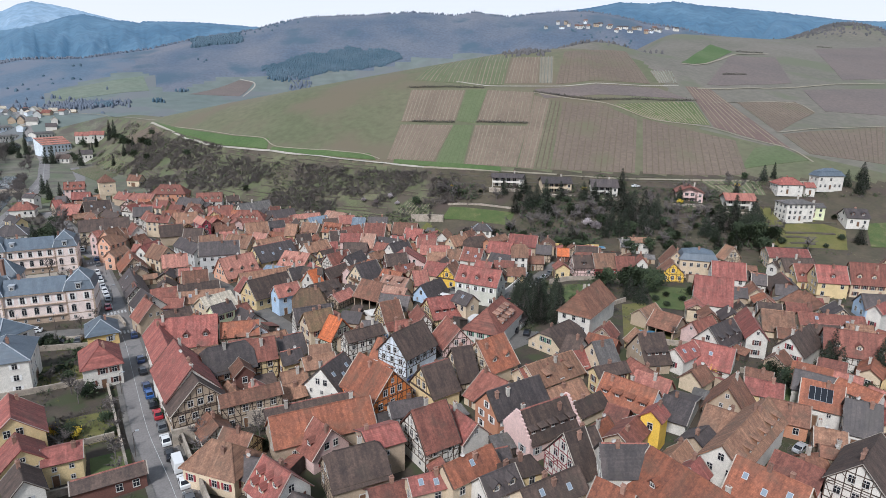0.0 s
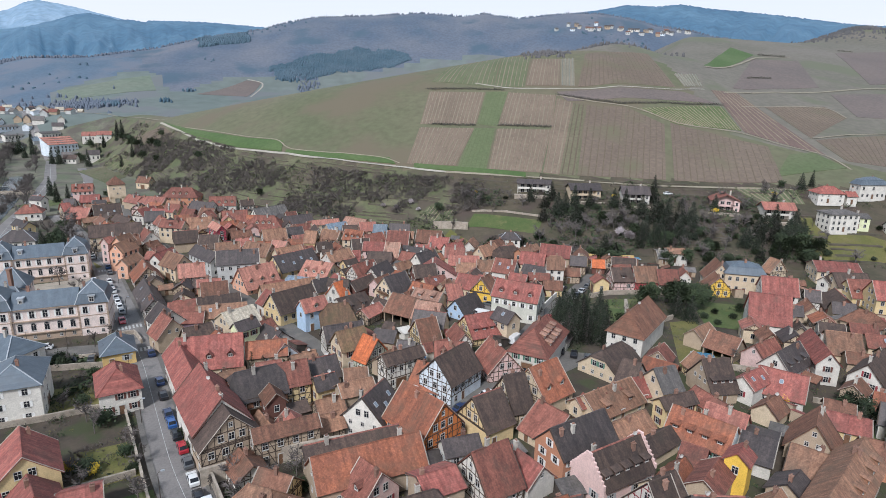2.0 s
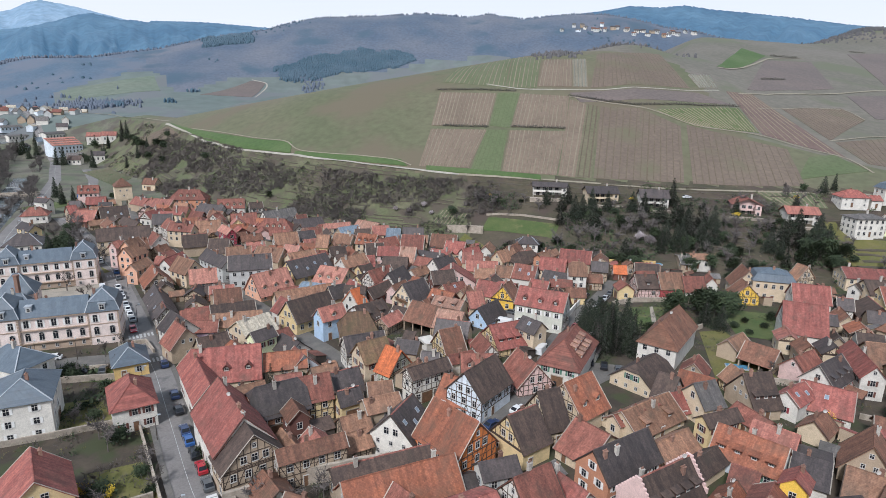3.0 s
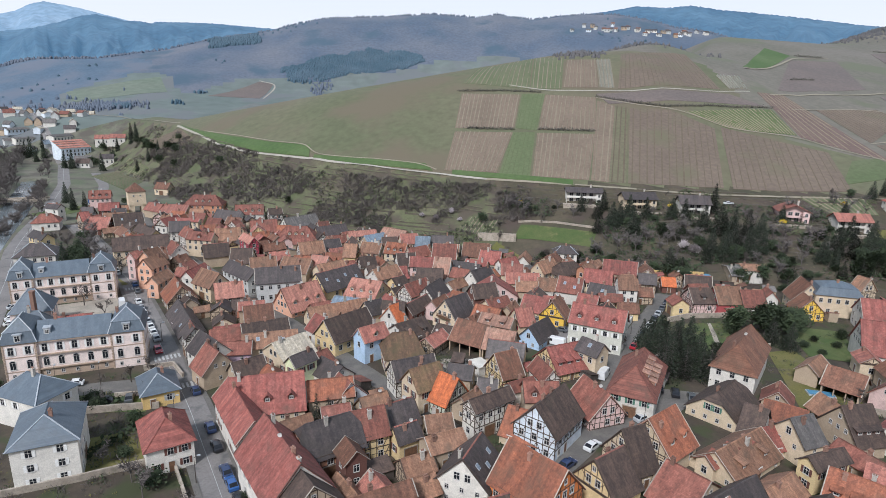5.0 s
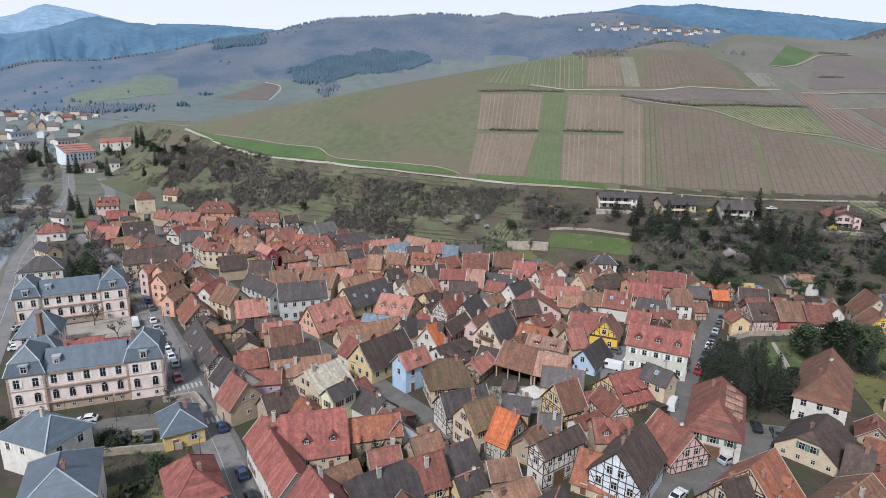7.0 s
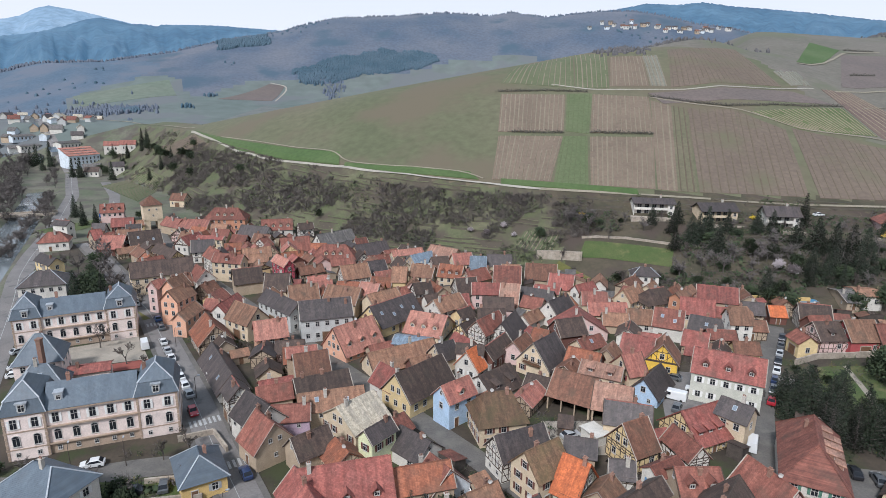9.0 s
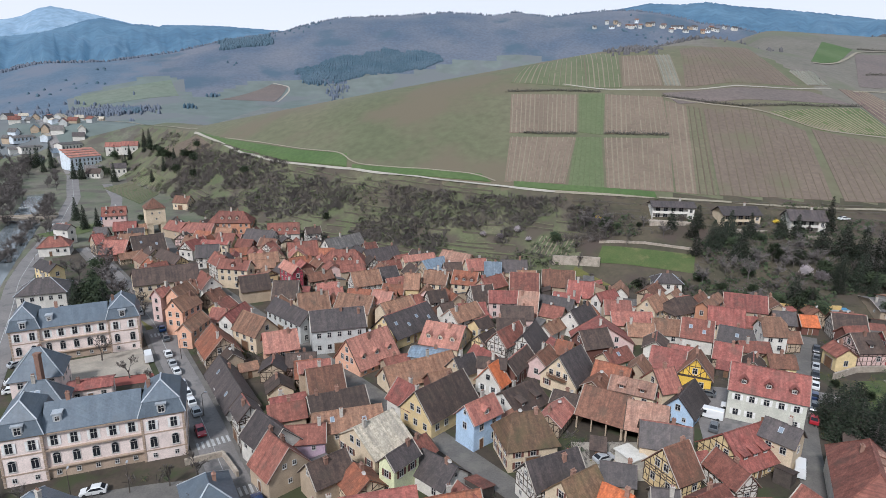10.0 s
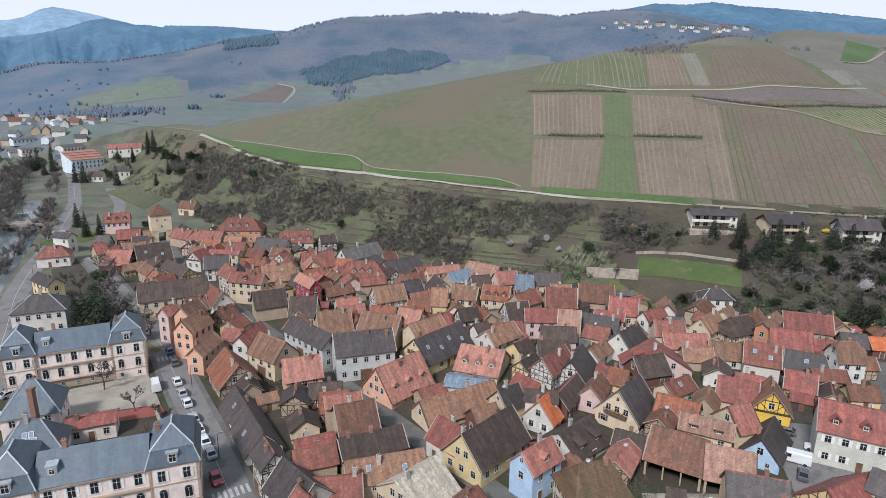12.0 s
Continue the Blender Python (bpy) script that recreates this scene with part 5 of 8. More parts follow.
house(168.0, 264.9, -6, 6.5, 6.4, 4.7, 6.0, "grey", "palegreen", "g")
house(181.7, 258.0, -7, 9.0, 8.6, 3.9, 7.0, "slate", "white", "g", dormers=2)
house(185.2, 287.0, 7, 8.0, 6.2, 6.4, 9.8, "blue", "white", "m")
house(82.5, 243.0, -4, 6.8, 9.1, 3.7, 4.7, "tan", "white", "g")
house(77.0, 243.4, -10, 4.0, 13.8, 2.3, 3.7, "grey", "tan", "g")


# ---- roads, yards and gardens ----
def ribbon(name, pts, width, lift, material, label, category="road", kind="structure", step=4.0, thick=0.0, level=None):
    """A band laid over the ground along a line; with thick it becomes a raised kerb or pavement."""
    line = []
    for (ax, ay), (bx, by) in zip(pts, pts[1:]):
        n = max(1, int(math.hypot(bx - ax, by - ay) / step))
        line += [(ax + (bx - ax) * k / n, ay + (by - ay) * k / n) for k in range(n)]
    line.append(pts[-1])
    for _ in range(3):
        line = [line[0], *(((a[0] + b[0] * 2 + c[0]) / 4, (a[1] + b[1] * 2 + c[1]) / 4) for a, b, c in zip(line, line[1:], line[2:])), line[-1]]
    v, f = [], []
    for i, (x, y) in enumerate(line):
        a, b = line[max(0, i - 1)], line[min(len(line) - 1, i + 1)]
        d = Vector((b[0] - a[0], b[1] - a[1])).normalized()
        n = Vector((-d.y, d.x)) * width / 2
        for k in (-1, -0.33, 0.33, 1):
            px, py = x + n.x * k, y + n.y * k
            v.append((px, py, (ground_at(px, py) if level is None else level) + lift))
        if i:
            for k in range(3):
                q = (i - 1) * 4 + k
                f.append((q, q + 1, q + 5, q + 4))
    if thick:
        k = len(v)
        v += [(x, y, z - thick) for x, y, z in v]
        for i in range(len(line) - 1):
            for e in (0, 3):
                a, b = i * 4 + e, (i + 1) * 4 + e
                f.append((a, b, k + b, k + a))
    return tagged(new(name, mesh_from(v, f, [material])), label, category, kind=kind)


def patch(name, quad, material, label, lift=0.05, category="ground", kind="structure", n=6, skirt=0.0):
    """A four-cornered piece of ground laid over the land."""
    a, b, c, d = (Vector(p) for p in quad)
    v, f = [], []
    for j in range(n + 1):
        for i in range(n + 1):
            p = a.lerp(b, i / n).lerp(d.lerp(c, i / n), j / n)
            v.append((p.x, p.y, ground_at(p.x, p.y) + lift))
    for j in range(n):
        for i in range(n):
            q = j * (n + 1) + i
            f.append((q, q + 1, q + n + 2, q + n + 1))
    me = mesh_from(v, f, [material])
    if skirt:
        rim = [*range(n), *(n + j * (n + 1) for j in range(n)), *(n * (n + 1) + i for i in range(n, 0, -1)), *(j * (n + 1) for j in range(n, 0, -1))]
        k = len(v)
        low = [(v[i][0], v[i][1], v[i][2] - skirt) for i in rim]
        m = len(rim)
        up = me.polygons[0].normal.z < 0
        side = [(rim[i], k + i, k + (i + 1) % m, rim[(i + 1) % m]) for i in range(m)]
        me = mesh_from(v + low, f + ([q[::-1] for q in side] if up else side), [material])
    if me.polygons[0].normal.z < 0:
        me.flip_normals()
    return tagged(new(name, me), label, category, kind=kind)


STREET = [(120, -160), (-5, 30), (-28, 62), (-47, 90), (-59, 106), (-79, 138), (-87, 151), (-94, 160), (-104, 176), (-130, 213), (-142, 231), (-156, 247), (-168, 261), (-198, 296), (-212, 312)]
MAIN = [(-198, 347), (-192, 338), (-177, 314), (-159, 289), (-133, 259), (-126, 251), (-95, 217), (-57, 174), (-34, 147), (-14, 122)]
RIVER_ROAD = [(50, -160), (-60, 20), (-100, 85), (-121, 120), (-146, 162), (-172, 207), (-190, 237), (-208, 265), (-222, 292), (-238, 327), (-259, 368), (-289, 425), (-313, 462), (-350, 520), (-430, 610), (-560, 760)]
EAST = [(46, 226), (38, 211), (28, 195), (20, 181), (11, 163), (9, 148), (-2, 133), (-14, 120)]
SCHOOL_LANE = [(-92, 157), (-105, 155), (-128, 147), (-141, 148)]
ribbon("road_1", STREET, 6.4, 0.05, ASPHALT, "grey asphalt street between the houses")
ribbon("road_2", MAIN, 5.0, 0.05, PAVING, "grey paved main street of the old town")
ribbon("road_3", RIVER_ROAD, 7.5, 0.06, ASPHALT, "grey asphalt road beside the river")
ribbon("road_4", EAST, 5.5, 0.055, PAVING, "grey paved lane between the houses")
ribbon("road_5", SCHOOL_LANE, 6.0, 0.045, PAVING, "grey paved lane in front of the school")
ribbon("road_6", [(-225, 345), (-238, 380), (-262, 425), (-300, 480)], 6, 0.05, ASPHALT, "narrow asphalt road up the valley")


def offset(pts, d):
    out = []
    for i, (x, y) in enumerate(pts):
        a, b = pts[max(0, i - 1)], pts[min(len(pts) - 1, i + 1)]
        v = Vector((b[0] - a[0], b[1] - a[1])).normalized()
        out.append((x - v.y * d, y + v.x * d))
    return out


for side in (-3.75, 3.75):
    ribbon("pavement", offset(STREET, side), 1.1, 0.16, PAVING, "raised grey pavement along the street", "pavement", thick=0.14)
tagged(ribbon("road_line", offset(STREET, 0.4), 0.10, 0.066, LINE, "thin white centre line on the street"), category="road marking")
tagged(ribbon("road_line", RIVER_ROAD, 0.14, 0.076, LINE, "white centre line on the river road"), category="road marking")


def zebra(x, y, turn, n=7):
    s = Solid()
    for k in range(n):
        s.box(k * 0.95 - n * 0.47, -1.3, 0, k * 0.95 - n * 0.47 + 0.5, 1.3, 0.004)
    ob = tagged(new("zebra_crossing", s.mesh(LINE)), "white painted zebra crossing on the street", "road marking", kind="structure")
    ob.matrix_basis = pose(x, y, ground_at(x, y) + 0.072, 0, 0, turn)


zebra(-100.5, 170.5, 33)
zebra(-90, 156, 33)
zebra(-136.5, 222, 33)
zebra(-252, 355, 25)
zebra(-243, 339, 25)

patch("school_yard", [(-152, 204), (-137, 213), (-127, 199), (-147, 192)], GRAVEL, "sandy grey school yard with bare trees", 0.06)
patch("yard_strip", [(-141, 193), (-127, 199), (-124, 195), (-139, 189)], surface("red sports ground", (0.22, 0.06, 0.045), (0.27, 0.08, 0.06), 0.3, 3, 0.9, 0.1), "red tarmac strip in the school yard", 0.07)
patch("car_park", [(-4, 172), (14, 180), (18, 193), (2, 196)], ASPHALT, "grey asphalt car park between the houses", 0.06)
patch("courtyard", [(-32, 160), (-18, 160), (-16, 172), (-30, 172)], GRAVEL, "grey courtyard with parked car", 0.06)
patch("square", [(2, 128), (14, 140), (32, 156), (8, 160)], PAVING, "paved square among the houses", 0.06)
for step, (q, mat, text) in enumerate((
    ([(-101, 133), (-90, 138), (-84, 126), (-95, 121)], LAWN_MOSS, "mossy garden lawn behind a wall"),
    ([(-112, 150), (-97, 151), (-93, 144), (-108, 143)], LAWN, "grassy front garden beside the lane"),
    ([(-80, 110), (-72, 114), (-64, 104), (-72, 99)], LAWN_MOSS, "rough garden grass with shrubs"),
    ([(-66, 97), (-60, 100), (-55, 92), (-61, 89)], LAWN, "small bright lawn behind a low wall"),
    ([(33, 178), (43, 199), (50, 200), (44, 178)], LAWN, "walled garden lawn beside the conifers"),
    ([(46, 178), (51, 200), (58, 200), (53, 180)], LAWN, "walled garden lawn with a straight path"),
    ([(50, 150), (58, 180), (66, 182), (66, 150)], LAWN_MOSS, "green garden beside the great barn"),
    ([(68, 178), (72, 200), (88, 196), (80, 174)], LAWN, "garden with hedges and vegetable beds"),
    ([(72, 118), (82, 126), (92, 122), (84, 112)], LAWN, "small green yard between houses"),
    ([(-1, 281), (3, 289), (34, 278), (30, 268)], LAWN, "bright green terrace above the town"),
    ([(136, 241), (150, 274), (176, 253), (168, 238)], LAWN_MOSS, "green meadow below the white houses"),
    ([(179, 240), (188, 258), (200, 259), (190, 240)], LAWN, "green meadow on the hillside"),
    ([(-20, 270), (-8, 282), (6, 262), (-2, 255)], LAWN_MOSS, "allotment gardens below the terrace"),
    ([(-64, 118), (-56, 124), (-48, 114), (-56, 108)], LAWN_MOSS, "overgrown yard beside the town wall"),
    ([(-175, 225), (-160, 243), (-140, 226), (-152, 212)], LAWN_MOSS, "park ground under dark trees"),
    ([(-250, 330), (-232, 365), (-222, 360), (-232, 326)], LAWN, "grass verge beside the river road"),
    ([(148, 274), (151, 259), (148, 240), (138, 243)], LAWN_MOSS, "green vine terraces below the white houses"),
)):
    patch("lawn", q, mat, text, 0.055 + 0.007 * step, "lawn", n=10)
patch("garden_path", [(44, 178), (50, 200), (51.4, 200), (45.4, 178)], GRAVEL, "pale straight garden path", 0.075, "path")


# ---- vineyard plots, tracks and hedges ----
FIELD = {
    "brown": surface("bare vineyard soil", (0.136, 0.103, 0.074), (0.163, 0.123, 0.089), 0.05, 0.6, 0.95, 0.3, 1.0),
    "red": surface("reddish vineyard soil", (0.117, 0.088, 0.066), (0.136, 0.103, 0.077), 0.03, 0.5, 0.95, 0.3, 1.0, 0, (0.111, 0.101, 0.060), (0.52, 0.7), 0.04),
    "green": surface("grass between vines", (0.086, 0.107, 0.047), (0.104, 0.120, 0.058), 0.05, 0.6, 0.95, 0.3, 1.0),
    "greenrow": surface("grassy vineyard plot", (0.089, 0.103, 0.050), (0.106, 0.114, 0.061), 0.05, 0.6, 0.95, 0.3, 1.0),
    "redrow": surface("red-brown vineyard plot", (0.117, 0.078, 0.066), (0.134, 0.093, 0.074), 0.05, 0.6, 0.95, 0.3, 1.0),
    "mixed": surface("brown and green vineyard plot", (0.106, 0.100, 0.058), (0.124, 0.108, 0.068), 0.05, 0.6, 0.95, 0.3, 1.0),
    "pale": surface("pale staked plot", (0.154, 0.139, 0.102), (0.187, 0.164, 0.125), 0.05, 0.6, 0.95, 0.3, 1.0),
    "grass": surface("green hill meadow", (0.051, 0.089, 0.024), (0.071, 0.105, 0.035), 0.03, 0.5, 0.95, 0.3, 1.0),
    "meadow": surface("dull green hill meadow", (0.077, 0.099, 0.042), (0.098, 0.110, 0.056), 0.03, 0.5, 0.95, 0.3, 1.0),
    "greenlow": surface("green vine plot", (0.070, 0.094, 0.032), (0.090, 0.109, 0.043), 0.05, 0.6, 0.95, 0.3, 1.0),
    "plum": surface("mauve-brown ploughed field", (0.109, 0.089, 0.080), (0.128, 0.101, 0.089), 0.03, 0.5, 0.95, 0.3, 1.0),
}
VINES = surface("bare vines and stakes", (0.097, 0.075, 0.049), (0.119, 0.092, 0.061), 0.4, 3, 0.95, 0.2)
VINES_GREEN = surface("grassy vine strips", (0.077, 0.096, 0.041), (0.093, 0.107, 0.050), 0.4, 3, 0.95, 0.2)
VINES_PALE = surface("pale vine stakes", (0.221, 0.221, 0.185), (0.257, 0.255, 0.212), 0.4, 3, 0.95, 0.2)
VINES_STRAW = surface("straw-coloured vine strips", (0.187, 0.155, 0.108), (0.219, 0.182, 0.127), 0.4, 3, 0.95, 0.2)


def field(kind, quad, gap=2.2):
    """A vineyard plot; its rows run from the lower to the upper edge."""
    patch("vineyard_plot", quad, FIELD[kind], {"brown": "bare brown vineyard plot on the slope", "red": "reddish brown vineyard plot on the slope", "green": "green grass strip between vineyard plots", "greenrow": "grassy green vineyard plot with rows", "redrow": "red-brown vineyard plot with rows", "mixed": "brown vineyard plot with grass between the rows", "pale": "pale vineyard plot with white stakes", "grass": "green meadow on the hill", "meadow": "dull green meadow on the hill", "greenlow": "green vineyard plot at the foot of the slope", "plum": "mauve-brown ploughed plot on the hill"}[kind], 0.16, "vineyard", n=16, skirt=0.9)
    if kind in ("grass", "plum", "meadow"):
        return
    a, b, c, d = (Vector(p) for p in quad)
    n = max(3, int(((b - a).length + (c - d).length) / 2 / gap))
    r = random.Random(n)
    s = Solid()
    m = 9
    for i in range(n):
        u = (i + 0.5) / n
        p, q = d.lerp(c, u), a.lerp(b, u)
        w = r.uniform(0.2, 0.42)
        h = {"green": 0.06, "pale": 0.8, "red": 0.16}.get(kind, 0.3)
        side = Vector((q.y - p.y, p.x - q.x)).normalized() * w
        ring = []
        for k in range(m + 1):
            t = p.lerp(q, k / m)
            z = ground_at(t.x, t.y) + 0.14
            ring.append([(t.x - side.x, t.y - side.y, z), (t.x, t.y, z + h * r.uniform(0.7, 1.15)), (t.x + side.x, t.y + side.y, z)])
        for k in range(m):
            if r.random() < 0.04:
                continue
            A, B = ring[k], ring[k + 1]
            s.add([*A, *B], [(0, 3, 4, 1), (1, 4, 5, 2)])
    mat = {"green": VINES_GREEN, "greenlow": VINES_STRAW, "greenrow": VINES_STRAW, "pale": VINES_PALE, "redrow": VINES_STRAW, "brown": VINES_STRAW}.get(kind, VINES)
    tagged(new("vine_rows", s.mesh(mat)), "long rows of leafless vines up the slope", "vines", kind="stuff")


field("brown", [(-23, 415), (13, 409), (6, 369), (-27, 372)])
field("green", [(14, 410), (28, 409), (18, 365), (7, 369)])
field("brown", [(28, 408), (58, 403), (50, 364), (19, 366)])
field("brown", [(-27, 368), (5, 364), (-6, 326), (-32, 330)])
field("green", [(5, 364), (17, 363), (10, 321), (-5, 324)])
field("brown", [(18, 362), (49, 360), (38, 317), (11, 321)])
field("brown", [(58, 399), (67, 392), (47, 315), (39, 317)], 3.0)
field("mixed", [(67, 392), (74, 389), (55, 314), (47, 315)])
field("red", [(75, 389), (98, 385), (77, 312), (56, 314)], 3.2)
field("red", [(98, 384), (115, 364), (99, 308), (77, 312)], 3.2)
field("red", [(119, 366), (142, 353), (128, 303), (103, 307)], 3.2)
field("red", [(142, 352), (164, 340), (154, 301), (128, 303)], 3.2)
field("red", [(91, 480), (142, 494), (140, 422), (74, 415)], 2.8)
field("pale", [(70, 464), (80, 465), (72, 416), (63, 417)])
field("greenrow", [(31, 490), (49, 471), (39, 416), (20, 417)], 3.0)
field("brown", [(50, 465), (70, 464), (62, 417), (40, 418)])
field("greenrow", [(-12, 462), (30, 489), (19, 417), (-22, 432)], 3.4)
field("plum", [(59, 408), (143, 415), (160, 400), (64, 395)])
field("greenlow", [(105, 383), (161, 396), (158, 360), (123, 365)])
field("redrow", [(166, 427), (185, 431), (191, 332), (159, 358)], 3.4)
field("pale", [(148, 450), (168, 460), (162, 431), (147, 425)])
field("plum", [(253, 557), (301, 571), (264, 471), (187, 442)])
field("red", [(194, 408), (239, 419), (240, 396), (196, 356)], 2.8)
field("red", [(197, 353), (270, 372), (230, 311), (198, 325)], 3.2)
field("meadow", [(171, 331), (186, 335), (193, 316), (153, 307)])
field("grass", [(256, 609), (265, 580), (216, 515), (189, 501)])
field("plum", [(262, 452), (337, 472), (287, 397), (249, 400)])
field("plum", [(381, 650), (480, 685), (364, 512), (317, 494)])
field("greenlow", [(-286, 505), (-248, 462), (-240, 410), (-293, 463)], 2.8)
field("red", [(-280, 520), (-233, 482), (-212, 455), (-232, 462)], 2.6)
field("greenrow", [(128, 299), (157, 296), (155, 283), (135, 286)], 2.4)
field("greenrow", [(-19, 302), (-6, 295), (-11, 287), (-24, 296)], 1.8)
for quad, text in (
    ([(-234, 489), (-204, 455), (-209, 456), (-236, 488)], "bright green grass band above the track"),
    ([(-204, 455), (-171, 421), (-178, 419), (-209, 456)], "bright green grass band above the track"),
    ([(-171, 421), (-138, 395), (-145, 390), (-178, 419)], "bright green grass band above the track"),
    ([(-138, 395), (-110, 376), (-108, 363), (-145, 390)], "bright green grass band above the track"),
    ([(-105, 363), (-76, 350), (-77, 345), (-105, 360)], "green verge between two tracks"),
    ([(-76, 350), (-42, 338), (-38, 331), (-77, 345)], "green verge between two tracks"),
    ([(-28, 330), (30, 317), (30, 313), (-28, 326)], "green verge along the track"),
):
    patch("grass_band", quad, FIELD["grass"], text, 0.32, "grass", n=12, skirt=1.4)
TRACK = surface("pale gravel track", (0.26, 0.24, 0.20), (0.33, 0.305, 0.255), 0.1, 1.5, 0.95, 0.1)
TRACK_DULL = surface("dull farm track", (0.20, 0.175, 0.125), (0.24, 0.21, 0.155), 0.1, 1.5, 0.95, 0.1)
ribbon("track_1", [(-238, 489), (-208, 454), (-180, 420), (-155, 396), (-129, 377), (-106, 360), (-92, 352), (-63, 338), (-39, 329), (-32, 326), (-11, 321)], 1.0, 0.3, TRACK, "pale gravel track along the vineyard", "track")
ribbon("track_2", [(-11, 321), (24, 314), (53, 310), (98, 302), (129, 298), (200, 290)], 1.3, 0.3, TRACK_DULL, "dull farm track below the vineyard", "track")
ribbon("track_3", [(-203, 454), (-171, 423), (-138, 396), (-112, 378), (-106, 364), (-78, 351), (-43, 338), (-36, 331)], 0.7, 0.4, TRACK_DULL, "narrow farm track", "track")
ribbon("track_4", [(7, 424), (27, 414), (80, 411), (138, 417), (161, 426)], 1.2, 0.25, TRACK, "pale track across the hill", "track")
ribbon("track_5", [(58, 403), (74, 396), (97, 387), (107, 382), (123, 365), (158, 357), (174, 342), (192, 332), (194, 314)], 1.2, 0.25, TRACK_DULL, "farm track between vineyard plots", "track")
ribbon("track_8", [(174, 426), (207, 442), (256, 456), (301, 477), (349, 491)], 2.0, 0.3, TRACK_DULL, "farm track over the hill beside the vineyard", "track")
ribbon("track_9", [(175, 400), (206, 412), (241, 417), (240, 396)], 1.0, 0.3, TRACK_DULL, "farm track round a brown plot", "track")
ribbon("track_10", [(195, 355), (225, 364), (271, 373)], 1.0, 0.3, TRACK_DULL, "farm track above a brown plot", "track")
ribbon("track_11", [(187, 495), (214, 511), (261, 567), (302, 586)], 2.0, 0.4, TRACK_DULL, "farm track below the green meadow", "track")
ribbon("track_6", [(-297, 896), (-300, 933), (-300, 967), (-305, 983), (-317, 985), (-330, 988)], 2.4, 0.6, TRACK, "pale track over the far fields", "track")


ribbon("track_7", [(-384, 628), (-349, 618), (-298, 574), (-246, 514)], 1.6, 0.4, TRACK_DULL, "narrow farm track over the hazy valley fields", "track")
patch("valley_field", [(-373, 888), (-331, 984), (-307, 984), (-303, 899)], FIELD["plum"], "mauve ploughed field in the valley", 0.4, "field", n=12, skirt=2.0)
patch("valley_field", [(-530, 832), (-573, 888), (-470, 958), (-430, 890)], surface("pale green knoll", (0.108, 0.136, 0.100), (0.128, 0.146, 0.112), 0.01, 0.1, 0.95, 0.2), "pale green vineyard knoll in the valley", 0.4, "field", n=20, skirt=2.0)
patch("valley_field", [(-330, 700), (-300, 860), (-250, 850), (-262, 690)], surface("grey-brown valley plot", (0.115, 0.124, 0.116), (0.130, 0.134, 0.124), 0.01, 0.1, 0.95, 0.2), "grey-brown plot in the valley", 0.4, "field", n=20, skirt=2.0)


# ---- trees, shrubs and scrub ----
BARK = surface("grey-brown bark", (0.07, 0.058, 0.05), (0.115, 0.10, 0.088), 2, 8, 0.95, 0.3)
TWIG = surface("bare twigs", (0.072, 0.060, 0.052), (0.110, 0.092, 0.080), 0.5, 3, 0.95, 0, spread=0.2)
NEEDLE = surface("dark conifer needles", (0.013, 0.021, 0.011), (0.026, 0.036, 0.018), 0.6, 3, 0.95, 0, spread=0.2)
LEAF = surface("dark evergreen leaves", (0.018, 0.030, 0.012), (0.038, 0.052, 0.021), 0.6, 3, 0.9, 0, spread=0.25)
BLOSSOM = surface("pale blossom", (0.30, 0.26, 0.26), (0.38, 0.33, 0.33), 1, 4, 0.9, 0)
FORSYTHIA = surface("yellow blossom", (0.55, 0.38, 0.03), (0.62, 0.45, 0.05), 1, 4, 0.9, 0)


def limb(s, a, b, ra, rb, mat=0, n=4):
    a, b = Vector(a), Vector(b)
    d = (b - a).normalized()
    u = d.orthogonal().normalized()
    w = d.cross(u)
    ring = [u * math.cos(2 * math.pi * k / n) + w * math.sin(2 * math.pi * k / n) for k in range(n)]
    s.add([*(a + q * ra for q in ring), *(b + q * rb for q in ring)], [(k, (k + 1) % n, n + (k + 1) % n, n + k) for k in range(n)], mat)


def bare_tree(seed, tall=9.0):
    """A leafless tree: trunk and limbs in one mesh, fine twigs in another."""
    r = random.Random(seed)
    t, w = Solid(), Solid()

    def grow(p, d, length, rad, depth):
        q = p + d * length
        limb(t if depth < 3 else w, p, q, rad, rad * 0.62, n=5 if depth < 2 else 3)
        if depth >= 5:
            return
        for _ in range(3 if depth < 4 else 4):
            nd = (d + Vector((r.uniform(-1, 1), r.uniform(-1, 1), r.uniform(-0.25, 0.75))) * (0.62 + 0.09 * depth)).normalized()
            at = p.lerp(q, r.uniform(0.55, 1.0))
            grow(at, nd, length * r.uniform(0.55, 0.82), max(0.045, rad * 0.55), depth + 1)

    grow(Vector((0, 0, -0.3)), Vector((r.uniform(-0.08, 0.08), r.uniform(-0.08, 0.08), 1)).normalized(), tall * 0.3, tall * 0.022, 0)
    return t.mesh(BARK), w.mesh(TWIG)


def leaf_clump(s, c, size, r, n, mat=0, fine=1.0):
    for _ in range(n):
        p = c + Vector((r.gauss(0, 1), r.gauss(0, 1), r.gauss(0, 0.8))) * size * 0.42
        a = Vector((r.uniform(-1, 1), r.uniform(-1, 1), r.uniform(-0.6, 0.6))).normalized() * size * fine * r.uniform(0.16, 0.34)
        b = a.orthogonal().normalized() * a.length * r.uniform(0.5, 1.0)
        s.add([p - a, p + b * 0.9, p + a, p - b], [(0, 1, 2, 3)], mat)


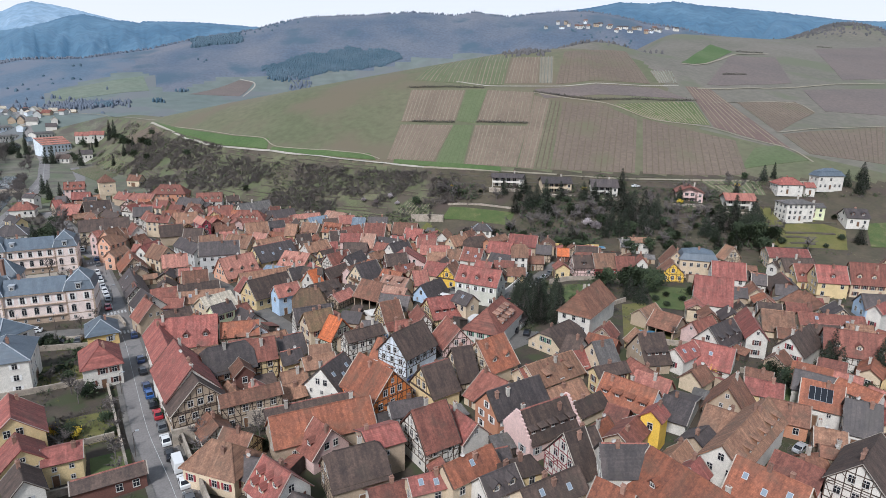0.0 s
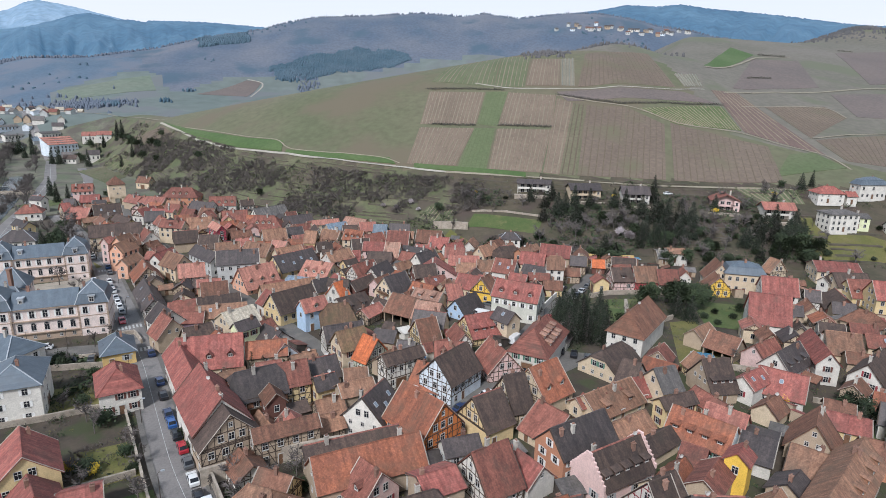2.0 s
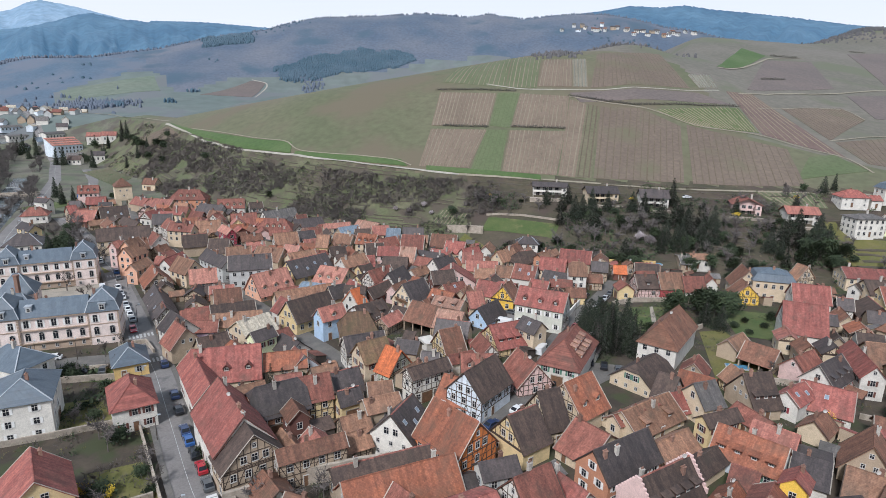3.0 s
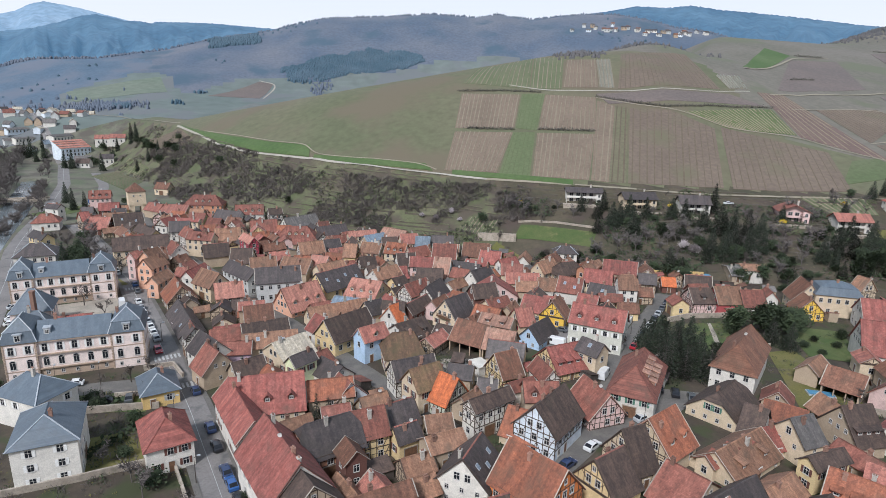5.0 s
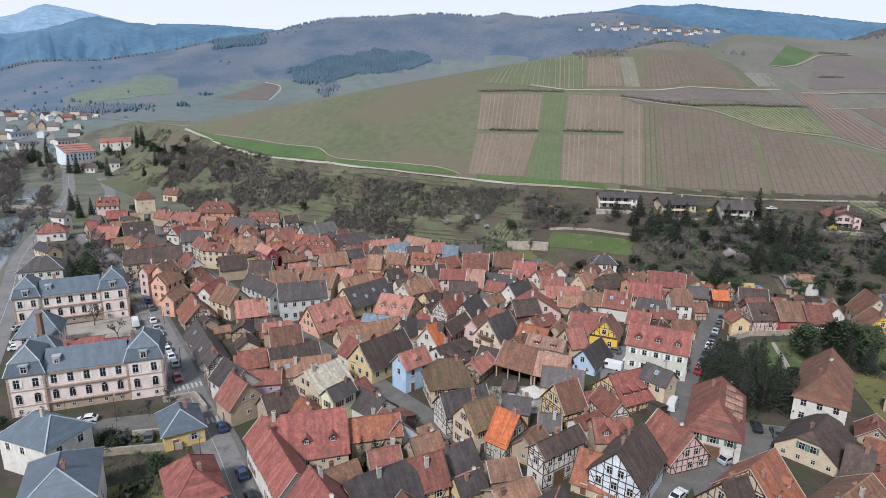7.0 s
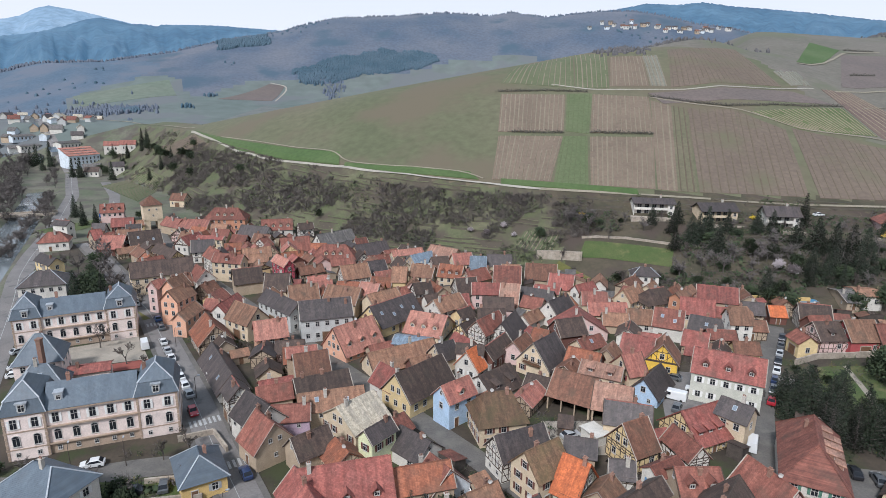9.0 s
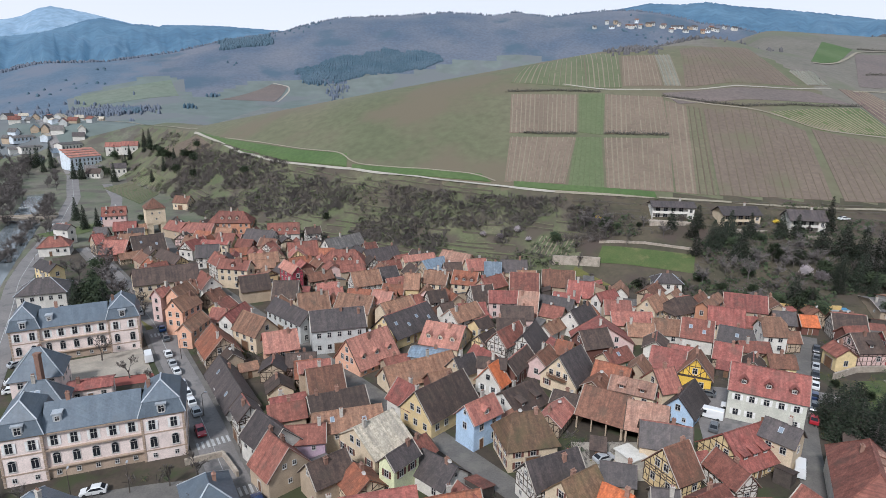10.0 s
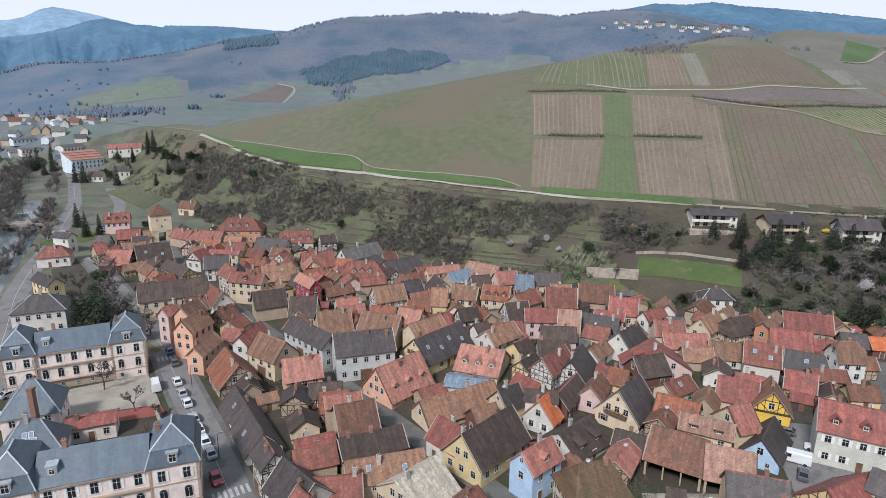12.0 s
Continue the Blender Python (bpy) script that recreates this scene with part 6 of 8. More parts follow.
def conifer(seed, tall=14.0, wide=3.0):
    r = random.Random(seed)
    t, w = Solid(), Solid()
    limb(t, (0, 0, -0.5), (0, 0, tall * 0.95), tall * 0.018, 0.04, n=6)
    z = tall * 0.07
    while z < tall:
        f = 1 - z / tall
        k = max(4, int(11 * f + 3))
        for j in range(k):
            a = 2 * math.pi * (j + r.random()) / k
            L = wide * (f ** 0.8) * r.uniform(0.65, 1.1) + 0.15
            d = Vector((math.cos(a), math.sin(a), -0.22))
            e = Vector((0, 0, z)) + d * L
            limb(t, (0, 0, z), e, 0.05, 0.015, n=3)
            for m in range(4):
                u = 0.3 + 0.7 * (m + r.random()) / 4
                leaf_clump(w, Vector((0, 0, z)).lerp(e, u), 0.5 + 0.55 * f, r, 4)
        z += tall * 0.035 + 0.12
    return t.mesh(BARK), w.mesh(NEEDLE)


def leafy_tree(seed, tall=6.0, wide=2.6, mat=None):
    r = random.Random(seed)
    t, w = Solid(), Solid()
    limb(t, (0, 0, -0.3), (0, 0, tall * 0.4), 0.16, 0.1, n=5)
    for _ in range(26):
        a, e = r.uniform(0, 2 * math.pi), r.uniform(-0.15, 1)
        rad = wide * r.uniform(0.25, 0.95) * math.sqrt(max(0.05, 1 - e * e * 0.8))
        p = Vector((math.cos(a) * rad, math.sin(a) * rad, tall * 0.5 + e * tall * 0.42))
        limb(t, (0, 0, tall * 0.35), p, 0.05, 0.015, n=3)
        leaf_clump(w, p, wide * 0.62, r, 46, fine=0.66)
    return t.mesh(BARK), w.mesh(mat or LEAF)


BARE = [bare_tree(k, 9) for k in range(4)]
FIR = [conifer(k + 10) for k in range(3)]
PINE = [conifer(k + 50, 11, 4.4) for k in range(3)]
YEW = [leafy_tree(k + 20, 6, 2.6) for k in range(3)]
BUSH = [leafy_tree(k + 30, 2.2, 1.5) for k in range(2)]
GOLD = [leafy_tree(40, 2.0, 1.2, FORSYTHIA)]
CHERRY = [leafy_tree(41, 5.5, 2.6, BLOSSOM)]
tree_rng = random.Random(3)


def tree(x, y, meshes, size, name, label, z=None):
    trunk, crown = tree_rng.choice(meshes)
    ob = tagged(new(name), label, "shrub" if "shrub" in name else "tree")
    ob.matrix_basis = pose(x, y, (ground_at(x, y) if z is None else z), 0, 0, tree_rng.uniform(0, 360)) @ Matrix.Diagonal((size * tree_rng.uniform(0.9, 1.1), size * tree_rng.uniform(0.9, 1.1), size, 1))
    part("trunk", trunk, ob)
    part("crown", crown, ob)
    return ob


def bare(x, y, h):
    tree(x, y, BARE, h / 9, "bare_tree", "leafless grey-brown tree with fine twigs")


def fir(x, y, h):
    tree(x, y, FIR, h / 14, "conifer", "tall dark green conifer")


def pine(x, y, h):
    tree(x, y, PINE, h / 11, "conifer", "broad dark green conifer with spreading boughs")


def yew(x, y, h):
    tree(x, y, YEW, h / 6, "evergreen_tree", "dark green evergreen tree with dense crown")


def bush(x, y, h):
    if -4 < x < 36 and 266 < y < 292:
        return
    tree(x, y, BUSH, h / 2.2, "shrub", "rounded dark green garden shrub")


for x, y, h in ((28, 177, 11), (29, 169, 12), (24, 172, 9), (29, 163, 10), (33, 166, 11), (36, 171, 10), (31, 173, 12), (87, 289, 13), (165, 297, 8), (96, 134, 12), (106, 131, 11), (71, 253, 11), (77, 254, 12), (84, 256, 11), (80, 250, 9), (-55, 139, 8), (-170, 238, 11), (-166, 232, 12), (-160, 236, 11),
                (-233, 345, 12), (-229, 349, 10), (-300, 490, 14), (-262, 470, 9), (-256, 476, 10), (-250, 480, 9), (-330, 500, 15), (-390, 540, 16), (-384, 548, 14), (116, 246, 9), (122, 240, 8)):
    fir(x, y, h)
for k in range(20):
    pine(tree_rng.uniform(22, 38), tree_rng.uniform(160, 182), tree_rng.uniform(6, 11))
for k in range(5):
    yew(tree_rng.uniform(64, 71), tree_rng.uniform(190, 197), tree_rng.uniform(7, 9))
for x, y, h in ((30, 294, 8), (40, 294, 9), (50, 288, 10), (57, 287, 9), (41, 281, 11), (48, 274, 12), (34, 278, 8), (45, 284, 10), (36, 288, 8), (78, 276, 11), (83, 272, 13), (87, 268, 13), (91, 265, 14), (97, 266, 12), (75, 259, 10), (80, 256, 11), (88, 256, 12), (84, 262, 13), (94, 259, 11), (124, 258, 11), (130, 250, 12), (136, 250, 12), (114, 251, 10), (133, 266, 10), (141, 264, 9), (120, 254, 12), (127, 254, 12), (196, 288, 8), (199, 282, 9), (206, 292, 9), (176, 243, 8), (159, 295, 8), (203, 286, 9), (68, 286, 9)):
    pine(x, y, h)
for k in range(46):
    x = tree_rng.uniform(0, 150)
    foot = float(np.interp(x, FOOT_X, FOOT_Y))
    bush(x, foot + tree_rng.uniform(2, 42), tree_rng.uniform(1.4, 3.6))
for k in range(14):
    yew(tree_rng.uniform(52, 145), tree_rng.uniform(232, 268), tree_rng.uniform(3.5, 7))
for k in range(30):
    bare(tree_rng.uniform(-10, 150), tree_rng.uniform(248, 300), tree_rng.uniform(4, 8))
for x, y, h in ((-53, 141, 6), (94, 133, 9), (97, 132, 8), (75, 124, 5), (78, 124, 5), (74, 122, 4), (65, 182, 8), (62, 186, 8), (60, 134, 4)):
    pine(x, y, h)
for x, y, h in ((66, 194, 8), (70, 192, 8), (74, 195, 7), (63, 192, 7), (57, 196, 7), (54, 192, 7), (42, 174, 5), (79, 129, 5), (76, 127, 5), (81, 127, 4.5), (-50, 145, 3.5), (129, 243, 8), (134, 246, 8), (124, 242, 7), (138, 243, 7), (131, 238, 6), (127, 248, 7), (142, 246, 6), (120, 236, 6),
                (-14, 296, 5), (6, 297, 5), (60, 270, 5), (66, 268, 6), (60, 274, 5), (-160, 228, 7), (-157, 240, 6), (-150, 232, 6), (-163, 233, 8), (-168, 244, 8), (-172, 250, 7), (-166, 240, 9), (-154, 225, 7), (-178, 262, 6), (-186, 276, 6), (150, 296, 4), (-113, 335, 4), (-172, 398, 5), (-230, 462, 6), (-225, 455, 6), (-238, 470, 6), (-228, 468, 5)):
    yew(x, y, h)
for x, y, h in ((-131, 196, 8), (-122, 190, 8), (-143, 205, 9), (-134, 188, 6), (-99, 159, 8), (-103, 157, 6), (-88, 131, 5), (-76, 107, 5), (-66, 108, 5), (-160, 246, 8), (-152, 242, 8), (-165, 250, 8), (-148, 236, 7), (-172, 256, 7), (18, 178, 6), (84, 262, 9), (88, 265, 10), (80, 262, 8), (100, 262, 8), (93, 258, 9),
                (76, 262, 8), (72, 270, 7), (-32, 318, 5), (0, 305, 7), (4, 309, 7), (-3, 302, 6), (8, 306, 6), (-2, 311, 6), (104, 258, 8), (110, 255, 7), (64, 152, 6), (60, 149, 5), (86, 120, 5), (66, 96, 5), (60, 100, 5), (-38, 92, 4), (-43, 100, 4), (-47, 105, 4), (-42, 105, 4), (-50, 100, 4)):
    bare(x, y, h)
for x, y in ((-89, 128), (-93, 140), (-84, 132), (-70, 110), (-66, 105), (-74, 104), (-80, 120), (-106, 147), (-110, 146), (-104, 145), (66, 186), (70, 184), (75, 188), (79, 184), (84, 190), (72, 179), (40, 190), (36, 196), (54, 190), (-34, 100), (-40, 97), (-45, 97), (112, 262), (118, 262), (106, 270), (98, 270), (90, 276), (60, 284), (52, 282), (44, 284), (38, 290),
             (128, 272), (134, 276), (140, 262), (160, 240), (170, 246), (176, 262), (-8, 268), (-2, 262), (4, 268), (10, 264), (24, 262), (30, 264), (36, 258), (42, 254), (50, 250), (90, 232), (98, 234), (108, 226), (-58, 112), (-62, 116), (90, 112), (98, 122), (-125, 150), (-131, 151)):
    bush(x, y, tree_rng.uniform(1.6, 3.0))
for x, y in ((-77.5, 104.5), (4, 303), (62, 296), (112, 278), (70, 294), (-18, 185), (144, 290), (66, 132), (-72.8, 104)):
    tree(x, y, GOLD, tree_rng.uniform(0.8, 1.2), "flowering_shrub", "yellow flowering garden shrub")
for x, y, k in ((68, 258, 0.8), (65, 262, 0.7), (-35, 303, 0.5), (-28, 305, 0.5), (-42, 306, 0.45), (-24, 300, 0.4)):
    tree(x, y, CHERRY, k, "blossom_tree", "pale blossoming tree among bare scrub")
GROVE = surface("grey winter twigs", (0.086, 0.074, 0.068), (0.128, 0.110, 0.101), 0.3, 2, 0.95, 0)


def bare_grove(spots, name, label):
    """Many leafless trees that stand too thick to count: trunks, boughs and twigs in one mesh."""
    r = random.Random(len(spots))
    s = Solid()
    for x, y, h in spots:
        z = ground_at(x, y)
        limb(s, (x, y, z - 0.3), (x, y, z + h * 0.5), h * 0.022, h * 0.012)
        for _ in range(9):
            a = r.uniform(0, 6.28)
            p = Vector((x, y, z + h * r.uniform(0.18, 0.5)))
            q = p + Vector((math.cos(a) * 0.3, math.sin(a) * 0.3, r.uniform(0.2, 0.5))) * h
            limb(s, p, q, h * 0.011, h * 0.005, n=3)
            for _k in range(22):
                b = p.lerp(q, r.uniform(0.35, 1.0))
                d = Vector((r.uniform(-1, 1), r.uniform(-1, 1), r.uniform(-0.1, 1.0))).normalized() * h * r.uniform(0.08, 0.2)
                w = d.orthogonal().normalized() * h * 0.010
                s.add([b - w, b + w, b + d + w * 0.5, b + d - w * 0.5], [(0, 1, 2, 3)])
    tagged(new(name, s.mesh(GROVE)), label, "trees", kind="stuff")


spots = []
for k in range(110):
    u = tree_rng.uniform(-0.15, 1.15)
    spots.append((-273 - 102 * u - tree_rng.uniform(9, 32), 361 + 160 * u + tree_rng.uniform(-4, 4), tree_rng.uniform(7, 11)))
bare_grove(spots, "riverside_trees", "dense leafless grey-brown trees along the river")
spots = []
for k in range(46):
    u = tree_rng.uniform(-0.3, 1.1)
    spots.append((-273 - 102 * u + tree_rng.uniform(9, 13), 361 + 160 * u + tree_rng.uniform(-3, 3), tree_rng.uniform(5, 8)))
for k in range(60):
    u = tree_rng.random()
    spots.append((-222 - 68 * u + tree_rng.uniform(-14, -9), 290 + 132 * u + tree_rng.uniform(-3, 3), tree_rng.uniform(4, 8)))
bare_grove(spots, "riverside_trees", "row of leafless trees between river and road")
for x, y, h in ((-377, 527, 13), (-372, 530, 14), (-336, 500, 13), (-249, 364, 12), (-333, 552, 9), (-343, 558, 8), (-316, 543, 10), (-304, 545, 14), (-297, 540, 13), (-308, 518, 11), (-395, 540, 12), (-299, 534, 10), (-311, 527, 9), (-390, 536, 10), (-312, 536, 10)):
    fir(x, y, h)
for x, y, h in ((-208, 356, 4), (-214, 362, 4), (-262, 492, 7), (-268, 498, 6), (-256, 486, 6), (-240, 460, 6), (-218, 436, 5), (-326, 520, 7), (-320, 516, 6), (-330, 545, 7), (-288, 523, 7), (-280, 516, 6), (-272, 506, 6)):
    yew(x, y, h)


for k in range(9):
    pine(tree_rng.uniform(52, 150), tree_rng.uniform(238, 286), tree_rng.uniform(5, 10))
bare_grove([(tree_rng.uniform(30, 155), tree_rng.uniform(240, 292), tree_rng.uniform(4, 9)) for _ in range(34)], "hillside_trees", "leafless grey-brown trees crowding the hillside gardens")


def scatter(name, label, count, place, make, material, category="scrub", seed=1):
    r = random.Random(seed)
    s = Solid()
    done = 0
    while done < count:
        p = place(r)
        if p is None:
            continue
        make(s, Vector((p[0], p[1], ground_at(p[0], p[1]))), r)
        done += 1
    return tagged(new(name, s.mesh(material)), label, category, kind="stuff")


THICKETS = (((-233, 452), (-154, 386), 13), ((-159, 371), (-109, 346), 12), ((-77, 329), (-21, 314), 14), ((-254, 484), (-213, 444), 8), ((-81, 336), (-65, 330), 8), ((-205, 395), (-170, 372), 8), ((-96, 325), (-60, 308), 5), ((0, 306), (6, 290), 7))


def in_thicket(x, y):
    for (ax, ay), (bx, by), w in THICKETS:
        dx, dy = bx - ax, by - ay
        u = min(1, max(0, ((x - ax) * dx + (y - ay) * dy) / (dx * dx + dy * dy)))
        if math.hypot(x - ax - u * dx, y - ay - u * dy) < w * (0.72 + 0.9 * noise.noise((x * 0.07, y * 0.07, 5)) + 0.4 * noise.noise((x * 0.3, y * 0.3, 1))):
            return True
    return False


def on_scrub(r, dense=0.0):
    """A place in one of the thickets, or (dense below nought) anywhere on the slope."""
    x = r.uniform(-300, 215)
    foot, path = np.interp(x, FOOT_X, FOOT_Y), np.interp(x, PATH_X, PATH_Y)
    y = float(r.uniform(foot - 1, path - 4))
    thick = in_thicket(x, y)
    if dense >= 0 and not thick:
        return None
    if dense < 0 and (thick or noise.noise((x * 0.05, y * 0.06, 4)) < -dense - 0.3):
        return None
    if -6 < x < 36 and 268 < y < 292 or x > 128 and 236 < y < 278:
        return None
    return x, y


def twig_tuft(s, p, r):
    size = r.uniform(0.8, 2.6)
    for _ in range(11):
        d = Vector((r.uniform(-1, 1), r.uniform(-1, 1), r.uniform(0.4, 1.4))).normalized() * size * r.uniform(0.6, 1.1)
        w = d.orthogonal().normalized() * size * 0.06
        b = p + Vector((r.uniform(-0.5, 0.5), r.uniform(-0.5, 0.5), -0.1)) * size
        s.add([b - w * 0.4, b + w * 0.4, b + d + w, b + d - w * 0.6], [(0, 1, 2, 3)])


def green_tuft(s, p, r):
    leaf_clump(s, p + Vector((0, 0, 0.5)), r.uniform(1.0, 2.4), r, 12)


SCRUB_TWIG = surface("tangled bare scrub", (0.082, 0.070, 0.063), (0.125, 0.106, 0.094), 0.08, 1.2, 0.95, 0)
SCRUB_LEAF = surface("dull green scrub", (0.042, 0.052, 0.024), (0.075, 0.082, 0.040), 0.08, 1.2, 0.95, 0)
SCRUB_DRY = surface("dry grass tufts", (0.13, 0.118, 0.066), (0.18, 0.155, 0.092), 0.08, 1.2, 0.95, 0)
scatter("scrub", "tangled grey-brown bare scrub on the slope", 5600, on_scrub, twig_tuft, SCRUB_TWIG, seed=11)
scatter("scrub", "scattered bare bushes on the slope", 900, lambda r: on_scrub(r, -0.45), twig_tuft, SCRUB_TWIG, seed=14)
scatter("brambles", "dull green brambles in the scrub", 420, on_scrub, green_tuft, SCRUB_LEAF, seed=12)
scatter("brambles", "scattered dull green bushes on the slope", 420, lambda r: on_scrub(r, -0.4), green_tuft, SCRUB_LEAF, seed=15)
scatter("dry_grass", "dry yellowish grass tufts on the slope", 1300, lambda r: on_scrub(r, -0.2), lambda s, p, r: leaf_clump(s, p + Vector((0, 0, 0.15)), r.uniform(0.4, 0.9), r, 6), SCRUB_DRY, "grass", seed=13)


PARK_SPOTS = [(-150 - 3.1 * k + 7 * math.sin(k * 2.3), 226 + 4.2 * k + 5 * math.cos(k * 1.7)) for k in range(16)]


def on_gardens(r):
    x = r.uniform(-4, 160)
    foot, path = np.interp(x, FOOT_X, FOOT_Y), np.interp(x, PATH_X, PATH_Y)
    y = float(r.uniform(foot + 1, path - 14))
    if -6 < x < 36 and 266 < y < 292 or x > 134 and y < 292 or noise.noise((x * 0.06, y * 0.08, 2)) < -0.05:
        return None
    return x, y


PARK = [(x, y, tree_rng.uniform(6, 10)) for x, y in PARK_SPOTS]
bare_grove([(x, y, tree_rng.uniform(3.5, 6)) for x, y in ((-76, 104), (-70, 112), (-66, 106), (-80, 117), (-61, 97), (-84, 121), (-87, 134), (-92, 126), (-72, 99), (-104, 146), (-96, 148), (-111, 148), (-118, 150), (-126, 152), (-58, 92), (-44, 96), (-40, 101), (-47, 102), (-36, 104))], "garden_trees", "small leafless fruit trees in the gardens")
bare_grove(PARK, "park_trees", "leafless trees of the little park beside the street")
scatter("garden_growth", "dark evergreen shrubs crowding the hillside gardens", 620, on_gardens, green_tuft, LEAF, "shrubs", seed=16)
scatter("garden_growth", "bare brown shrubs in the hillside gardens", 1100, on_gardens, twig_tuft, SCRUB_TWIG, "shrubs", seed=17)
bare_grove([(x, y, tree_rng.uniform(5, 10)) for x, y in ((61, 274), (63, 270), (70, 274), (71, 267), (56, 262), (66, 266), (60, 266), (3, 298), (1, 304), (5, 293), (-2, 300), (7, 300), (104, 262), (108, 268), (101, 255), (110, 258), (116, 264), (97, 272), (46, 262), (40, 266), (52, 268), (150, 236), (26, 290), (20, 296))], "hillside_trees", "leafless grey trees among the hillside gardens")


def terrace_walls():
    """Low rubble walls that follow the slope in long broken lines, one above the other."""
    r = random.Random(5)
    s = Solid()
    for lev in range(1, 17):
        x = -215.0
        while x < 150:
            L = r.uniform(6, 26)
            if noise.noise((x * 0.02, lev * 1.7, 3)) > -0.12:
                n = max(2, int(L / 3))
                pts = []
                for k in range(n + 1):
                    px = x + L * k / n
                    f, p = np.interp(px, FOOT_X, FOOT_Y), np.interp(px, PATH_X, PATH_Y)
                    py = float(f + (p - f) * (lev / 17 + 0.02 * noise.noise((px * 0.05, lev, 8))) + r.uniform(-0.2, 0.2))
                    pts.append((px, py, ground_at(px, py)))
                h = r.uniform(0.8, 1.5)
                if not all(in_thicket(a, b) for a, b, _z in pts[::3]) and not any(-6 < a < 38 and 264 < b < 294 for a, b, _z in pts):
                    for (ax, ay, az), (bx, by, bz) in zip(pts, pts[1:]):
                        ha, hb = h * r.uniform(0.8, 1.1), h * r.uniform(0.8, 1.1)
                        s.add([(ax, ay - 0.3, az - 0.8), (bx, by - 0.3, bz - 0.8), (bx, by - 0.25, bz + hb * 0.5), (ax, ay - 0.25, az + ha * 0.5), (ax, ay + 0.7, az + ha * 0.55), (bx, by + 0.7, bz + hb * 0.55)], [(0, 1, 2, 3)])
                        s.add([(ax, ay - 0.25, az + ha * 0.5), (bx, by - 0.25, bz + hb * 0.5), (bx, by + 1.6, bz + 0.62), (ax, ay + 1.6, az + 0.62)], [(0, 1, 2, 3)], 1 if ax < -8 else 2)
            x += L + r.uniform(1, 9)
    tagged(new("terrace_walls", s.mesh(surface("weathered terrace stone", (0.060, 0.050, 0.038), (0.100, 0.084, 0.064), 0.3, 2.5, 0.95, 0.5, 3, 0, (0.085, 0.082, 0.05), (0.45, 0.65), 0.5), surface("terrace grass", (0.085, 0.100, 0.040), (0.125, 0.122, 0.062), 0.08, 1.0, 0.95, 0.3), GARDEN)), "low weathered terrace walls on the slope", "wall", kind="stuff")


terrace_walls()


HEDGE = surface("dark bare hedge", (0.070, 0.064, 0.050), (0.100, 0.088, 0.068), 0.1, 1.5, 0.95, 0)


def hedge(pts, h, name="hedge", mat=None, label="low dark hedge between vineyard plots"):
    r = random.Random(len(pts))
    s = Solid()
    for (ax, ay), (bx, by) in zip(pts, pts[1:]):
        n = int(math.hypot(bx - ax, by - ay) / 0.4)
        for k in range(n):
            x, y = ax + (bx - ax) * k / n, ay + (by - ay) * k / n
            leaf_clump(s, Vector((x, y, ground_at(x, y) + 0.2 + h * 0.3)), h * 1.2, r, 7)
    tagged(new(name, s.mesh(mat or HEDGE)), label, "hedge")


for pts in ([(-25, 419), (1, 416), (26, 411)], [(-20, 371), (6, 367)], [(19, 366), (50, 363)], [(119, 393), (139, 394), (163, 399)], [(214, 479), (237, 489)], [(393, 666), (407, 662)], [(269, 581), (297, 586)], [(58, 404), (74, 398), (97, 389), (119, 392)]):
    hedge(pts, 1.15)
hedge([(-112, 143), (-106, 146), (-100, 148)], 1.5, mat=LEAF, label="clipped dark green garden hedge")
hedge([(-98, 122), (-94, 132), (-92, 138)], 1.6, mat=LEAF, label="clipped dark green garden hedge")


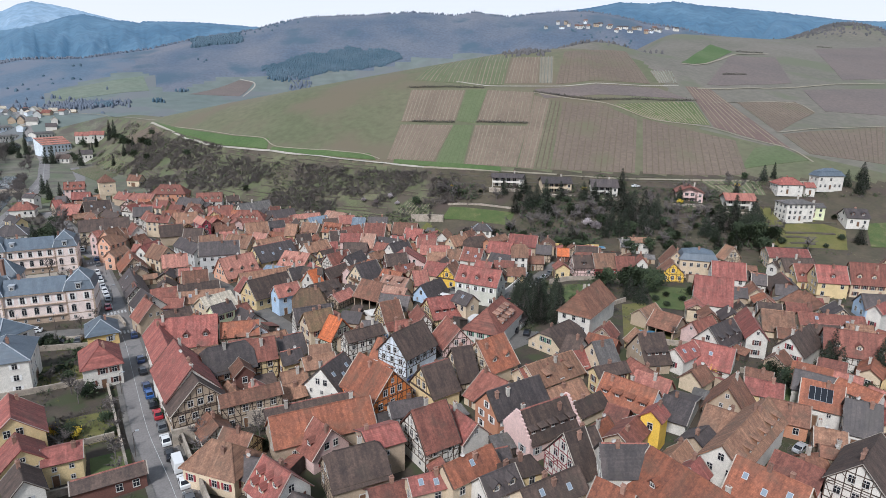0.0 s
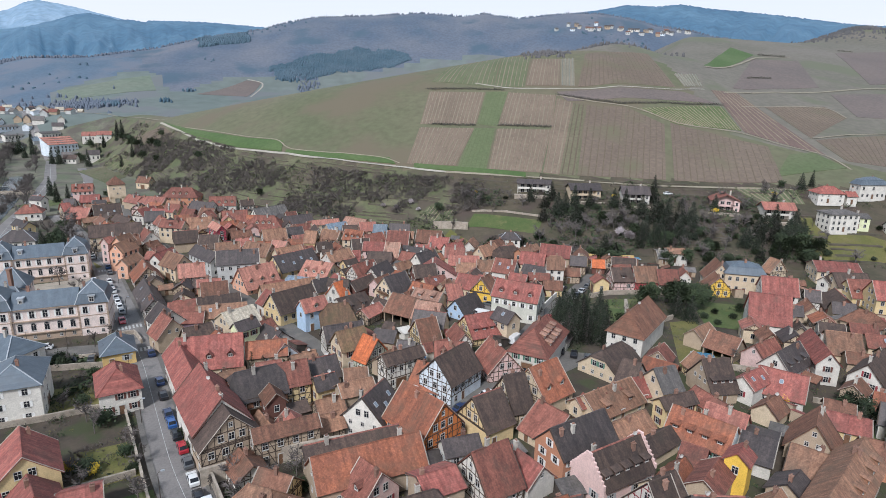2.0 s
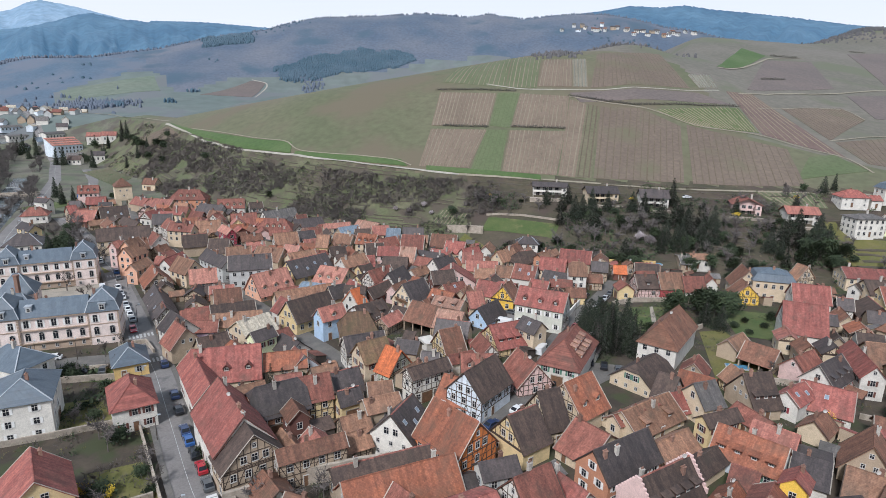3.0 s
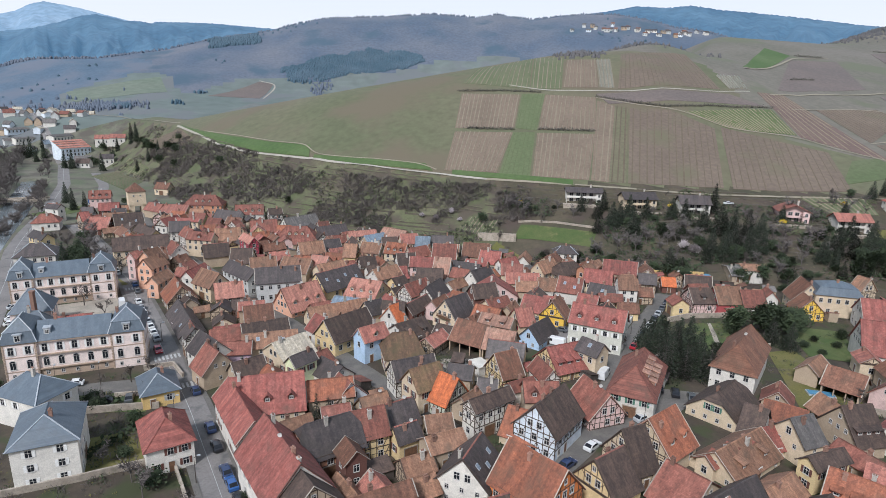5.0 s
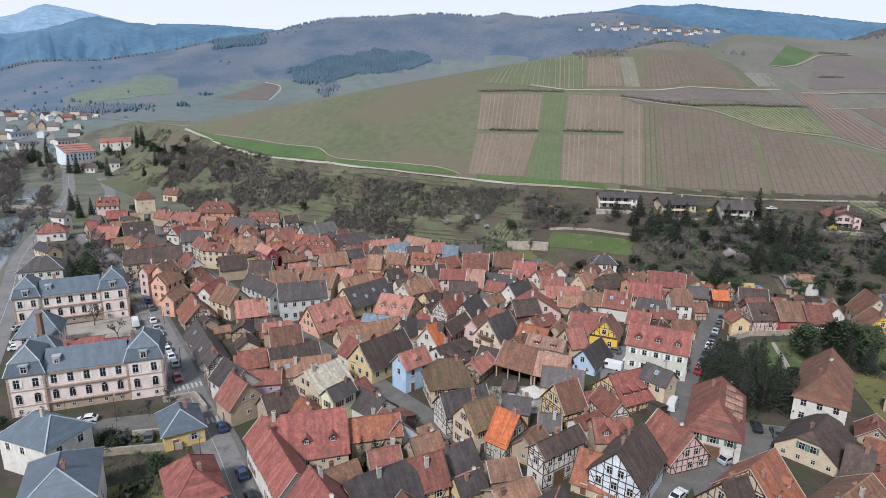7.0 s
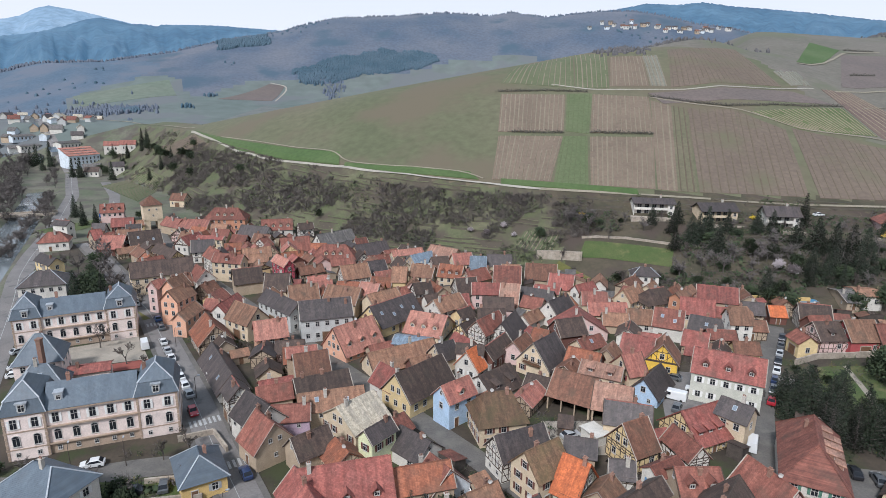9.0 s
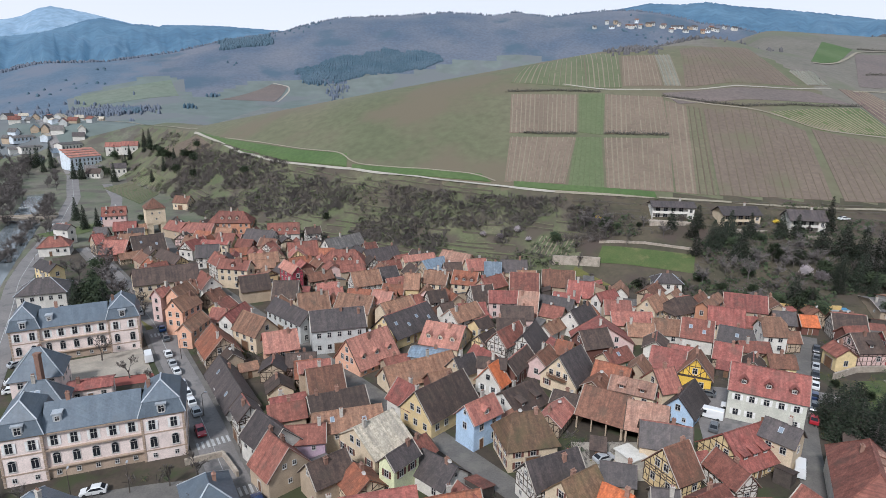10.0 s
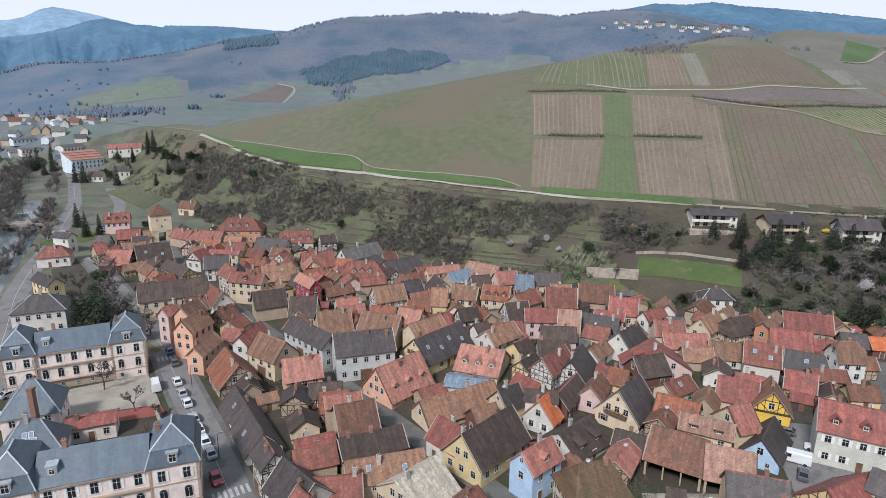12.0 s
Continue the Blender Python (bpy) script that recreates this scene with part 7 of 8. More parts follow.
def far_woods():
    """Wooded hills far off: low rounded crowns close together, dark conifers in patches with ragged edges."""
    r = random.Random(21)
    dark, pale = Solid(), Solid()

    def crown(s, x, y, h, w, n=5):
        z, a = ground_at(x, y) - 0.6, r.uniform(0, 6)
        low = [(x + w * math.cos(2 * math.pi * k / n + a), y + w * math.sin(2 * math.pi * k / n + a), z) for k in range(n)]
        mid = [(x + w * 0.72 * math.cos(2 * math.pi * k / n + a + 0.4), y + w * 0.72 * math.sin(2 * math.pi * k / n + a + 0.4), z + h * r.uniform(0.5, 0.75)) for k in range(n)]
        s.add([*low, *mid, (x, y, z + h)], [(k, (k + 1) % n, n + (k + 1) % n, n + k) for k in range(n)] + [(n + k, n + (k + 1) % n, 2 * n) for k in range(n)])

    def at(az, d):
        return -30 + d * math.sin(radians(az)), 40 + d * math.cos(radians(az))

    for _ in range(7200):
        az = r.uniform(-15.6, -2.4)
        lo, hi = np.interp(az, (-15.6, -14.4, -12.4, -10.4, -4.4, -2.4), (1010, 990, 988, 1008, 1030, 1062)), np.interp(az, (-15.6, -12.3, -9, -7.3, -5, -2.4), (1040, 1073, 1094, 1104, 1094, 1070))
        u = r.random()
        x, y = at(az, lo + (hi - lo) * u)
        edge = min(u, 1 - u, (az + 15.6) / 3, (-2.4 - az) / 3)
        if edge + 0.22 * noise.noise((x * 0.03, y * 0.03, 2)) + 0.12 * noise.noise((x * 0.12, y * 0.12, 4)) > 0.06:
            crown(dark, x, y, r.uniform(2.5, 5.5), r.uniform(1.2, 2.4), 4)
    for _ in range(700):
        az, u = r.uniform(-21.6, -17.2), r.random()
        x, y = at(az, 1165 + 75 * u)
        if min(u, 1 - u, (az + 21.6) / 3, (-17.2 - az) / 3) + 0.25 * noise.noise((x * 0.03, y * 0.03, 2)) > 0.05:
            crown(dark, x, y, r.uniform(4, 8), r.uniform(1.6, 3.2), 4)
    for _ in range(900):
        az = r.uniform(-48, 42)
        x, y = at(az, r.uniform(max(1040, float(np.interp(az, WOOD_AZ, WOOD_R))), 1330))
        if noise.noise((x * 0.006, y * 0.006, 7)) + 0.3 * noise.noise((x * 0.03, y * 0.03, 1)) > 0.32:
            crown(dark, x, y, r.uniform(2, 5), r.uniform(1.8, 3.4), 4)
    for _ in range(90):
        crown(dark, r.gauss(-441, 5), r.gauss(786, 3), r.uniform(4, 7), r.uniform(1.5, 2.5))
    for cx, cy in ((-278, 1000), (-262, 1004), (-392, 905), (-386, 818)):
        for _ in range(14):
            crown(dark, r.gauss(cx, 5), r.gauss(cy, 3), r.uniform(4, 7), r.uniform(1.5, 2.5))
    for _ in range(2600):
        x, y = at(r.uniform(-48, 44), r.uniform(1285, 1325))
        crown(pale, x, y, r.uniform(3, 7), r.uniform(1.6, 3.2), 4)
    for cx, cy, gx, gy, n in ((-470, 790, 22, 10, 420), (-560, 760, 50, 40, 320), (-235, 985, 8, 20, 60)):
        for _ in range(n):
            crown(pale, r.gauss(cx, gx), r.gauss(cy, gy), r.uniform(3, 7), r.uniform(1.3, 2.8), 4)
    brown = Solid()
    for cx, cy, gx, gy, n in ((505, 800, 42, 22, 900), (120, 538, 22, 10, 260), (62, 480, 8, 5, 90)):
        for _ in range(n):
            crown(brown, r.gauss(cx, gx), r.gauss(cy, gy), r.uniform(1.8, 4.2), r.uniform(0.9, 2.0), 4)
    tagged(new("hilltop_copse", brown.mesh(surface("leafless hilltop trees", (0.078, 0.078, 0.080), (0.112, 0.104, 0.104), 0.05, 0.4, 1, 0), smooth_faces=True)), "grey-brown leafless copse on the hilltop", "woods", kind="stuff")
    # both far tree colours have the blue of distant air mixed in
    tagged(new("far_conifers", dark.mesh(surface("far conifers in haze blue", (0.048, 0.088, 0.118), (0.070, 0.108, 0.140), 0.03, 0.25, 1, 0), smooth_faces=True)), "conifer woods on the far hills, coloured blue for haze", "woods", kind="stuff")
    tagged(new("far_bare_woods", pale.mesh(surface("far bare trees in haze blue", (0.088, 0.112, 0.150), (0.112, 0.126, 0.154), 0.008, 0.2, 1, 0), smooth_faces=True)), "leafless woods on the far hills, coloured blue for haze", "woods", kind="stuff")


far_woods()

# ---- river, bridge and weir ----
WATER = bpy.data.materials.new("river water")
_n, _l, _p = links(WATER)
_p.inputs["Base Color"].default_value, _p.inputs["Roughness"].default_value = (0.12, 0.135, 0.14, 1), 0.12
_b = _n.new("ShaderNodeBump")
_b.inputs["Strength"].default_value = 0.7
_l.new(noise_node(_n, _l, 0.8, 5, _n.new("ShaderNodeNewGeometry").outputs["Position"]), _b.inputs["Height"])
_l.new(_b.outputs[0], _p.inputs["Normal"])
ribbon("water", RIVER[:9], 15, 0.0, WATER, "grey river with rippled surface", "river", level=-1.5)
s = Solid()
s.box(-16, -3.5, -0.2, 16, 3.5, 0.5)
for k in (-1, 1):
    s.box(-16, k * 3.5 - 0.2, 0.5, 16, k * 3.5 + 0.2, 1.4)
    s.box(k * 8 - 0.7, -3, -4, k * 8 + 0.7, 3, -0.2)
bridge = tagged(new("bridge", s.mesh(STONE)), "low stone bridge over the river", "bridge", kind="structure")
bridge.matrix_basis = pose(-278, 364, 0.3, 0, 0, 22)
s = Solid()
for k in range(14):
    s.box(-9 + k * 1.3, -0.6 + 0.3 * math.sin(k), -0.4, -8 + k * 1.3, 0.6 + 0.3 * math.sin(k * 2), 0.1 + 0.12 * (k % 3))
weir = tagged(new("weir", s.mesh(LINE)), "white water over a low weir", "weir", kind="structure")
weir.matrix_basis = pose(-299, 402, -1.45, 0, 0, 28)


# ---- the school: two long wings with corner pavilions ----
def school_wing(x, y, turn, L, depth, end_a, end_b, eave):
    """A long wing on a sandstone base; x, y is the left foot of its front, which faces its own -y."""
    ob = tagged(new("school_wing"), "long rose-plastered school wing with blue-grey slate roof", "school", "school buildings")
    ob.matrix_basis = pose(x, y, ground_at(x, y), 0, 0, turn)
    base = 2.2
    s = Solid()
    s.box(0, 0, -1, L, depth, base)
    part("plinth", s.mesh(WALL["sandstone"]), ob, None, "brown sandstone basement wall")
    s = Solid()
    s.box(end_a, 0.03, base, L - end_b, depth - 0.03, eave)
    part("wall", s.mesh(WALL["school"]), ob)
    s = Solid()
    for z in (base, base + (eave - base) / 2, eave - 0.25):
        s.box(-0.12, -0.5, z - 0.1, L + 0.12, depth + 0.15, z + 0.12)
    part("cornice", s.mesh(WALL["sandstone"]), ob, None, "sandstone string courses")
    ridge = eave + 3.4
    s = Solid()
    mid = depth / 2
    roof_plane(s, (end_a - 0.2, mid, ridge), (L - end_b + 0.2, mid, ridge), (L - end_b + 0.2, -0.5, eave), (end_a - 0.2, -0.5, eave), 0.18, 3, 10)
    roof_plane(s, (end_a - 0.2, mid, ridge), (L - end_b + 0.2, mid, ridge), (L - end_b + 0.2, depth + 0.5, eave), (end_a - 0.2, depth + 0.5, eave), 0.18, 5, 10)
    part("roof", s.mesh(ROOF["blue"]), ob)
    fh = (eave - base) / 2
    for x0, x1, rows in ((0, end_a, 2), (end_a, L - end_b, 2), (L - end_b, L, 2)):
        n = max(2, round((x1 - x0) / 3.0))
        for k in range(n):
            u = x0 + (x1 - x0) * (k + 0.5) / n
            out = -0.45 if x0 == 0 or x1 == L else 0.03
            part("arched_window", WINDOW_ARCH, ob, pose(u, out, base + fh * 0.42, 0, 0, 180))
            w = part("window", WINDOW_TALL, ob, pose(u, out, base + fh * 1.48, 0, 0, 180))
            for q in (-1, 1):
                part("shutter", SHUTTERS["white"], w, pose(q * 0.83, 0.01, -0.1) @ Matrix.Diagonal((0.8, 1, 1.4, 1)))
            part("cellar_window", WINDOW_SMALL, ob, pose(u, -0.02 if out > 0 else -0.42, 1.1, 0, 0, 180))
    for x0, x1 in ((0, end_a), (L - end_b, L)):
        s = Solid()
        s.box(x0, -0.42, -1, x1, depth + 0.3, base)
        s.box(x0 + 0.02, -0.4, base, x1 - 0.02, depth + 0.28, eave)
        p = part("pavilion", s.mesh(WALL["school"]), ob)
        s = Solid()
        for cx in (x0 - 0.02, x1 - 0.4):
            for k in range(12):
                s.box(cx, -0.5, -0.5 + k * 0.8, cx + 0.42, -0.38, -0.5 + k * 0.8 + 0.7)
        tagged(part("quoin_strip", s.mesh(WALL["sandstone"]), p), kind="stuff")
        slopes = []
        a, b, c, d = x0 - 0.4, x1 + 0.4, -0.8, depth + 0.7
        kz, i = eave + 2.6, 1.0
        for q in ([(a, c, eave), (b, c, eave), (b - i, c + i, kz), (a + i, c + i, kz)], [(b, c, eave), (b, d, eave), (b - i, d - i, kz), (b - i, c + i, kz)], [(b, d, eave), (a, d, eave), (a + i, d - i, kz), (b - i, d - i, kz)], [(a, d, eave), (a, c, eave), (a + i, c + i, kz), (a + i, d - i, kz)]):
            slopes.append(q)
        mx = (a + b) / 2
        t0, t1, top = c + (b - a) / 2, d - (b - a) / 2, kz + 2.7
        a2, b2, c2, d2 = a + i - 0.15, b - i + 0.15, c + i - 0.15, d - i + 0.15
        slopes.append([(a2, c2, kz), (b2, c2, kz), (mx, t0, top)])
        slopes.append([(a2, d2, kz), (b2, d2, kz), (mx, t1, top)])
        slopes.append([(a2, c2, kz), (a2, d2, kz), (mx, t1, top), (mx, t0, top)])
        slopes.append([(b2, c2, kz), (b2, d2, kz), (mx, t1, top), (mx, t0, top)])
        for q in slopes:
            s = Solid()
            s.slab(q, 0.13)
            part("roof_slope", s.mesh(ROOF["blue"]), p)
        s = Solid()
        for e in ((a2, c2), (b2, c2)):
            s.beam((mx, t0, top), (*e, kz), 0.2, 0.08, (0, -0.5, 0.85))
        s.beam((mx, t0, top), (mx, t1, top), 0.25, 0.1, (0, 0, 1))
        for q in ((a, c, a + i, c + i), (b, c, b - i, c + i)):
            s.beam((q[2], q[3], kz), (q[0], q[1], eave), 0.16, 0.08, (0, -0.7, 0.5))
        tagged(part("zinc_ridges", s.mesh(ZINC), p, None, "pale zinc ridge strips"), kind="stuff")
        s = Solid()
        s.box(-0.75, 0, 0, 0.75, 1.4, 1.7)
        s.box(-0.95, -0.15, 1.7, 0.95, 1.5, 1.95)
        part("dormer", s.mesh(ZINC), p, pose(mx, c + 0.25, eave + 0.35), "white framed mansard dormer")
        part("window", WINDOW, p, pose(mx, c + 0.24, eave + 1.2, 0, 0, 180))
    s = Solid()
    s.box(-0.7, 0, 0, 0.7, 1.6, 1.5)
    s.box(-0.85, -0.1, 1.5, 0.85, 1.7, 1.7)
    part("dormer", s.mesh(ZINC), ob, pose(end_a + 2.2, 1.2, eave + 0.9), "white framed roof dormer")
    part("window", WINDOW_SMALL, ob, pose(end_a + 2.2, 1.19, eave + 1.6, 0, 0, 180))
    for u in (0.35, 0.8):
        part("chimney", CHIMNEYS[0], ob, pose(L * u, depth * 0.5, ridge))
    SPOTS.append((x + L / 2 * math.cos(radians(turn)), y + L / 2 * math.sin(radians(turn)), turn, L, depth))
    return ob


school_wing(-131.3, 155.6, 22.5, 29.5, 9.5, 6.8, 7.4, 9.3)
school_wing(-162.5, 200.6, 26.5, 28.5, 9.5, 6.4, 7.2, 9.3)
house(-146, 187.5, 24, 1.5, 9.5, 6.6, 11.5, "blue", "school", "h", skylights=0)
house(-139, 177, 24, 3.0, 8.0, 4.6, 9.0, "blue", "school", "h", skylights=4)
house(-134.5, 187, 24, 8.5, 5.0, 3.4, 4.2, "red", "school", "g")
s = Solid()
s.box(-0.5, -0.5, 0, 0.5, 0.5, 8.0)
s.box(-0.62, -0.62, 7.7, 0.62, 0.62, 8.1)
tall = tagged(new("tall_chimney", s.mesh(BRICK)), "tall square brick chimney on the school annexe", "chimney")
tall.matrix_basis = pose(-141.5, 181.5, 5.0)

# ---- the town gate tower ----
s = Solid()
s.box(-4.2, -4, -1, -1.6, 4, 5)
s.box(1.6, -4, -1, 4.2, 4, 5)
s.box(-4.2, -4, 4.2, 4.2, 4, 12.2)
gate_tower = tagged(new("gate_tower"), "tall cream town gate tower with brown pyramid roof", "tower")
gate_tower.matrix_basis = pose(-197, 343, 0, 0, 0, 35)
part("wall", s.mesh(WALL["cream"]), gate_tower)
s = Solid()
for a, b in (((-1, -1), (1, -1)), ((1, -1), (1, 1)), ((1, 1), (-1, 1)), ((-1, 1), (-1, -1))):
    s.slab([(a[0] * 4.7, a[1] * 4.5, 12.0), (b[0] * 4.7, b[1] * 4.5, 12.0), (0, 0, 16.4)], 0.16)
part("roof", s.mesh(ROOF["brown"]), gate_tower)
for u, z in ((-1.6, 9.8), (1.6, 9.8), (0, 7.0)):
    part("window", WINDOW_SMALL, gate_tower, pose(u, -4.02, z, 0, 0, 180))
SPOTS.append((-197, 343, 35, 8, 8))


# ---- stone walls ----
def stone_wall(pts, h, thick=0.45, label="rubble stone garden wall", mat=None):
    s = Solid()
    r = random.Random(len(pts) * 7 + int(h * 10))
    for (ax, ay), (bx, by) in zip(pts, pts[1:]):
        n = max(1, int(math.hypot(bx - ax, by - ay) / 2.5))
        d = Vector((bx - ax, by - ay)).normalized()
        o = Vector((-d.y, d.x)) * thick / 2
        tops = [h + r.uniform(-0.08, 0.08) for _ in range(n + 1)]
        for k in range(n):
            x0, y0, x1, y1 = ax + (bx - ax) * k / n, ay + (by - ay) * k / n, ax + (bx - ax) * (k + 1) / n, ay + (by - ay) * (k + 1) / n
            z0, z1 = ground_at(x0, y0), ground_at(x1, y1)
            v = [(x0 - o.x, y0 - o.y, z0 - 0.5), (x0 + o.x, y0 + o.y, z0 - 0.5), (x1 + o.x, y1 + o.y, z1 - 0.5), (x1 - o.x, y1 - o.y, z1 - 0.5), (x0 - o.x, y0 - o.y, z0 + tops[k]), (x0 + o.x, y0 + o.y, z0 + tops[k]), (x1 + o.x, y1 + o.y, z1 + tops[k + 1]), (x1 - o.x, y1 - o.y, z1 + tops[k + 1])]
            s.add(v, [(0, 1, 5, 4), (1, 2, 6, 5), (2, 3, 7, 6), (3, 0, 4, 7), (4, 5, 6, 7)])
    return tagged(new("stone_wall", s.mesh(mat or STONE)), label, "wall", kind="structure")


stone_wall([(-55.5, 109.5), (-46, 95), (-38, 83), (-30, 71)], 2.6)
stone_wall([(-52, 101), (-40, 108), (-28, 112), (-20, 114)], 3.4, 0.7, "tall rubble stone town wall")
stone_wall([(-91, 146), (-105, 143), (-113, 141)], 1.5)
stone_wall([(-84, 126), (-93, 121), (-104, 116)], 1.3)
stone_wall([(-65, 104), (-75, 98), (-84, 94)], 1.3)
stone_wall([(-78, 125), (-70, 113), (-62, 101), (-54, 89)], 1.1)
stone_wall([(-53, 93), (-62, 88), (-68, 85)], 1.4)
stone_wall([(-92, 160), (-97, 166), (-103, 163)], 1.2)
stone_wall([(38, 200), (46, 204), (62, 206), (76, 204)], 1.6)
stone_wall([(42, 178), (53, 178), (60, 183)], 1.4)
stone_wall([(-16, 287), (-2, 280), (0, 279)], 3.4, 0.6, "high weathered stone retaining wall")
stone_wall([(36, 252), (50, 246), (66, 243)], 2.2, 0.5, "ochre garden wall below the trees", WALL["ochre"])
stone_wall([(2, 291), (18, 287), (34, 281)], 0.8)
stone_wall([(60, 150), (72, 146), (78, 142)], 1.6)
stone_wall([(95, 175), (110, 172), (124, 166)], 1.8)
stone_wall([(-128, 198), (-114, 178), (-108, 170)], 1.2)
stone_wall([(20.5, 187), (25, 196), (31, 207)], 1.8, 0.4, "pale rendered lane wall", WALL["white"])
stone_wall([(-176, 226), (-160, 246), (-150, 240)], 1.5)
stone_wall([(-103, 150), (-94, 152)], 1.0)
stone_wall([(74, 134), (86, 128), (98, 120)], 1.2)

# ---- cars ----
PAINT = {}
for nm, col in (("white", (0.62, 0.62, 0.61)), ("silver", (0.36, 0.37, 0.38)), ("black", (0.015, 0.015, 0.018)), ("grey", (0.09, 0.095, 0.10)), ("dark blue", (0.02, 0.035, 0.09)), ("blue", (0.03, 0.09, 0.26)), ("red", (0.34, 0.02, 0.03))):
    PAINT[nm] = bpy.data.materials.new(nm + " car paint")
    _n, _l, _p = links(PAINT[nm])
    _p.inputs["Base Color"].default_value, _p.inputs["Roughness"].default_value = (*col, 1), 0.3
    _p.inputs["Coat Weight"].default_value = 0.5
RUBBER = surface("tyre rubber", (0.02, 0.02, 0.02), (0.03, 0.03, 0.03), 4, 9, 0.9, 0)
LAMP = surface("headlight glass", (0.6, 0.6, 0.58), (0.7, 0.7, 0.68), 4, 9, 0.2, 0)
TAIL = surface("tail light", (0.25, 0.01, 0.01), (0.3, 0.02, 0.02), 4, 9, 0.3, 0)
LORRY = {}


def car_meshes(paint, van):
    key = (paint, van)
    if key in LORRY:
        return LORRY[key]
    prof = [(-2.1, 0.32), (2.05, 0.32), (2.1, 0.62), (1.95, 0.82), (1.0, 0.98), (0.25, 1.45), (-1.2, 1.5), (-1.85, 1.02), (-2.12, 0.9)] if not van else [(-2.6, 0.35), (2.5, 0.35), (2.55, 0.8), (2.3, 1.05), (1.55, 2.2), (-2.55, 2.3), (-2.62, 1.0)]
    half = 0.86 if not van else 1.0
    s = Solid()
    n = len(prof)
    rings = []
    for y, k in ((-half, 0.93), (-half * 0.9, 1.0), (half * 0.9, 1.0), (half, 0.93)):
        rings.append([(x * (0.97 if abs(y) == half else 1), y * (0.86 if z > 1.2 else 1.0), 0.32 + (z - 0.32) * k) for x, z in prof])
    for a in range(4):
        s.v += rings[a]
    for a in range(3):
        for i in range(n):
            s.f.append((a * n + i, a * n + (i + 1) % n, (a + 1) * n + (i + 1) % n, (a + 1) * n + i))
            s.i.append(0)
    s.f += [tuple(range(n - 1, -1, -1)), tuple(range(3 * n, 4 * n))]
    s.i += [0, 0]
    body = s.mesh(PAINT[paint], smooth_faces=False)
    g = Solid()
    if van:
        g.slab([(2.28, -0.85, 1.15), (2.28, 0.85, 1.15), (1.62, 0.78, 2.12), (1.62, -0.78, 2.12)], -0.03)
        for k in (-1, 1):
            g.box(0.7, k * 0.98 - 0.03, 1.25, 1.6, k * 0.98 + 0.03, 1.9)
    else:
        g.slab([(0.98, -0.7, 1.0), (0.98, 0.7, 1.0), (0.3, 0.63, 1.43), (0.3, -0.63, 1.43)], -0.03)
        g.slab([(-1.86, -0.68, 1.05), (-1.86, 0.68, 1.05), (-1.27, 0.62, 1.48), (-1.27, -0.62, 1.48)], -0.03)
        for k in (-1, 1):
            g.add([(0.85, k * 0.86, 1.0), (-1.7, k * 0.86, 1.02), (-1.15, k * 0.77, 1.42), (0.25, k * 0.77, 1.4)], [(0, 1, 2, 3), (3, 2, 1, 0)])
    w = Solid()
    m = 10
    ring = [(0.31 * math.cos(2 * math.pi * k / m), 0.31 * math.sin(2 * math.pi * k / m)) for k in range(m)]
    w.add([(x, -0.1, z) for x, z in ring] + [(x, 0.1, z) for x, z in ring], [tuple(range(m)), tuple(range(2 * m - 1, m - 1, -1)), *((k, m + k, m + (k + 1) % m, (k + 1) % m) for k in range(m))])
    li, ta = Solid(), Solid()
    e = 2.03 if not van else 2.48
    li.box(e - 0.15, -0.22, 0.6, e + 0.02, 0.22, 0.78)
    ta.box(-e - 0.06, -0.14, 0.68, -e + 0.1, 0.14, 0.9)
    LORRY[key] = body, g.mesh(GLASS), w.mesh(RUBBER), li.mesh(LAMP), ta.mesh(TAIL)
    return LORRY[key]


def car(x, y, turn, paint="silver", van=False):
    body, glass, wheel, lamp, tail = car_meshes(paint, van)
    ob = tagged(new("van" if van else "car"), f"{paint} parked {'delivery van' if van else 'car'} on the asphalt", "van" if van else "car", "parked cars")
    ob.matrix_basis = pose(x, y, ground_at(x, y) + 0.06, 0, 0, turn)
    part("body", body, ob)
    part("glazing", glass, ob)
    e = 1.3 if not van else 1.65
    for kx in (-1, 1):
        for ky in (-1, 1):
            part("wheel", wheel, ob, pose(kx * e, ky * (0.8 if not van else 0.93), 0.31))
    for ky in (-1, 1):
        part("headlight", lamp, ob, pose(0, ky * 0.6, 0))
        part("tail_light", tail, ob, pose(0, ky * 0.66, 0))


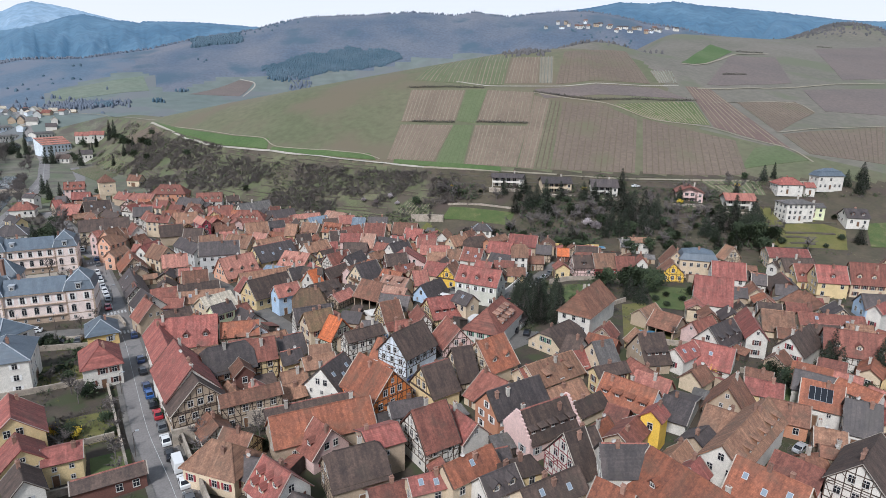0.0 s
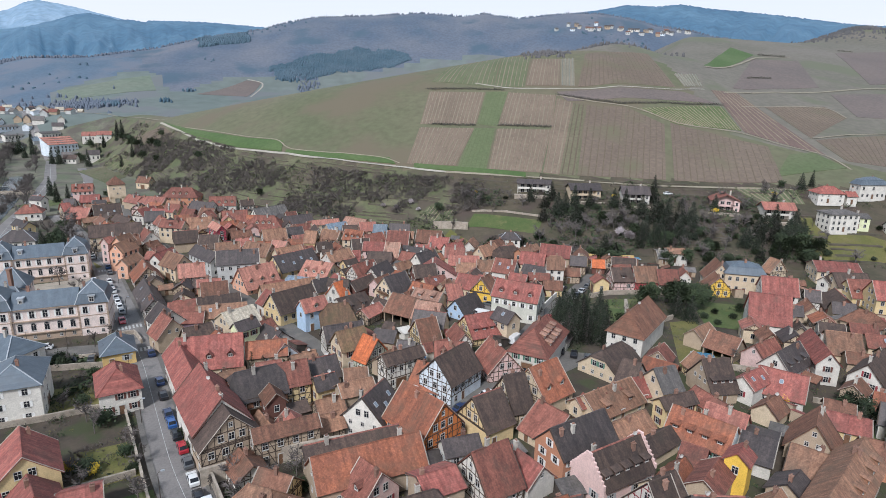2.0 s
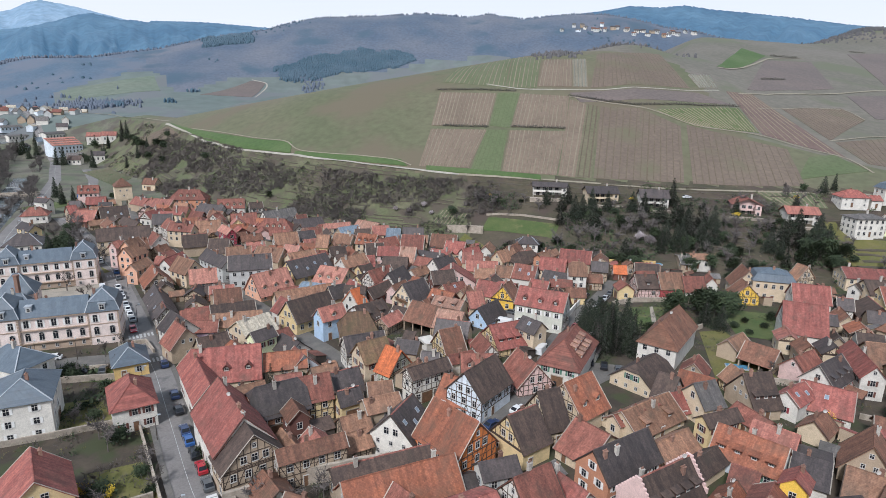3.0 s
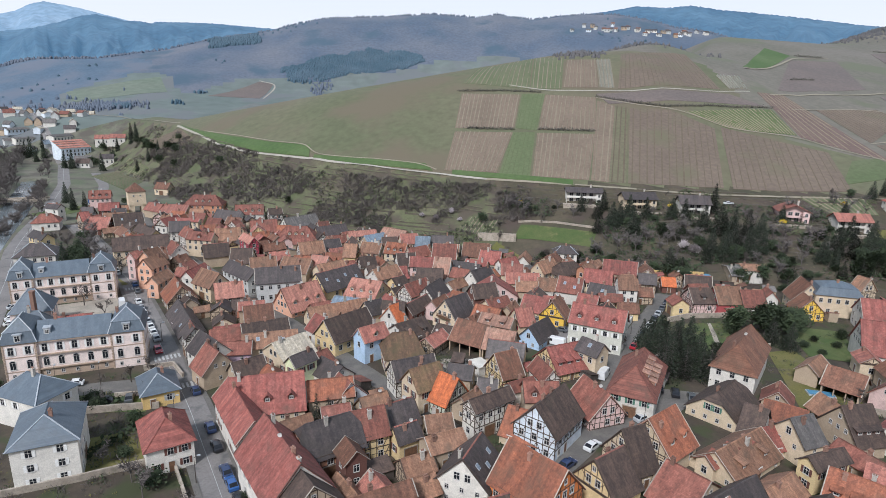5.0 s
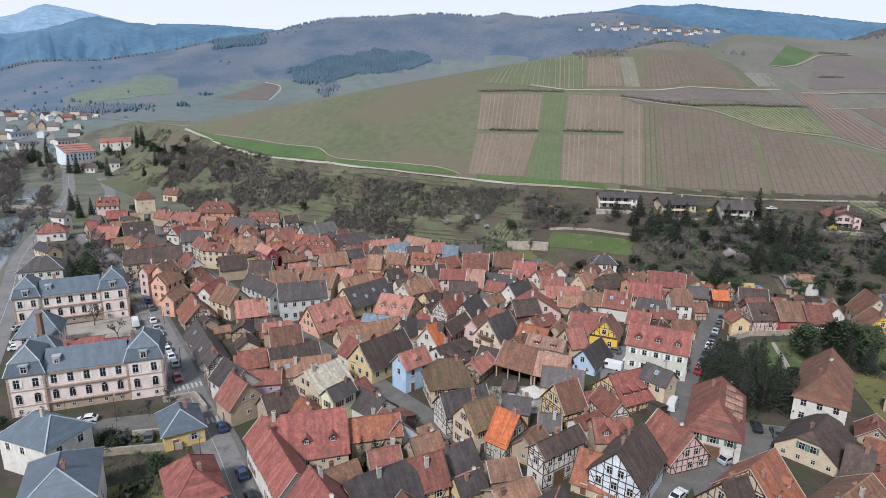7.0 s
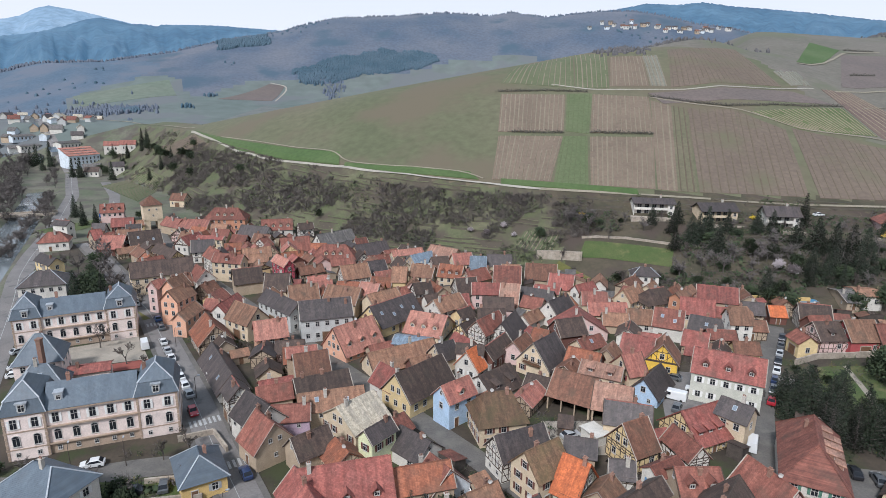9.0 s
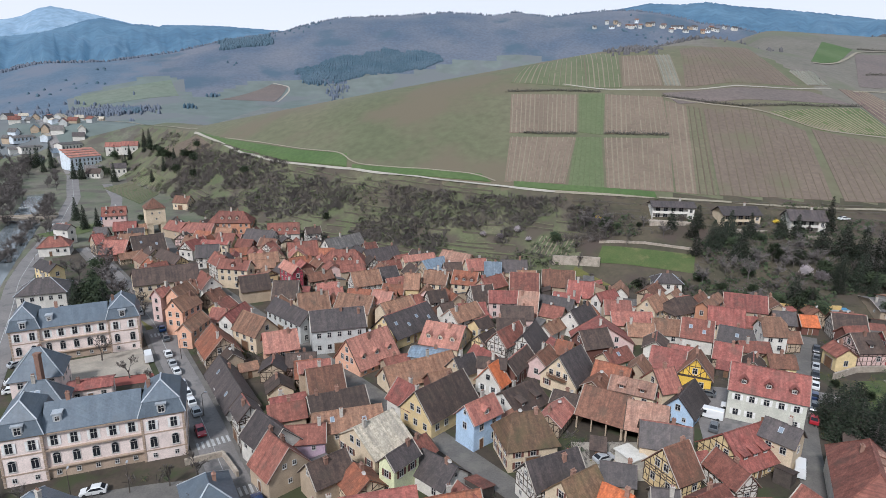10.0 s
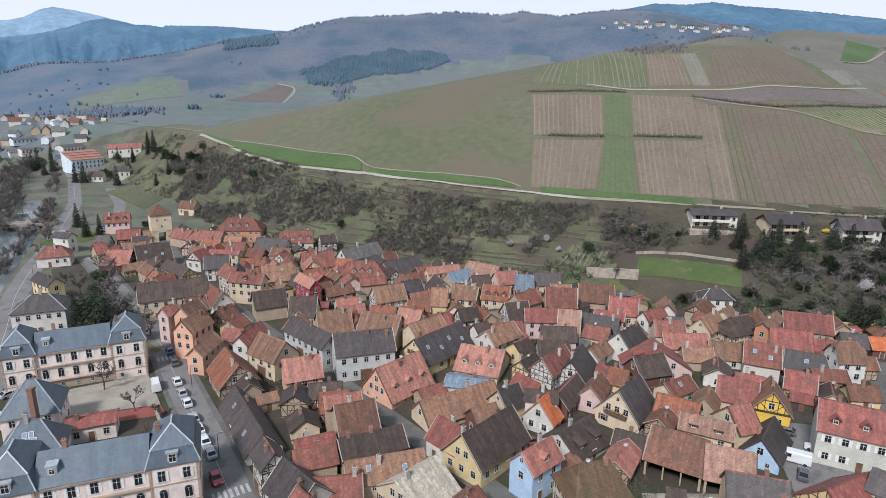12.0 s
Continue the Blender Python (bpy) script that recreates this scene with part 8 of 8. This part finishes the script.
for x, y, a, c in ((-76.7, 138, 123, "dark blue"), (-72.9, 131.6, 123, "black"), (-68.3, 123.9, 123, "dark blue"), (-66.0, 120.4, 123, "blue"), (-63.1, 116.2, 123, "black"), (-60.0, 111.8, 123, "red"), (-57.0, 107.2, 123, "grey"), (-54.0, 102.3, 123, "white"), (-51.0, 97.6, 123, "black"), (-45, 89.6, 123, "white"), (-42, 85.0, 123, "grey"), (-86, 153, 123, "dark blue"),
                   (-104.5, 173.5, 305, "red"), (-137.3, 225, 125, "blue"), (-133, 218.5, 125, "grey"), (-127.8, 208.7, 125, "white"), (-124.2, 203.4, 125, "silver"), (-121.2, 199.2, 125, "white"), (-117, 193, 125, "silver"), (-114.2, 189, 125, "white"), (-111.4, 185, 125, "white"), (-108.6, 181, 125, "silver"), (-152, 240, 125, "white"), (-150, 237, 125, "white"), (-160, 250, 130, "white"), (-167, 257.5, 130, "silver"),
                   (-115, 154.5, 200, "white"), (-104, 147, 198, "black"), (-99, 149, 110, "grey"), (4, 191, 150, "grey"), (7, 185, 150, "white"), (9, 182, 148, "black"), (11, 186, 146, "black"), (0, 177, 60, "grey"), (24, 203, 58, "black"), (21, 198, 58, "silver"), (17, 191, 58, "grey"), (31, 208, 58, "black"),
                   (11, 146, 30, "black"), (13, 143.5, 30, "silver"), (8, 148, 30, "black"), (0, 133, 45, "white"), (3.6, 131, 45, "silver"), (-6, 127, 45, "dark blue"), (24, 155, 75, "black"), (27, 153, 75, "grey"), (21, 157, 75, "black"), (-46, 150, 130, "white"), (-25, 166, 25, "silver"), (-156, 192, 30, "white"), (-153.5, 188, 30, "white"), (-162, 201, 60, "silver"), (70, 101, 40, "silver"), (-228, 352, 110, "white"), (-233, 358, 110, "silver"), (96, 295, 10, "white")):
    car(x, y, a, c)
for k in range(8):
    u = k / 7
    car(43.2 - 21 * u, 216 - 35.5 * u, 59 + (180 if k % 3 == 0 else 0), ("black", "grey", "silver", "black", "white", "dark blue", "grey", "red")[k])
car(-48.1, 94.4, 123, "white", True)
car(1, 181.5, 150, "white", True)
car(9.5, 163, 60, "white", True)
car(-131.5, 206, 122, "white", True)
car(14, 186.5, 58, "white", True)
car(-236, 366, 112, "blue", True)


# ---- the other roofs of the old town, in the gaps between the large houses ----
def clear_of(x, y, pts, d):
    for (ax, ay), (bx, by) in zip(pts, pts[1:]):
        dx, dy = bx - ax, by - ay
        u = min(1, max(0, ((x - ax) * dx + (y - ay) * dy) / (dx * dx + dy * dy)))
        if math.hypot(x - ax - u * dx, y - ay - u * dy) < d:
            return False
    return True


def overlap(p, q):
    """Whether two house plans run into one another by more than their eaves."""
    dx, dy = q[0] - p[0], q[1] - p[1]
    if math.hypot(dx, dy) > 30:
        return False
    for deg in (p[2], p[2] + 90, q[2], q[2] + 90):
        ux, uy = math.cos(radians(deg)), math.sin(radians(deg))
        reach = 0
        for _x, _y, turn, L, W in (p, q):
            c = math.cos(radians(turn - deg))
            reach += abs(c) * L / 2 + math.sqrt(max(0, 1 - c * c)) * W / 2
        if abs(dx * ux + dy * uy) > reach - 0.5:
            return False
    return True


GARDENS = ((22, 150, 44, 184, 0), (30, 176, 66, 204, 0), (48, 146, 70, 184, 0), (60, 170, 92, 204, 0), (-6, 125, 36, 160, 0), (-8, 168, 20, 198, 0), (-24, 252, 60, 300, 0), (-34, 158, -16, 174, 0))


def infill():
    r = random.Random(17)
    made = 0
    for _ in range(9000):
        x, y = r.uniform(-215, 150), r.uniform(66, 345)
        if y > np.interp(x, FOOT_X, FOOT_Y) - 6:
            continue
        street = np.interp(y, [p[1] for p in STREET], [p[0] for p in STREET])
        if x < street + 6:
            continue
        if x > 60 and y > 205 or x > 20 and y < 85 or x > 118:
            continue
        if any(a < x < c and b < y < d for a, b, c, d, _k in GARDENS):
            continue
        L, W = r.uniform(5, 9), r.uniform(4.5, 6.5)
        near = min(SPOTS, key=lambda q: math.hypot(q[0] - x, q[1] - y))
        turn = near[2] + r.choice((0, 90, 0)) + r.uniform(-5, 5)
        if any(overlap((x, y, turn, L, W), q) for q in SPOTS):
            continue
        if not all(clear_of(x, y, p, W / 2 + w) for p, w in ((STREET, 4.6), (MAIN, 2.7), (EAST, 3.0))):
            continue
        eave = r.uniform(2.4, 4.3)
        house(x, y, turn, L, W, eave, eave + W / 2 * r.uniform(0.65, 1.05),
              r.choice(("redbrown", "brown", "tan", "redbrown", "slate", "red", "brown", "orange", "redor", "tan", "dark")), r.choice(("tan", "cream", "tan", "white", "tan", "yellow", "cream", "redwood", "pink")), "g", timber=r.choice(("", "", "dark")), spacing=4.6, name="cottage")
        made += 1
        if made >= 230:
            break
    return made


infill()


# ---- yards between the houses: growth, lean-to sheds, stacked wood ----
def inside_house(x, y, gap):
    for hx, hy, turn, L, W in SPOTS:
        dx, dy = x - hx, y - hy
        if abs(dx) + abs(dy) > 40:
            continue
        c, sn = math.cos(radians(turn)), math.sin(radians(turn))
        if abs(dx * c + dy * sn) < L / 2 + W * 0.45 * (L < W) + gap and abs(dy * c - dx * sn) < W / 2 + gap:
            return True
    return False


def in_yard(x, y, gap, side):
    if any(not clear_of(x, y, p, w + side) for p, w in ((STREET, 5.2), (MAIN, 3.2), (EAST, 3.0), (SCHOOL_LANE, 3.2), (RIVER_ROAD, 5))):
        return False
    return not inside_house(x, y, gap) and not (-6 < x < 34 and 128 < y < 160) and not (-8 < x < 20 and 168 < y < 198)


def on_yards(r):
    x, y = r.uniform(-125, 135), r.uniform(78, 285)
    if y > np.interp(x, FOOT_X, FOOT_Y) or noise.noise((x * 0.09, y * 0.09, 6)) < -0.05 or not in_yard(x, y, 0.8, 0):
        return None
    return x, y


def small_twigs(s, p, r):
    size = r.uniform(0.5, 1.6)
    for _ in range(12):
        d = Vector((r.uniform(-1, 1), r.uniform(-1, 1), r.uniform(0.3, 1.4))).normalized() * size * r.uniform(0.6, 1.1)
        w = d.orthogonal().normalized() * size * 0.04
        b = p + Vector((r.uniform(-0.5, 0.5), r.uniform(-0.5, 0.5), -0.05)) * size
        s.add([b - w * 0.5, b + w * 0.5, b + d + w, b + d - w * 0.6], [(0, 1, 2, 3)])


scatter("garden_twigs", "bare brown bushes in the yards and gardens", 1500, on_yards, small_twigs, SCRUB_TWIG, "shrubs", seed=41)
scatter("garden_leaves", "low dark green plants in the yards and gardens", 800, on_yards, lambda s, p, r: leaf_clump(s, p + Vector((0, 0, 0.3)), r.uniform(0.5, 1.3), r, 26, fine=0.6), LEAF, "shrubs", seed=42)
scatter("garden_weeds", "rough grass tufts in the yards and gardens", 1500, on_yards, lambda s, p, r: leaf_clump(s, p + Vector((0, 0, 0.08)), r.uniform(0.5, 1.2), r, 14, fine=0.5), LAWN_MOSS, "grass", seed=43)


def lean_to(x, y, turn, L, W, roof, wall):
    ob = tagged(new("lean_to_shed"), f"small {wall} shed with {COLOUR.get(roof, roof)} single-pitch roof", "shed", "yard sheds")
    ob.matrix_basis = pose(x, y, ground_at(x, y), 0, 0, turn)
    s = Solid()
    prof = [(-W / 2, -0.5), (W / 2, -0.5), (W / 2, 2.9), (-W / 2, 2.0)]
    s.add([(-L / 2, a, b) for a, b in prof] + [(L / 2, a, b) for a, b in prof], [(3, 2, 1, 0), (4, 5, 6, 7), (0, 1, 5, 4), (1, 2, 6, 5), (2, 3, 7, 6), (3, 0, 4, 7)])
    s.box(-0.5, -W / 2 - 0.04, 0, 0.5, -W / 2 + 0.02, 1.8, 1)
    part("wall", s.mesh(WALL["tan"] if wall == "rendered" else DARK, WOOD), ob)
    s = Solid()
    s.slab([(-L / 2 - 0.2, W / 2 + 0.1, 3.1), (L / 2 + 0.2, W / 2 + 0.1, 3.1), (L / 2 + 0.2, -W / 2 - 0.3, 1.98), (-L / 2 - 0.2, -W / 2 - 0.3, 1.98)], 0.1)
    part("roof", s.mesh(ROOF[roof]), ob)


r = random.Random(51)
made = 0
for _ in range(5000):
    x, y = r.uniform(-110, 125), r.uniform(80, 275)
    if x < np.interp(y, [p[1] for p in STREET], [p[0] for p in STREET]) + 6 or y > np.interp(x, FOOT_X, FOOT_Y) - 3 or not in_yard(x, y, 1.6, 1.5) or 30 < x < 92 and 146 < y < 205:
        continue
    near = min(SPOTS, key=lambda q: math.hypot(q[0] - x, q[1] - y))
    L, W = r.uniform(2.6, 5), r.uniform(2.2, 3.4)
    lean_to(x, y, near[2] + r.choice((0, 90, 180, 270)), L, W, r.choice(("redbrown", "brown", "tan", "dark", "grey", "red")), r.choice(("rendered", "wooden", "wooden")))
    SPOTS.append((x, y, near[2], L, W))
    made += 1
    if made >= 120:
        break


# ---- hamlet on the hill, the far village and the large white block ----
def far_house(x, y, turn, L, W, eave, ridge, roof, wall, windows=3):
    s = Solid()
    hw = W / 2
    prof = [(-hw, -1.5), (hw, -1.5), (hw, eave), (0, ridge), (-hw, eave)]
    s.add([(-L / 2, a, b) for a, b in prof] + [(L / 2, a, b) for a, b in prof], [(4, 3, 2, 1, 0), (5, 6, 7, 8, 9), *((i, (i + 1) % 5, 5 + (i + 1) % 5, 5 + i) for i in range(5))])
    ob = tagged(new("villa"), f"{wall} far house with {COLOUR.get(roof, roof)} roof", "house", "far houses")
    ob.matrix_basis = pose(x, y, ground_at(x, y), 0, 0, turn)
    part("wall", s.mesh(WALL[wall]), ob)
    s = Solid()
    k = (ridge - eave) / hw
    for q in (-1, 1):
        s.slab([(-L / 2 - 0.4, 0, ridge + 0.15), (L / 2 + 0.4, 0, ridge + 0.15), (L / 2 + 0.4, q * (hw + 0.5), eave - 0.5 * k + 0.15), (-L / 2 - 0.4, q * (hw + 0.5), eave - 0.5 * k + 0.15)], 0.2)
    part("roof", s.mesh(ROOF[roof]), ob)
    for z in (eave * 0.55,) if eave < 9 else (1.6, 4.6, 7.6):
        for i in range(windows):
            part("window", WINDOW_TALL, ob, pose((i + 0.5 - windows / 2) * L / windows, -hw, z, 0, 0, 180))


r = random.Random(31)
VILLAGE = [(-352, 548), (-372, 560), (-409, 556), (-422, 566), (-360, 553), (-340, 545), (-335, 556), (-398, 560)]
for k in range(30):
    az = radians(11.2 + 10.4 * (k / 29) ** 0.9 + r.uniform(-0.5, 0.5))
    d = 1172 + 50 * smooth(17, 22, math.degrees(az)) + r.uniform(-12, 12)
    eave = r.uniform(2.6, 4.4)
    far_house(-30 + d * math.sin(az), 40 + d * math.cos(az), r.uniform(-40, 40), r.uniform(5.5, 10), r.uniform(5, 6.5), eave, eave + r.uniform(1.6, 2.6), r.choice(("slate", "grey", "brown", "slate", "grey")), r.choice(("bluewhite", "grey", "tan", "white", "grey")), 2)
for k in range(240):
    x, y = r.uniform(-560, -372), r.uniform(540, 720)
    az = math.degrees(math.atan2(x + 30, y - 40))
    if not all(math.hypot(x - a, y - b) > 9.5 for a, b in VILLAGE) or not clear_of(x, y, RIVER[:9], 16) or not -39.5 < az < -31.2 - 0.01 * max(0, 650 - y):
        continue
    VILLAGE.append((x, y))
    far_house(x, y, r.uniform(-40, 40) + r.choice((0, 90)), r.uniform(6, 10), r.uniform(5, 6.5), r.uniform(2.5, 4.0), r.uniform(5, 6.5), r.choice(("redbrown", "grey", "grey", "slate", "bluetin", "creamtile")), r.choice(("white", "grey", "bluewhite", "tan")), 0)
far_house(-376, 560, 68, 18, 10, 5, 6.5, "grey", "white", 6)
far_house(-335, 556, 20, 12, 9, 6, 9, "redor", "white", 2)
far_house(-320, 553, 20, 12, 9, 6, 9, "redor", "white", 2)
far_house(-309, 513, 30, 10, 8, 6, 9, "slate", "white", 3)
far_house(-334, 522, 30, 12, 8, 4, 7, "grey", "white", 3)
far_house(-325, 508, 10, 10, 7, 4, 7, "dark", "white", 3)
far_house(-409, 560, 60, 16, 8, 4, 5.0, "grey", "white", 6)
far_house(-424, 574, 60, 18, 8, 3.5, 5.0, "grey", "bluewhite", 6)


def terraced_block(x, y, turn):
    """A large white block whose flat-pitched salmon roofs step down towards the road."""
    ob = tagged(new("apartment_block"), "large white block with four stepped salmon roofs", "building")
    ob.matrix_basis = pose(x, y, ground_at(x, y), 0, 0, turn)
    for k in range(4):
        y0, h = -7.5 + 3.8 * k, 7.0 + 1.5 * k
        s = Solid()
        s.box(-12, y0, -3, 12, y0 + 3.8, h)
        step = part("wall", s.mesh(WALL["bluewhite"]), ob)
        s = Solid()
        s.slab([(-12.4, y0 - 0.4, h + 0.15), (12.4, y0 - 0.4, h + 0.15), (12.4, y0 + 3.3, h + 1.2), (-12.4, y0 + 3.3, h + 1.2)], 0.2)
        part("roof", s.mesh(ROOF["salmon"]), step)
    for z in (1.6, 4.6):
        for i in range(8):
            part("window", WINDOW_TALL, ob, pose(-10.5 + 3 * i, -7.52, z, 0, 0, 180))


terraced_block(-352, 537, 58)


# ---- villas along the foot of the vineyard ----
def hill_villa(x, y, turn, L, W, roof, wall, rise=2.2, gable_front=False, wing=False):
    """A two-storey villa on the slope: glazed ground floor, a long balcony above it, low pitched roof."""
    ob = tagged(new("hill_villa"), f"{WALLWORD.get(wall, wall)} villa with balcony under a {COLOUR.get(roof, roof)} roof", "house", "villas on the hill")
    ob.matrix_basis = pose(x, y, ground_at(x, y), 0, 0, turn)
    hw, h, back = L / 2, 4.9, W
    s = Solid()
    s.box(-hw, 1.3, -3.5, hw, back, h)
    s.box(-hw, 0, -3.5, -hw + 0.25, 1.3, h)
    s.box(hw - 2.6, 0, -3.5, hw, 1.3, h)
    if gable_front:
        s.add([(-hw, 1.3, h), (hw, 1.3, h), (0, 1.3, h + rise), (-hw, back, h), (hw, back, h), (0, back, h + rise)], [(0, 1, 2), (4, 3, 5)])
    else:
        for k in (-1, 1):
            s.add([(k * (hw - 0.01), 0, h), (k * (hw - 0.01), back, h), (k * (hw - 0.01), back / 2, h + rise)], [(0, 1, 2), (2, 1, 0)])
    part("wall", s.mesh(WALL[wall]), ob)
    s = Solid()
    if gable_front:
        for k in (-1, 1):
            s.slab([(0, -0.6, h + rise + 0.15), (0, back + 0.5, h + rise + 0.15), (k * (hw + 0.6), back + 0.5, h - 0.25), (k * (hw + 0.6), -0.6, h - 0.25)], 0.2)
    else:
        for q in (-0.7, back + 0.6):
            s.slab([(-hw - 0.6, back / 2, h + rise + 0.15), (hw + 0.6, back / 2, h + rise + 0.15), (hw + 0.6, q, h - 0.2), (-hw - 0.6, q, h - 0.2)], 0.2)
    part("roof", s.mesh(ROOF[roof]), ob)
    s = Solid()
    s.box(-hw + 0.2, -0.1, 2.1, hw - 2.6, 1.35, 2.3)
    s.box(-hw + 0.2, -0.1, 2.3, hw - 2.6, 0.0, 3.1)
    part("balcony", s.mesh(WALL[wall]), ob, None, "pale rendered balcony parapet")
    n = max(2, int((L - 3.2) / 2.6))
    for k in range(n):
        u = -hw + 0.9 + (L - 4.2) * (k + 0.5) / n
        for z in (0.95, 3.35):
            part("window", WINDOW_TALL, ob, pose(u, 1.28, z, 0, 0, 180) @ Matrix.Diagonal((1.5, 1, 0.95, 1)))
    for z in (0.9, 3.4):
        part("window", WINDOW, ob, pose(hw - 1.3, -0.01, z, 0, 0, 180))
    part("chimney", CHIMNEYS[1], ob, pose(hw * 0.4, back * 0.55, h + rise * 0.8))
    s = Solid()
    s.box(-hw - 1.5, -4.0, -3.0, hw + 1.0, -0.3, -0.4)
    part("terrace", s.mesh(STONE), ob, None, "stone terrace in front of the villa")
    SPOTS.append((x, y + W / 2, turn, L, W))
    return ob


hill_villa(32.5, 300, -5, 16, 8, "slate", "white", 1.4)
hill_villa(56.3, 293, 4, 14.5, 9, "slate", "cream", 2.4)
hill_villa(78.7, 288, -6, 12.5, 9, "slate", "white", 3.0)
hill_villa(117, 279.5, -14, 12, 10, "redbrown", "pink", 2.6, True)
hill_villa(137.5, 271, -7, 13, 9, "redor", "white", 2.4)


# ---- street lamps, benches and garden things ----
def lamp_mesh():
    s = Solid()
    limb(s, (0, 0, 0), (0, 0, 5.2), 0.09, 0.05, n=6)
    limb(s, (0, 0, 5.2), (0.7, 0, 5.6), 0.05, 0.04, n=5)
    h = Solid()
    h.box(0.5, -0.14, 5.5, 1.1, 0.14, 5.68)
    return s.mesh(DARK), h.mesh(ZINC)


POLE, HEAD = lamp_mesh()
for x, y, a in ((-94, 167, 20), (-109, 155, 110), (-118, 153, 110), (-106.5, 180, 20), (-123.5, 207, 20), (-72.5, 121, 20), (-57.5, 97.5, 20), (-85.5, 141.5, 20), (12, 140, 0), (24, 190, 200), (-38, 155, 200), (-212, 280, 20), (-230, 320, 20)):
    ob = tagged(new("street_lamp"), "thin dark street lamp beside the road", "street lamp", "street lamps")
    ob.matrix_basis = pose(x, y, ground_at(x, y), 0, 0, a)
    part("pole", POLE, ob)
    part("lamp_head", HEAD, ob)
s = Solid()
s.box(-2.9, -1.3, 0, 2.9, 1.3, 0.35)
s.box(-2.7, -1.1, 0.3, 2.7, 1.1, 0.42, 1)
pool = tagged(new("covered_pool", s.mesh(ZINC, surface("blue pool cover", (0.05, 0.17, 0.28), (0.08, 0.22, 0.34), 0.8, 4, 0.6, 0.1))), "garden pool under a blue cover", "pool")
pool.matrix_basis = pose(58.5, 157, ground_at(58.5, 157) + 0.06, 0, 0, -12)
pool2 = copy_thing(pool, pose(66, 244, ground_at(66, 244) + 0.3, 0, 0, 0))
s = Solid()
s.box(-1.6, -2.2, 0, 1.6, 2.2, 2.3)
s.box(-1.9, -2.5, 2.3, 1.9, 2.5, 2.5)
shed = tagged(new("flat_shed", s.mesh(WALL["white"])), "white flat-roofed garage in the courtyard", "shed")
shed.matrix_basis = pose(-20.5, 165, ground_at(-20.5, 165), 0, 0, 30)
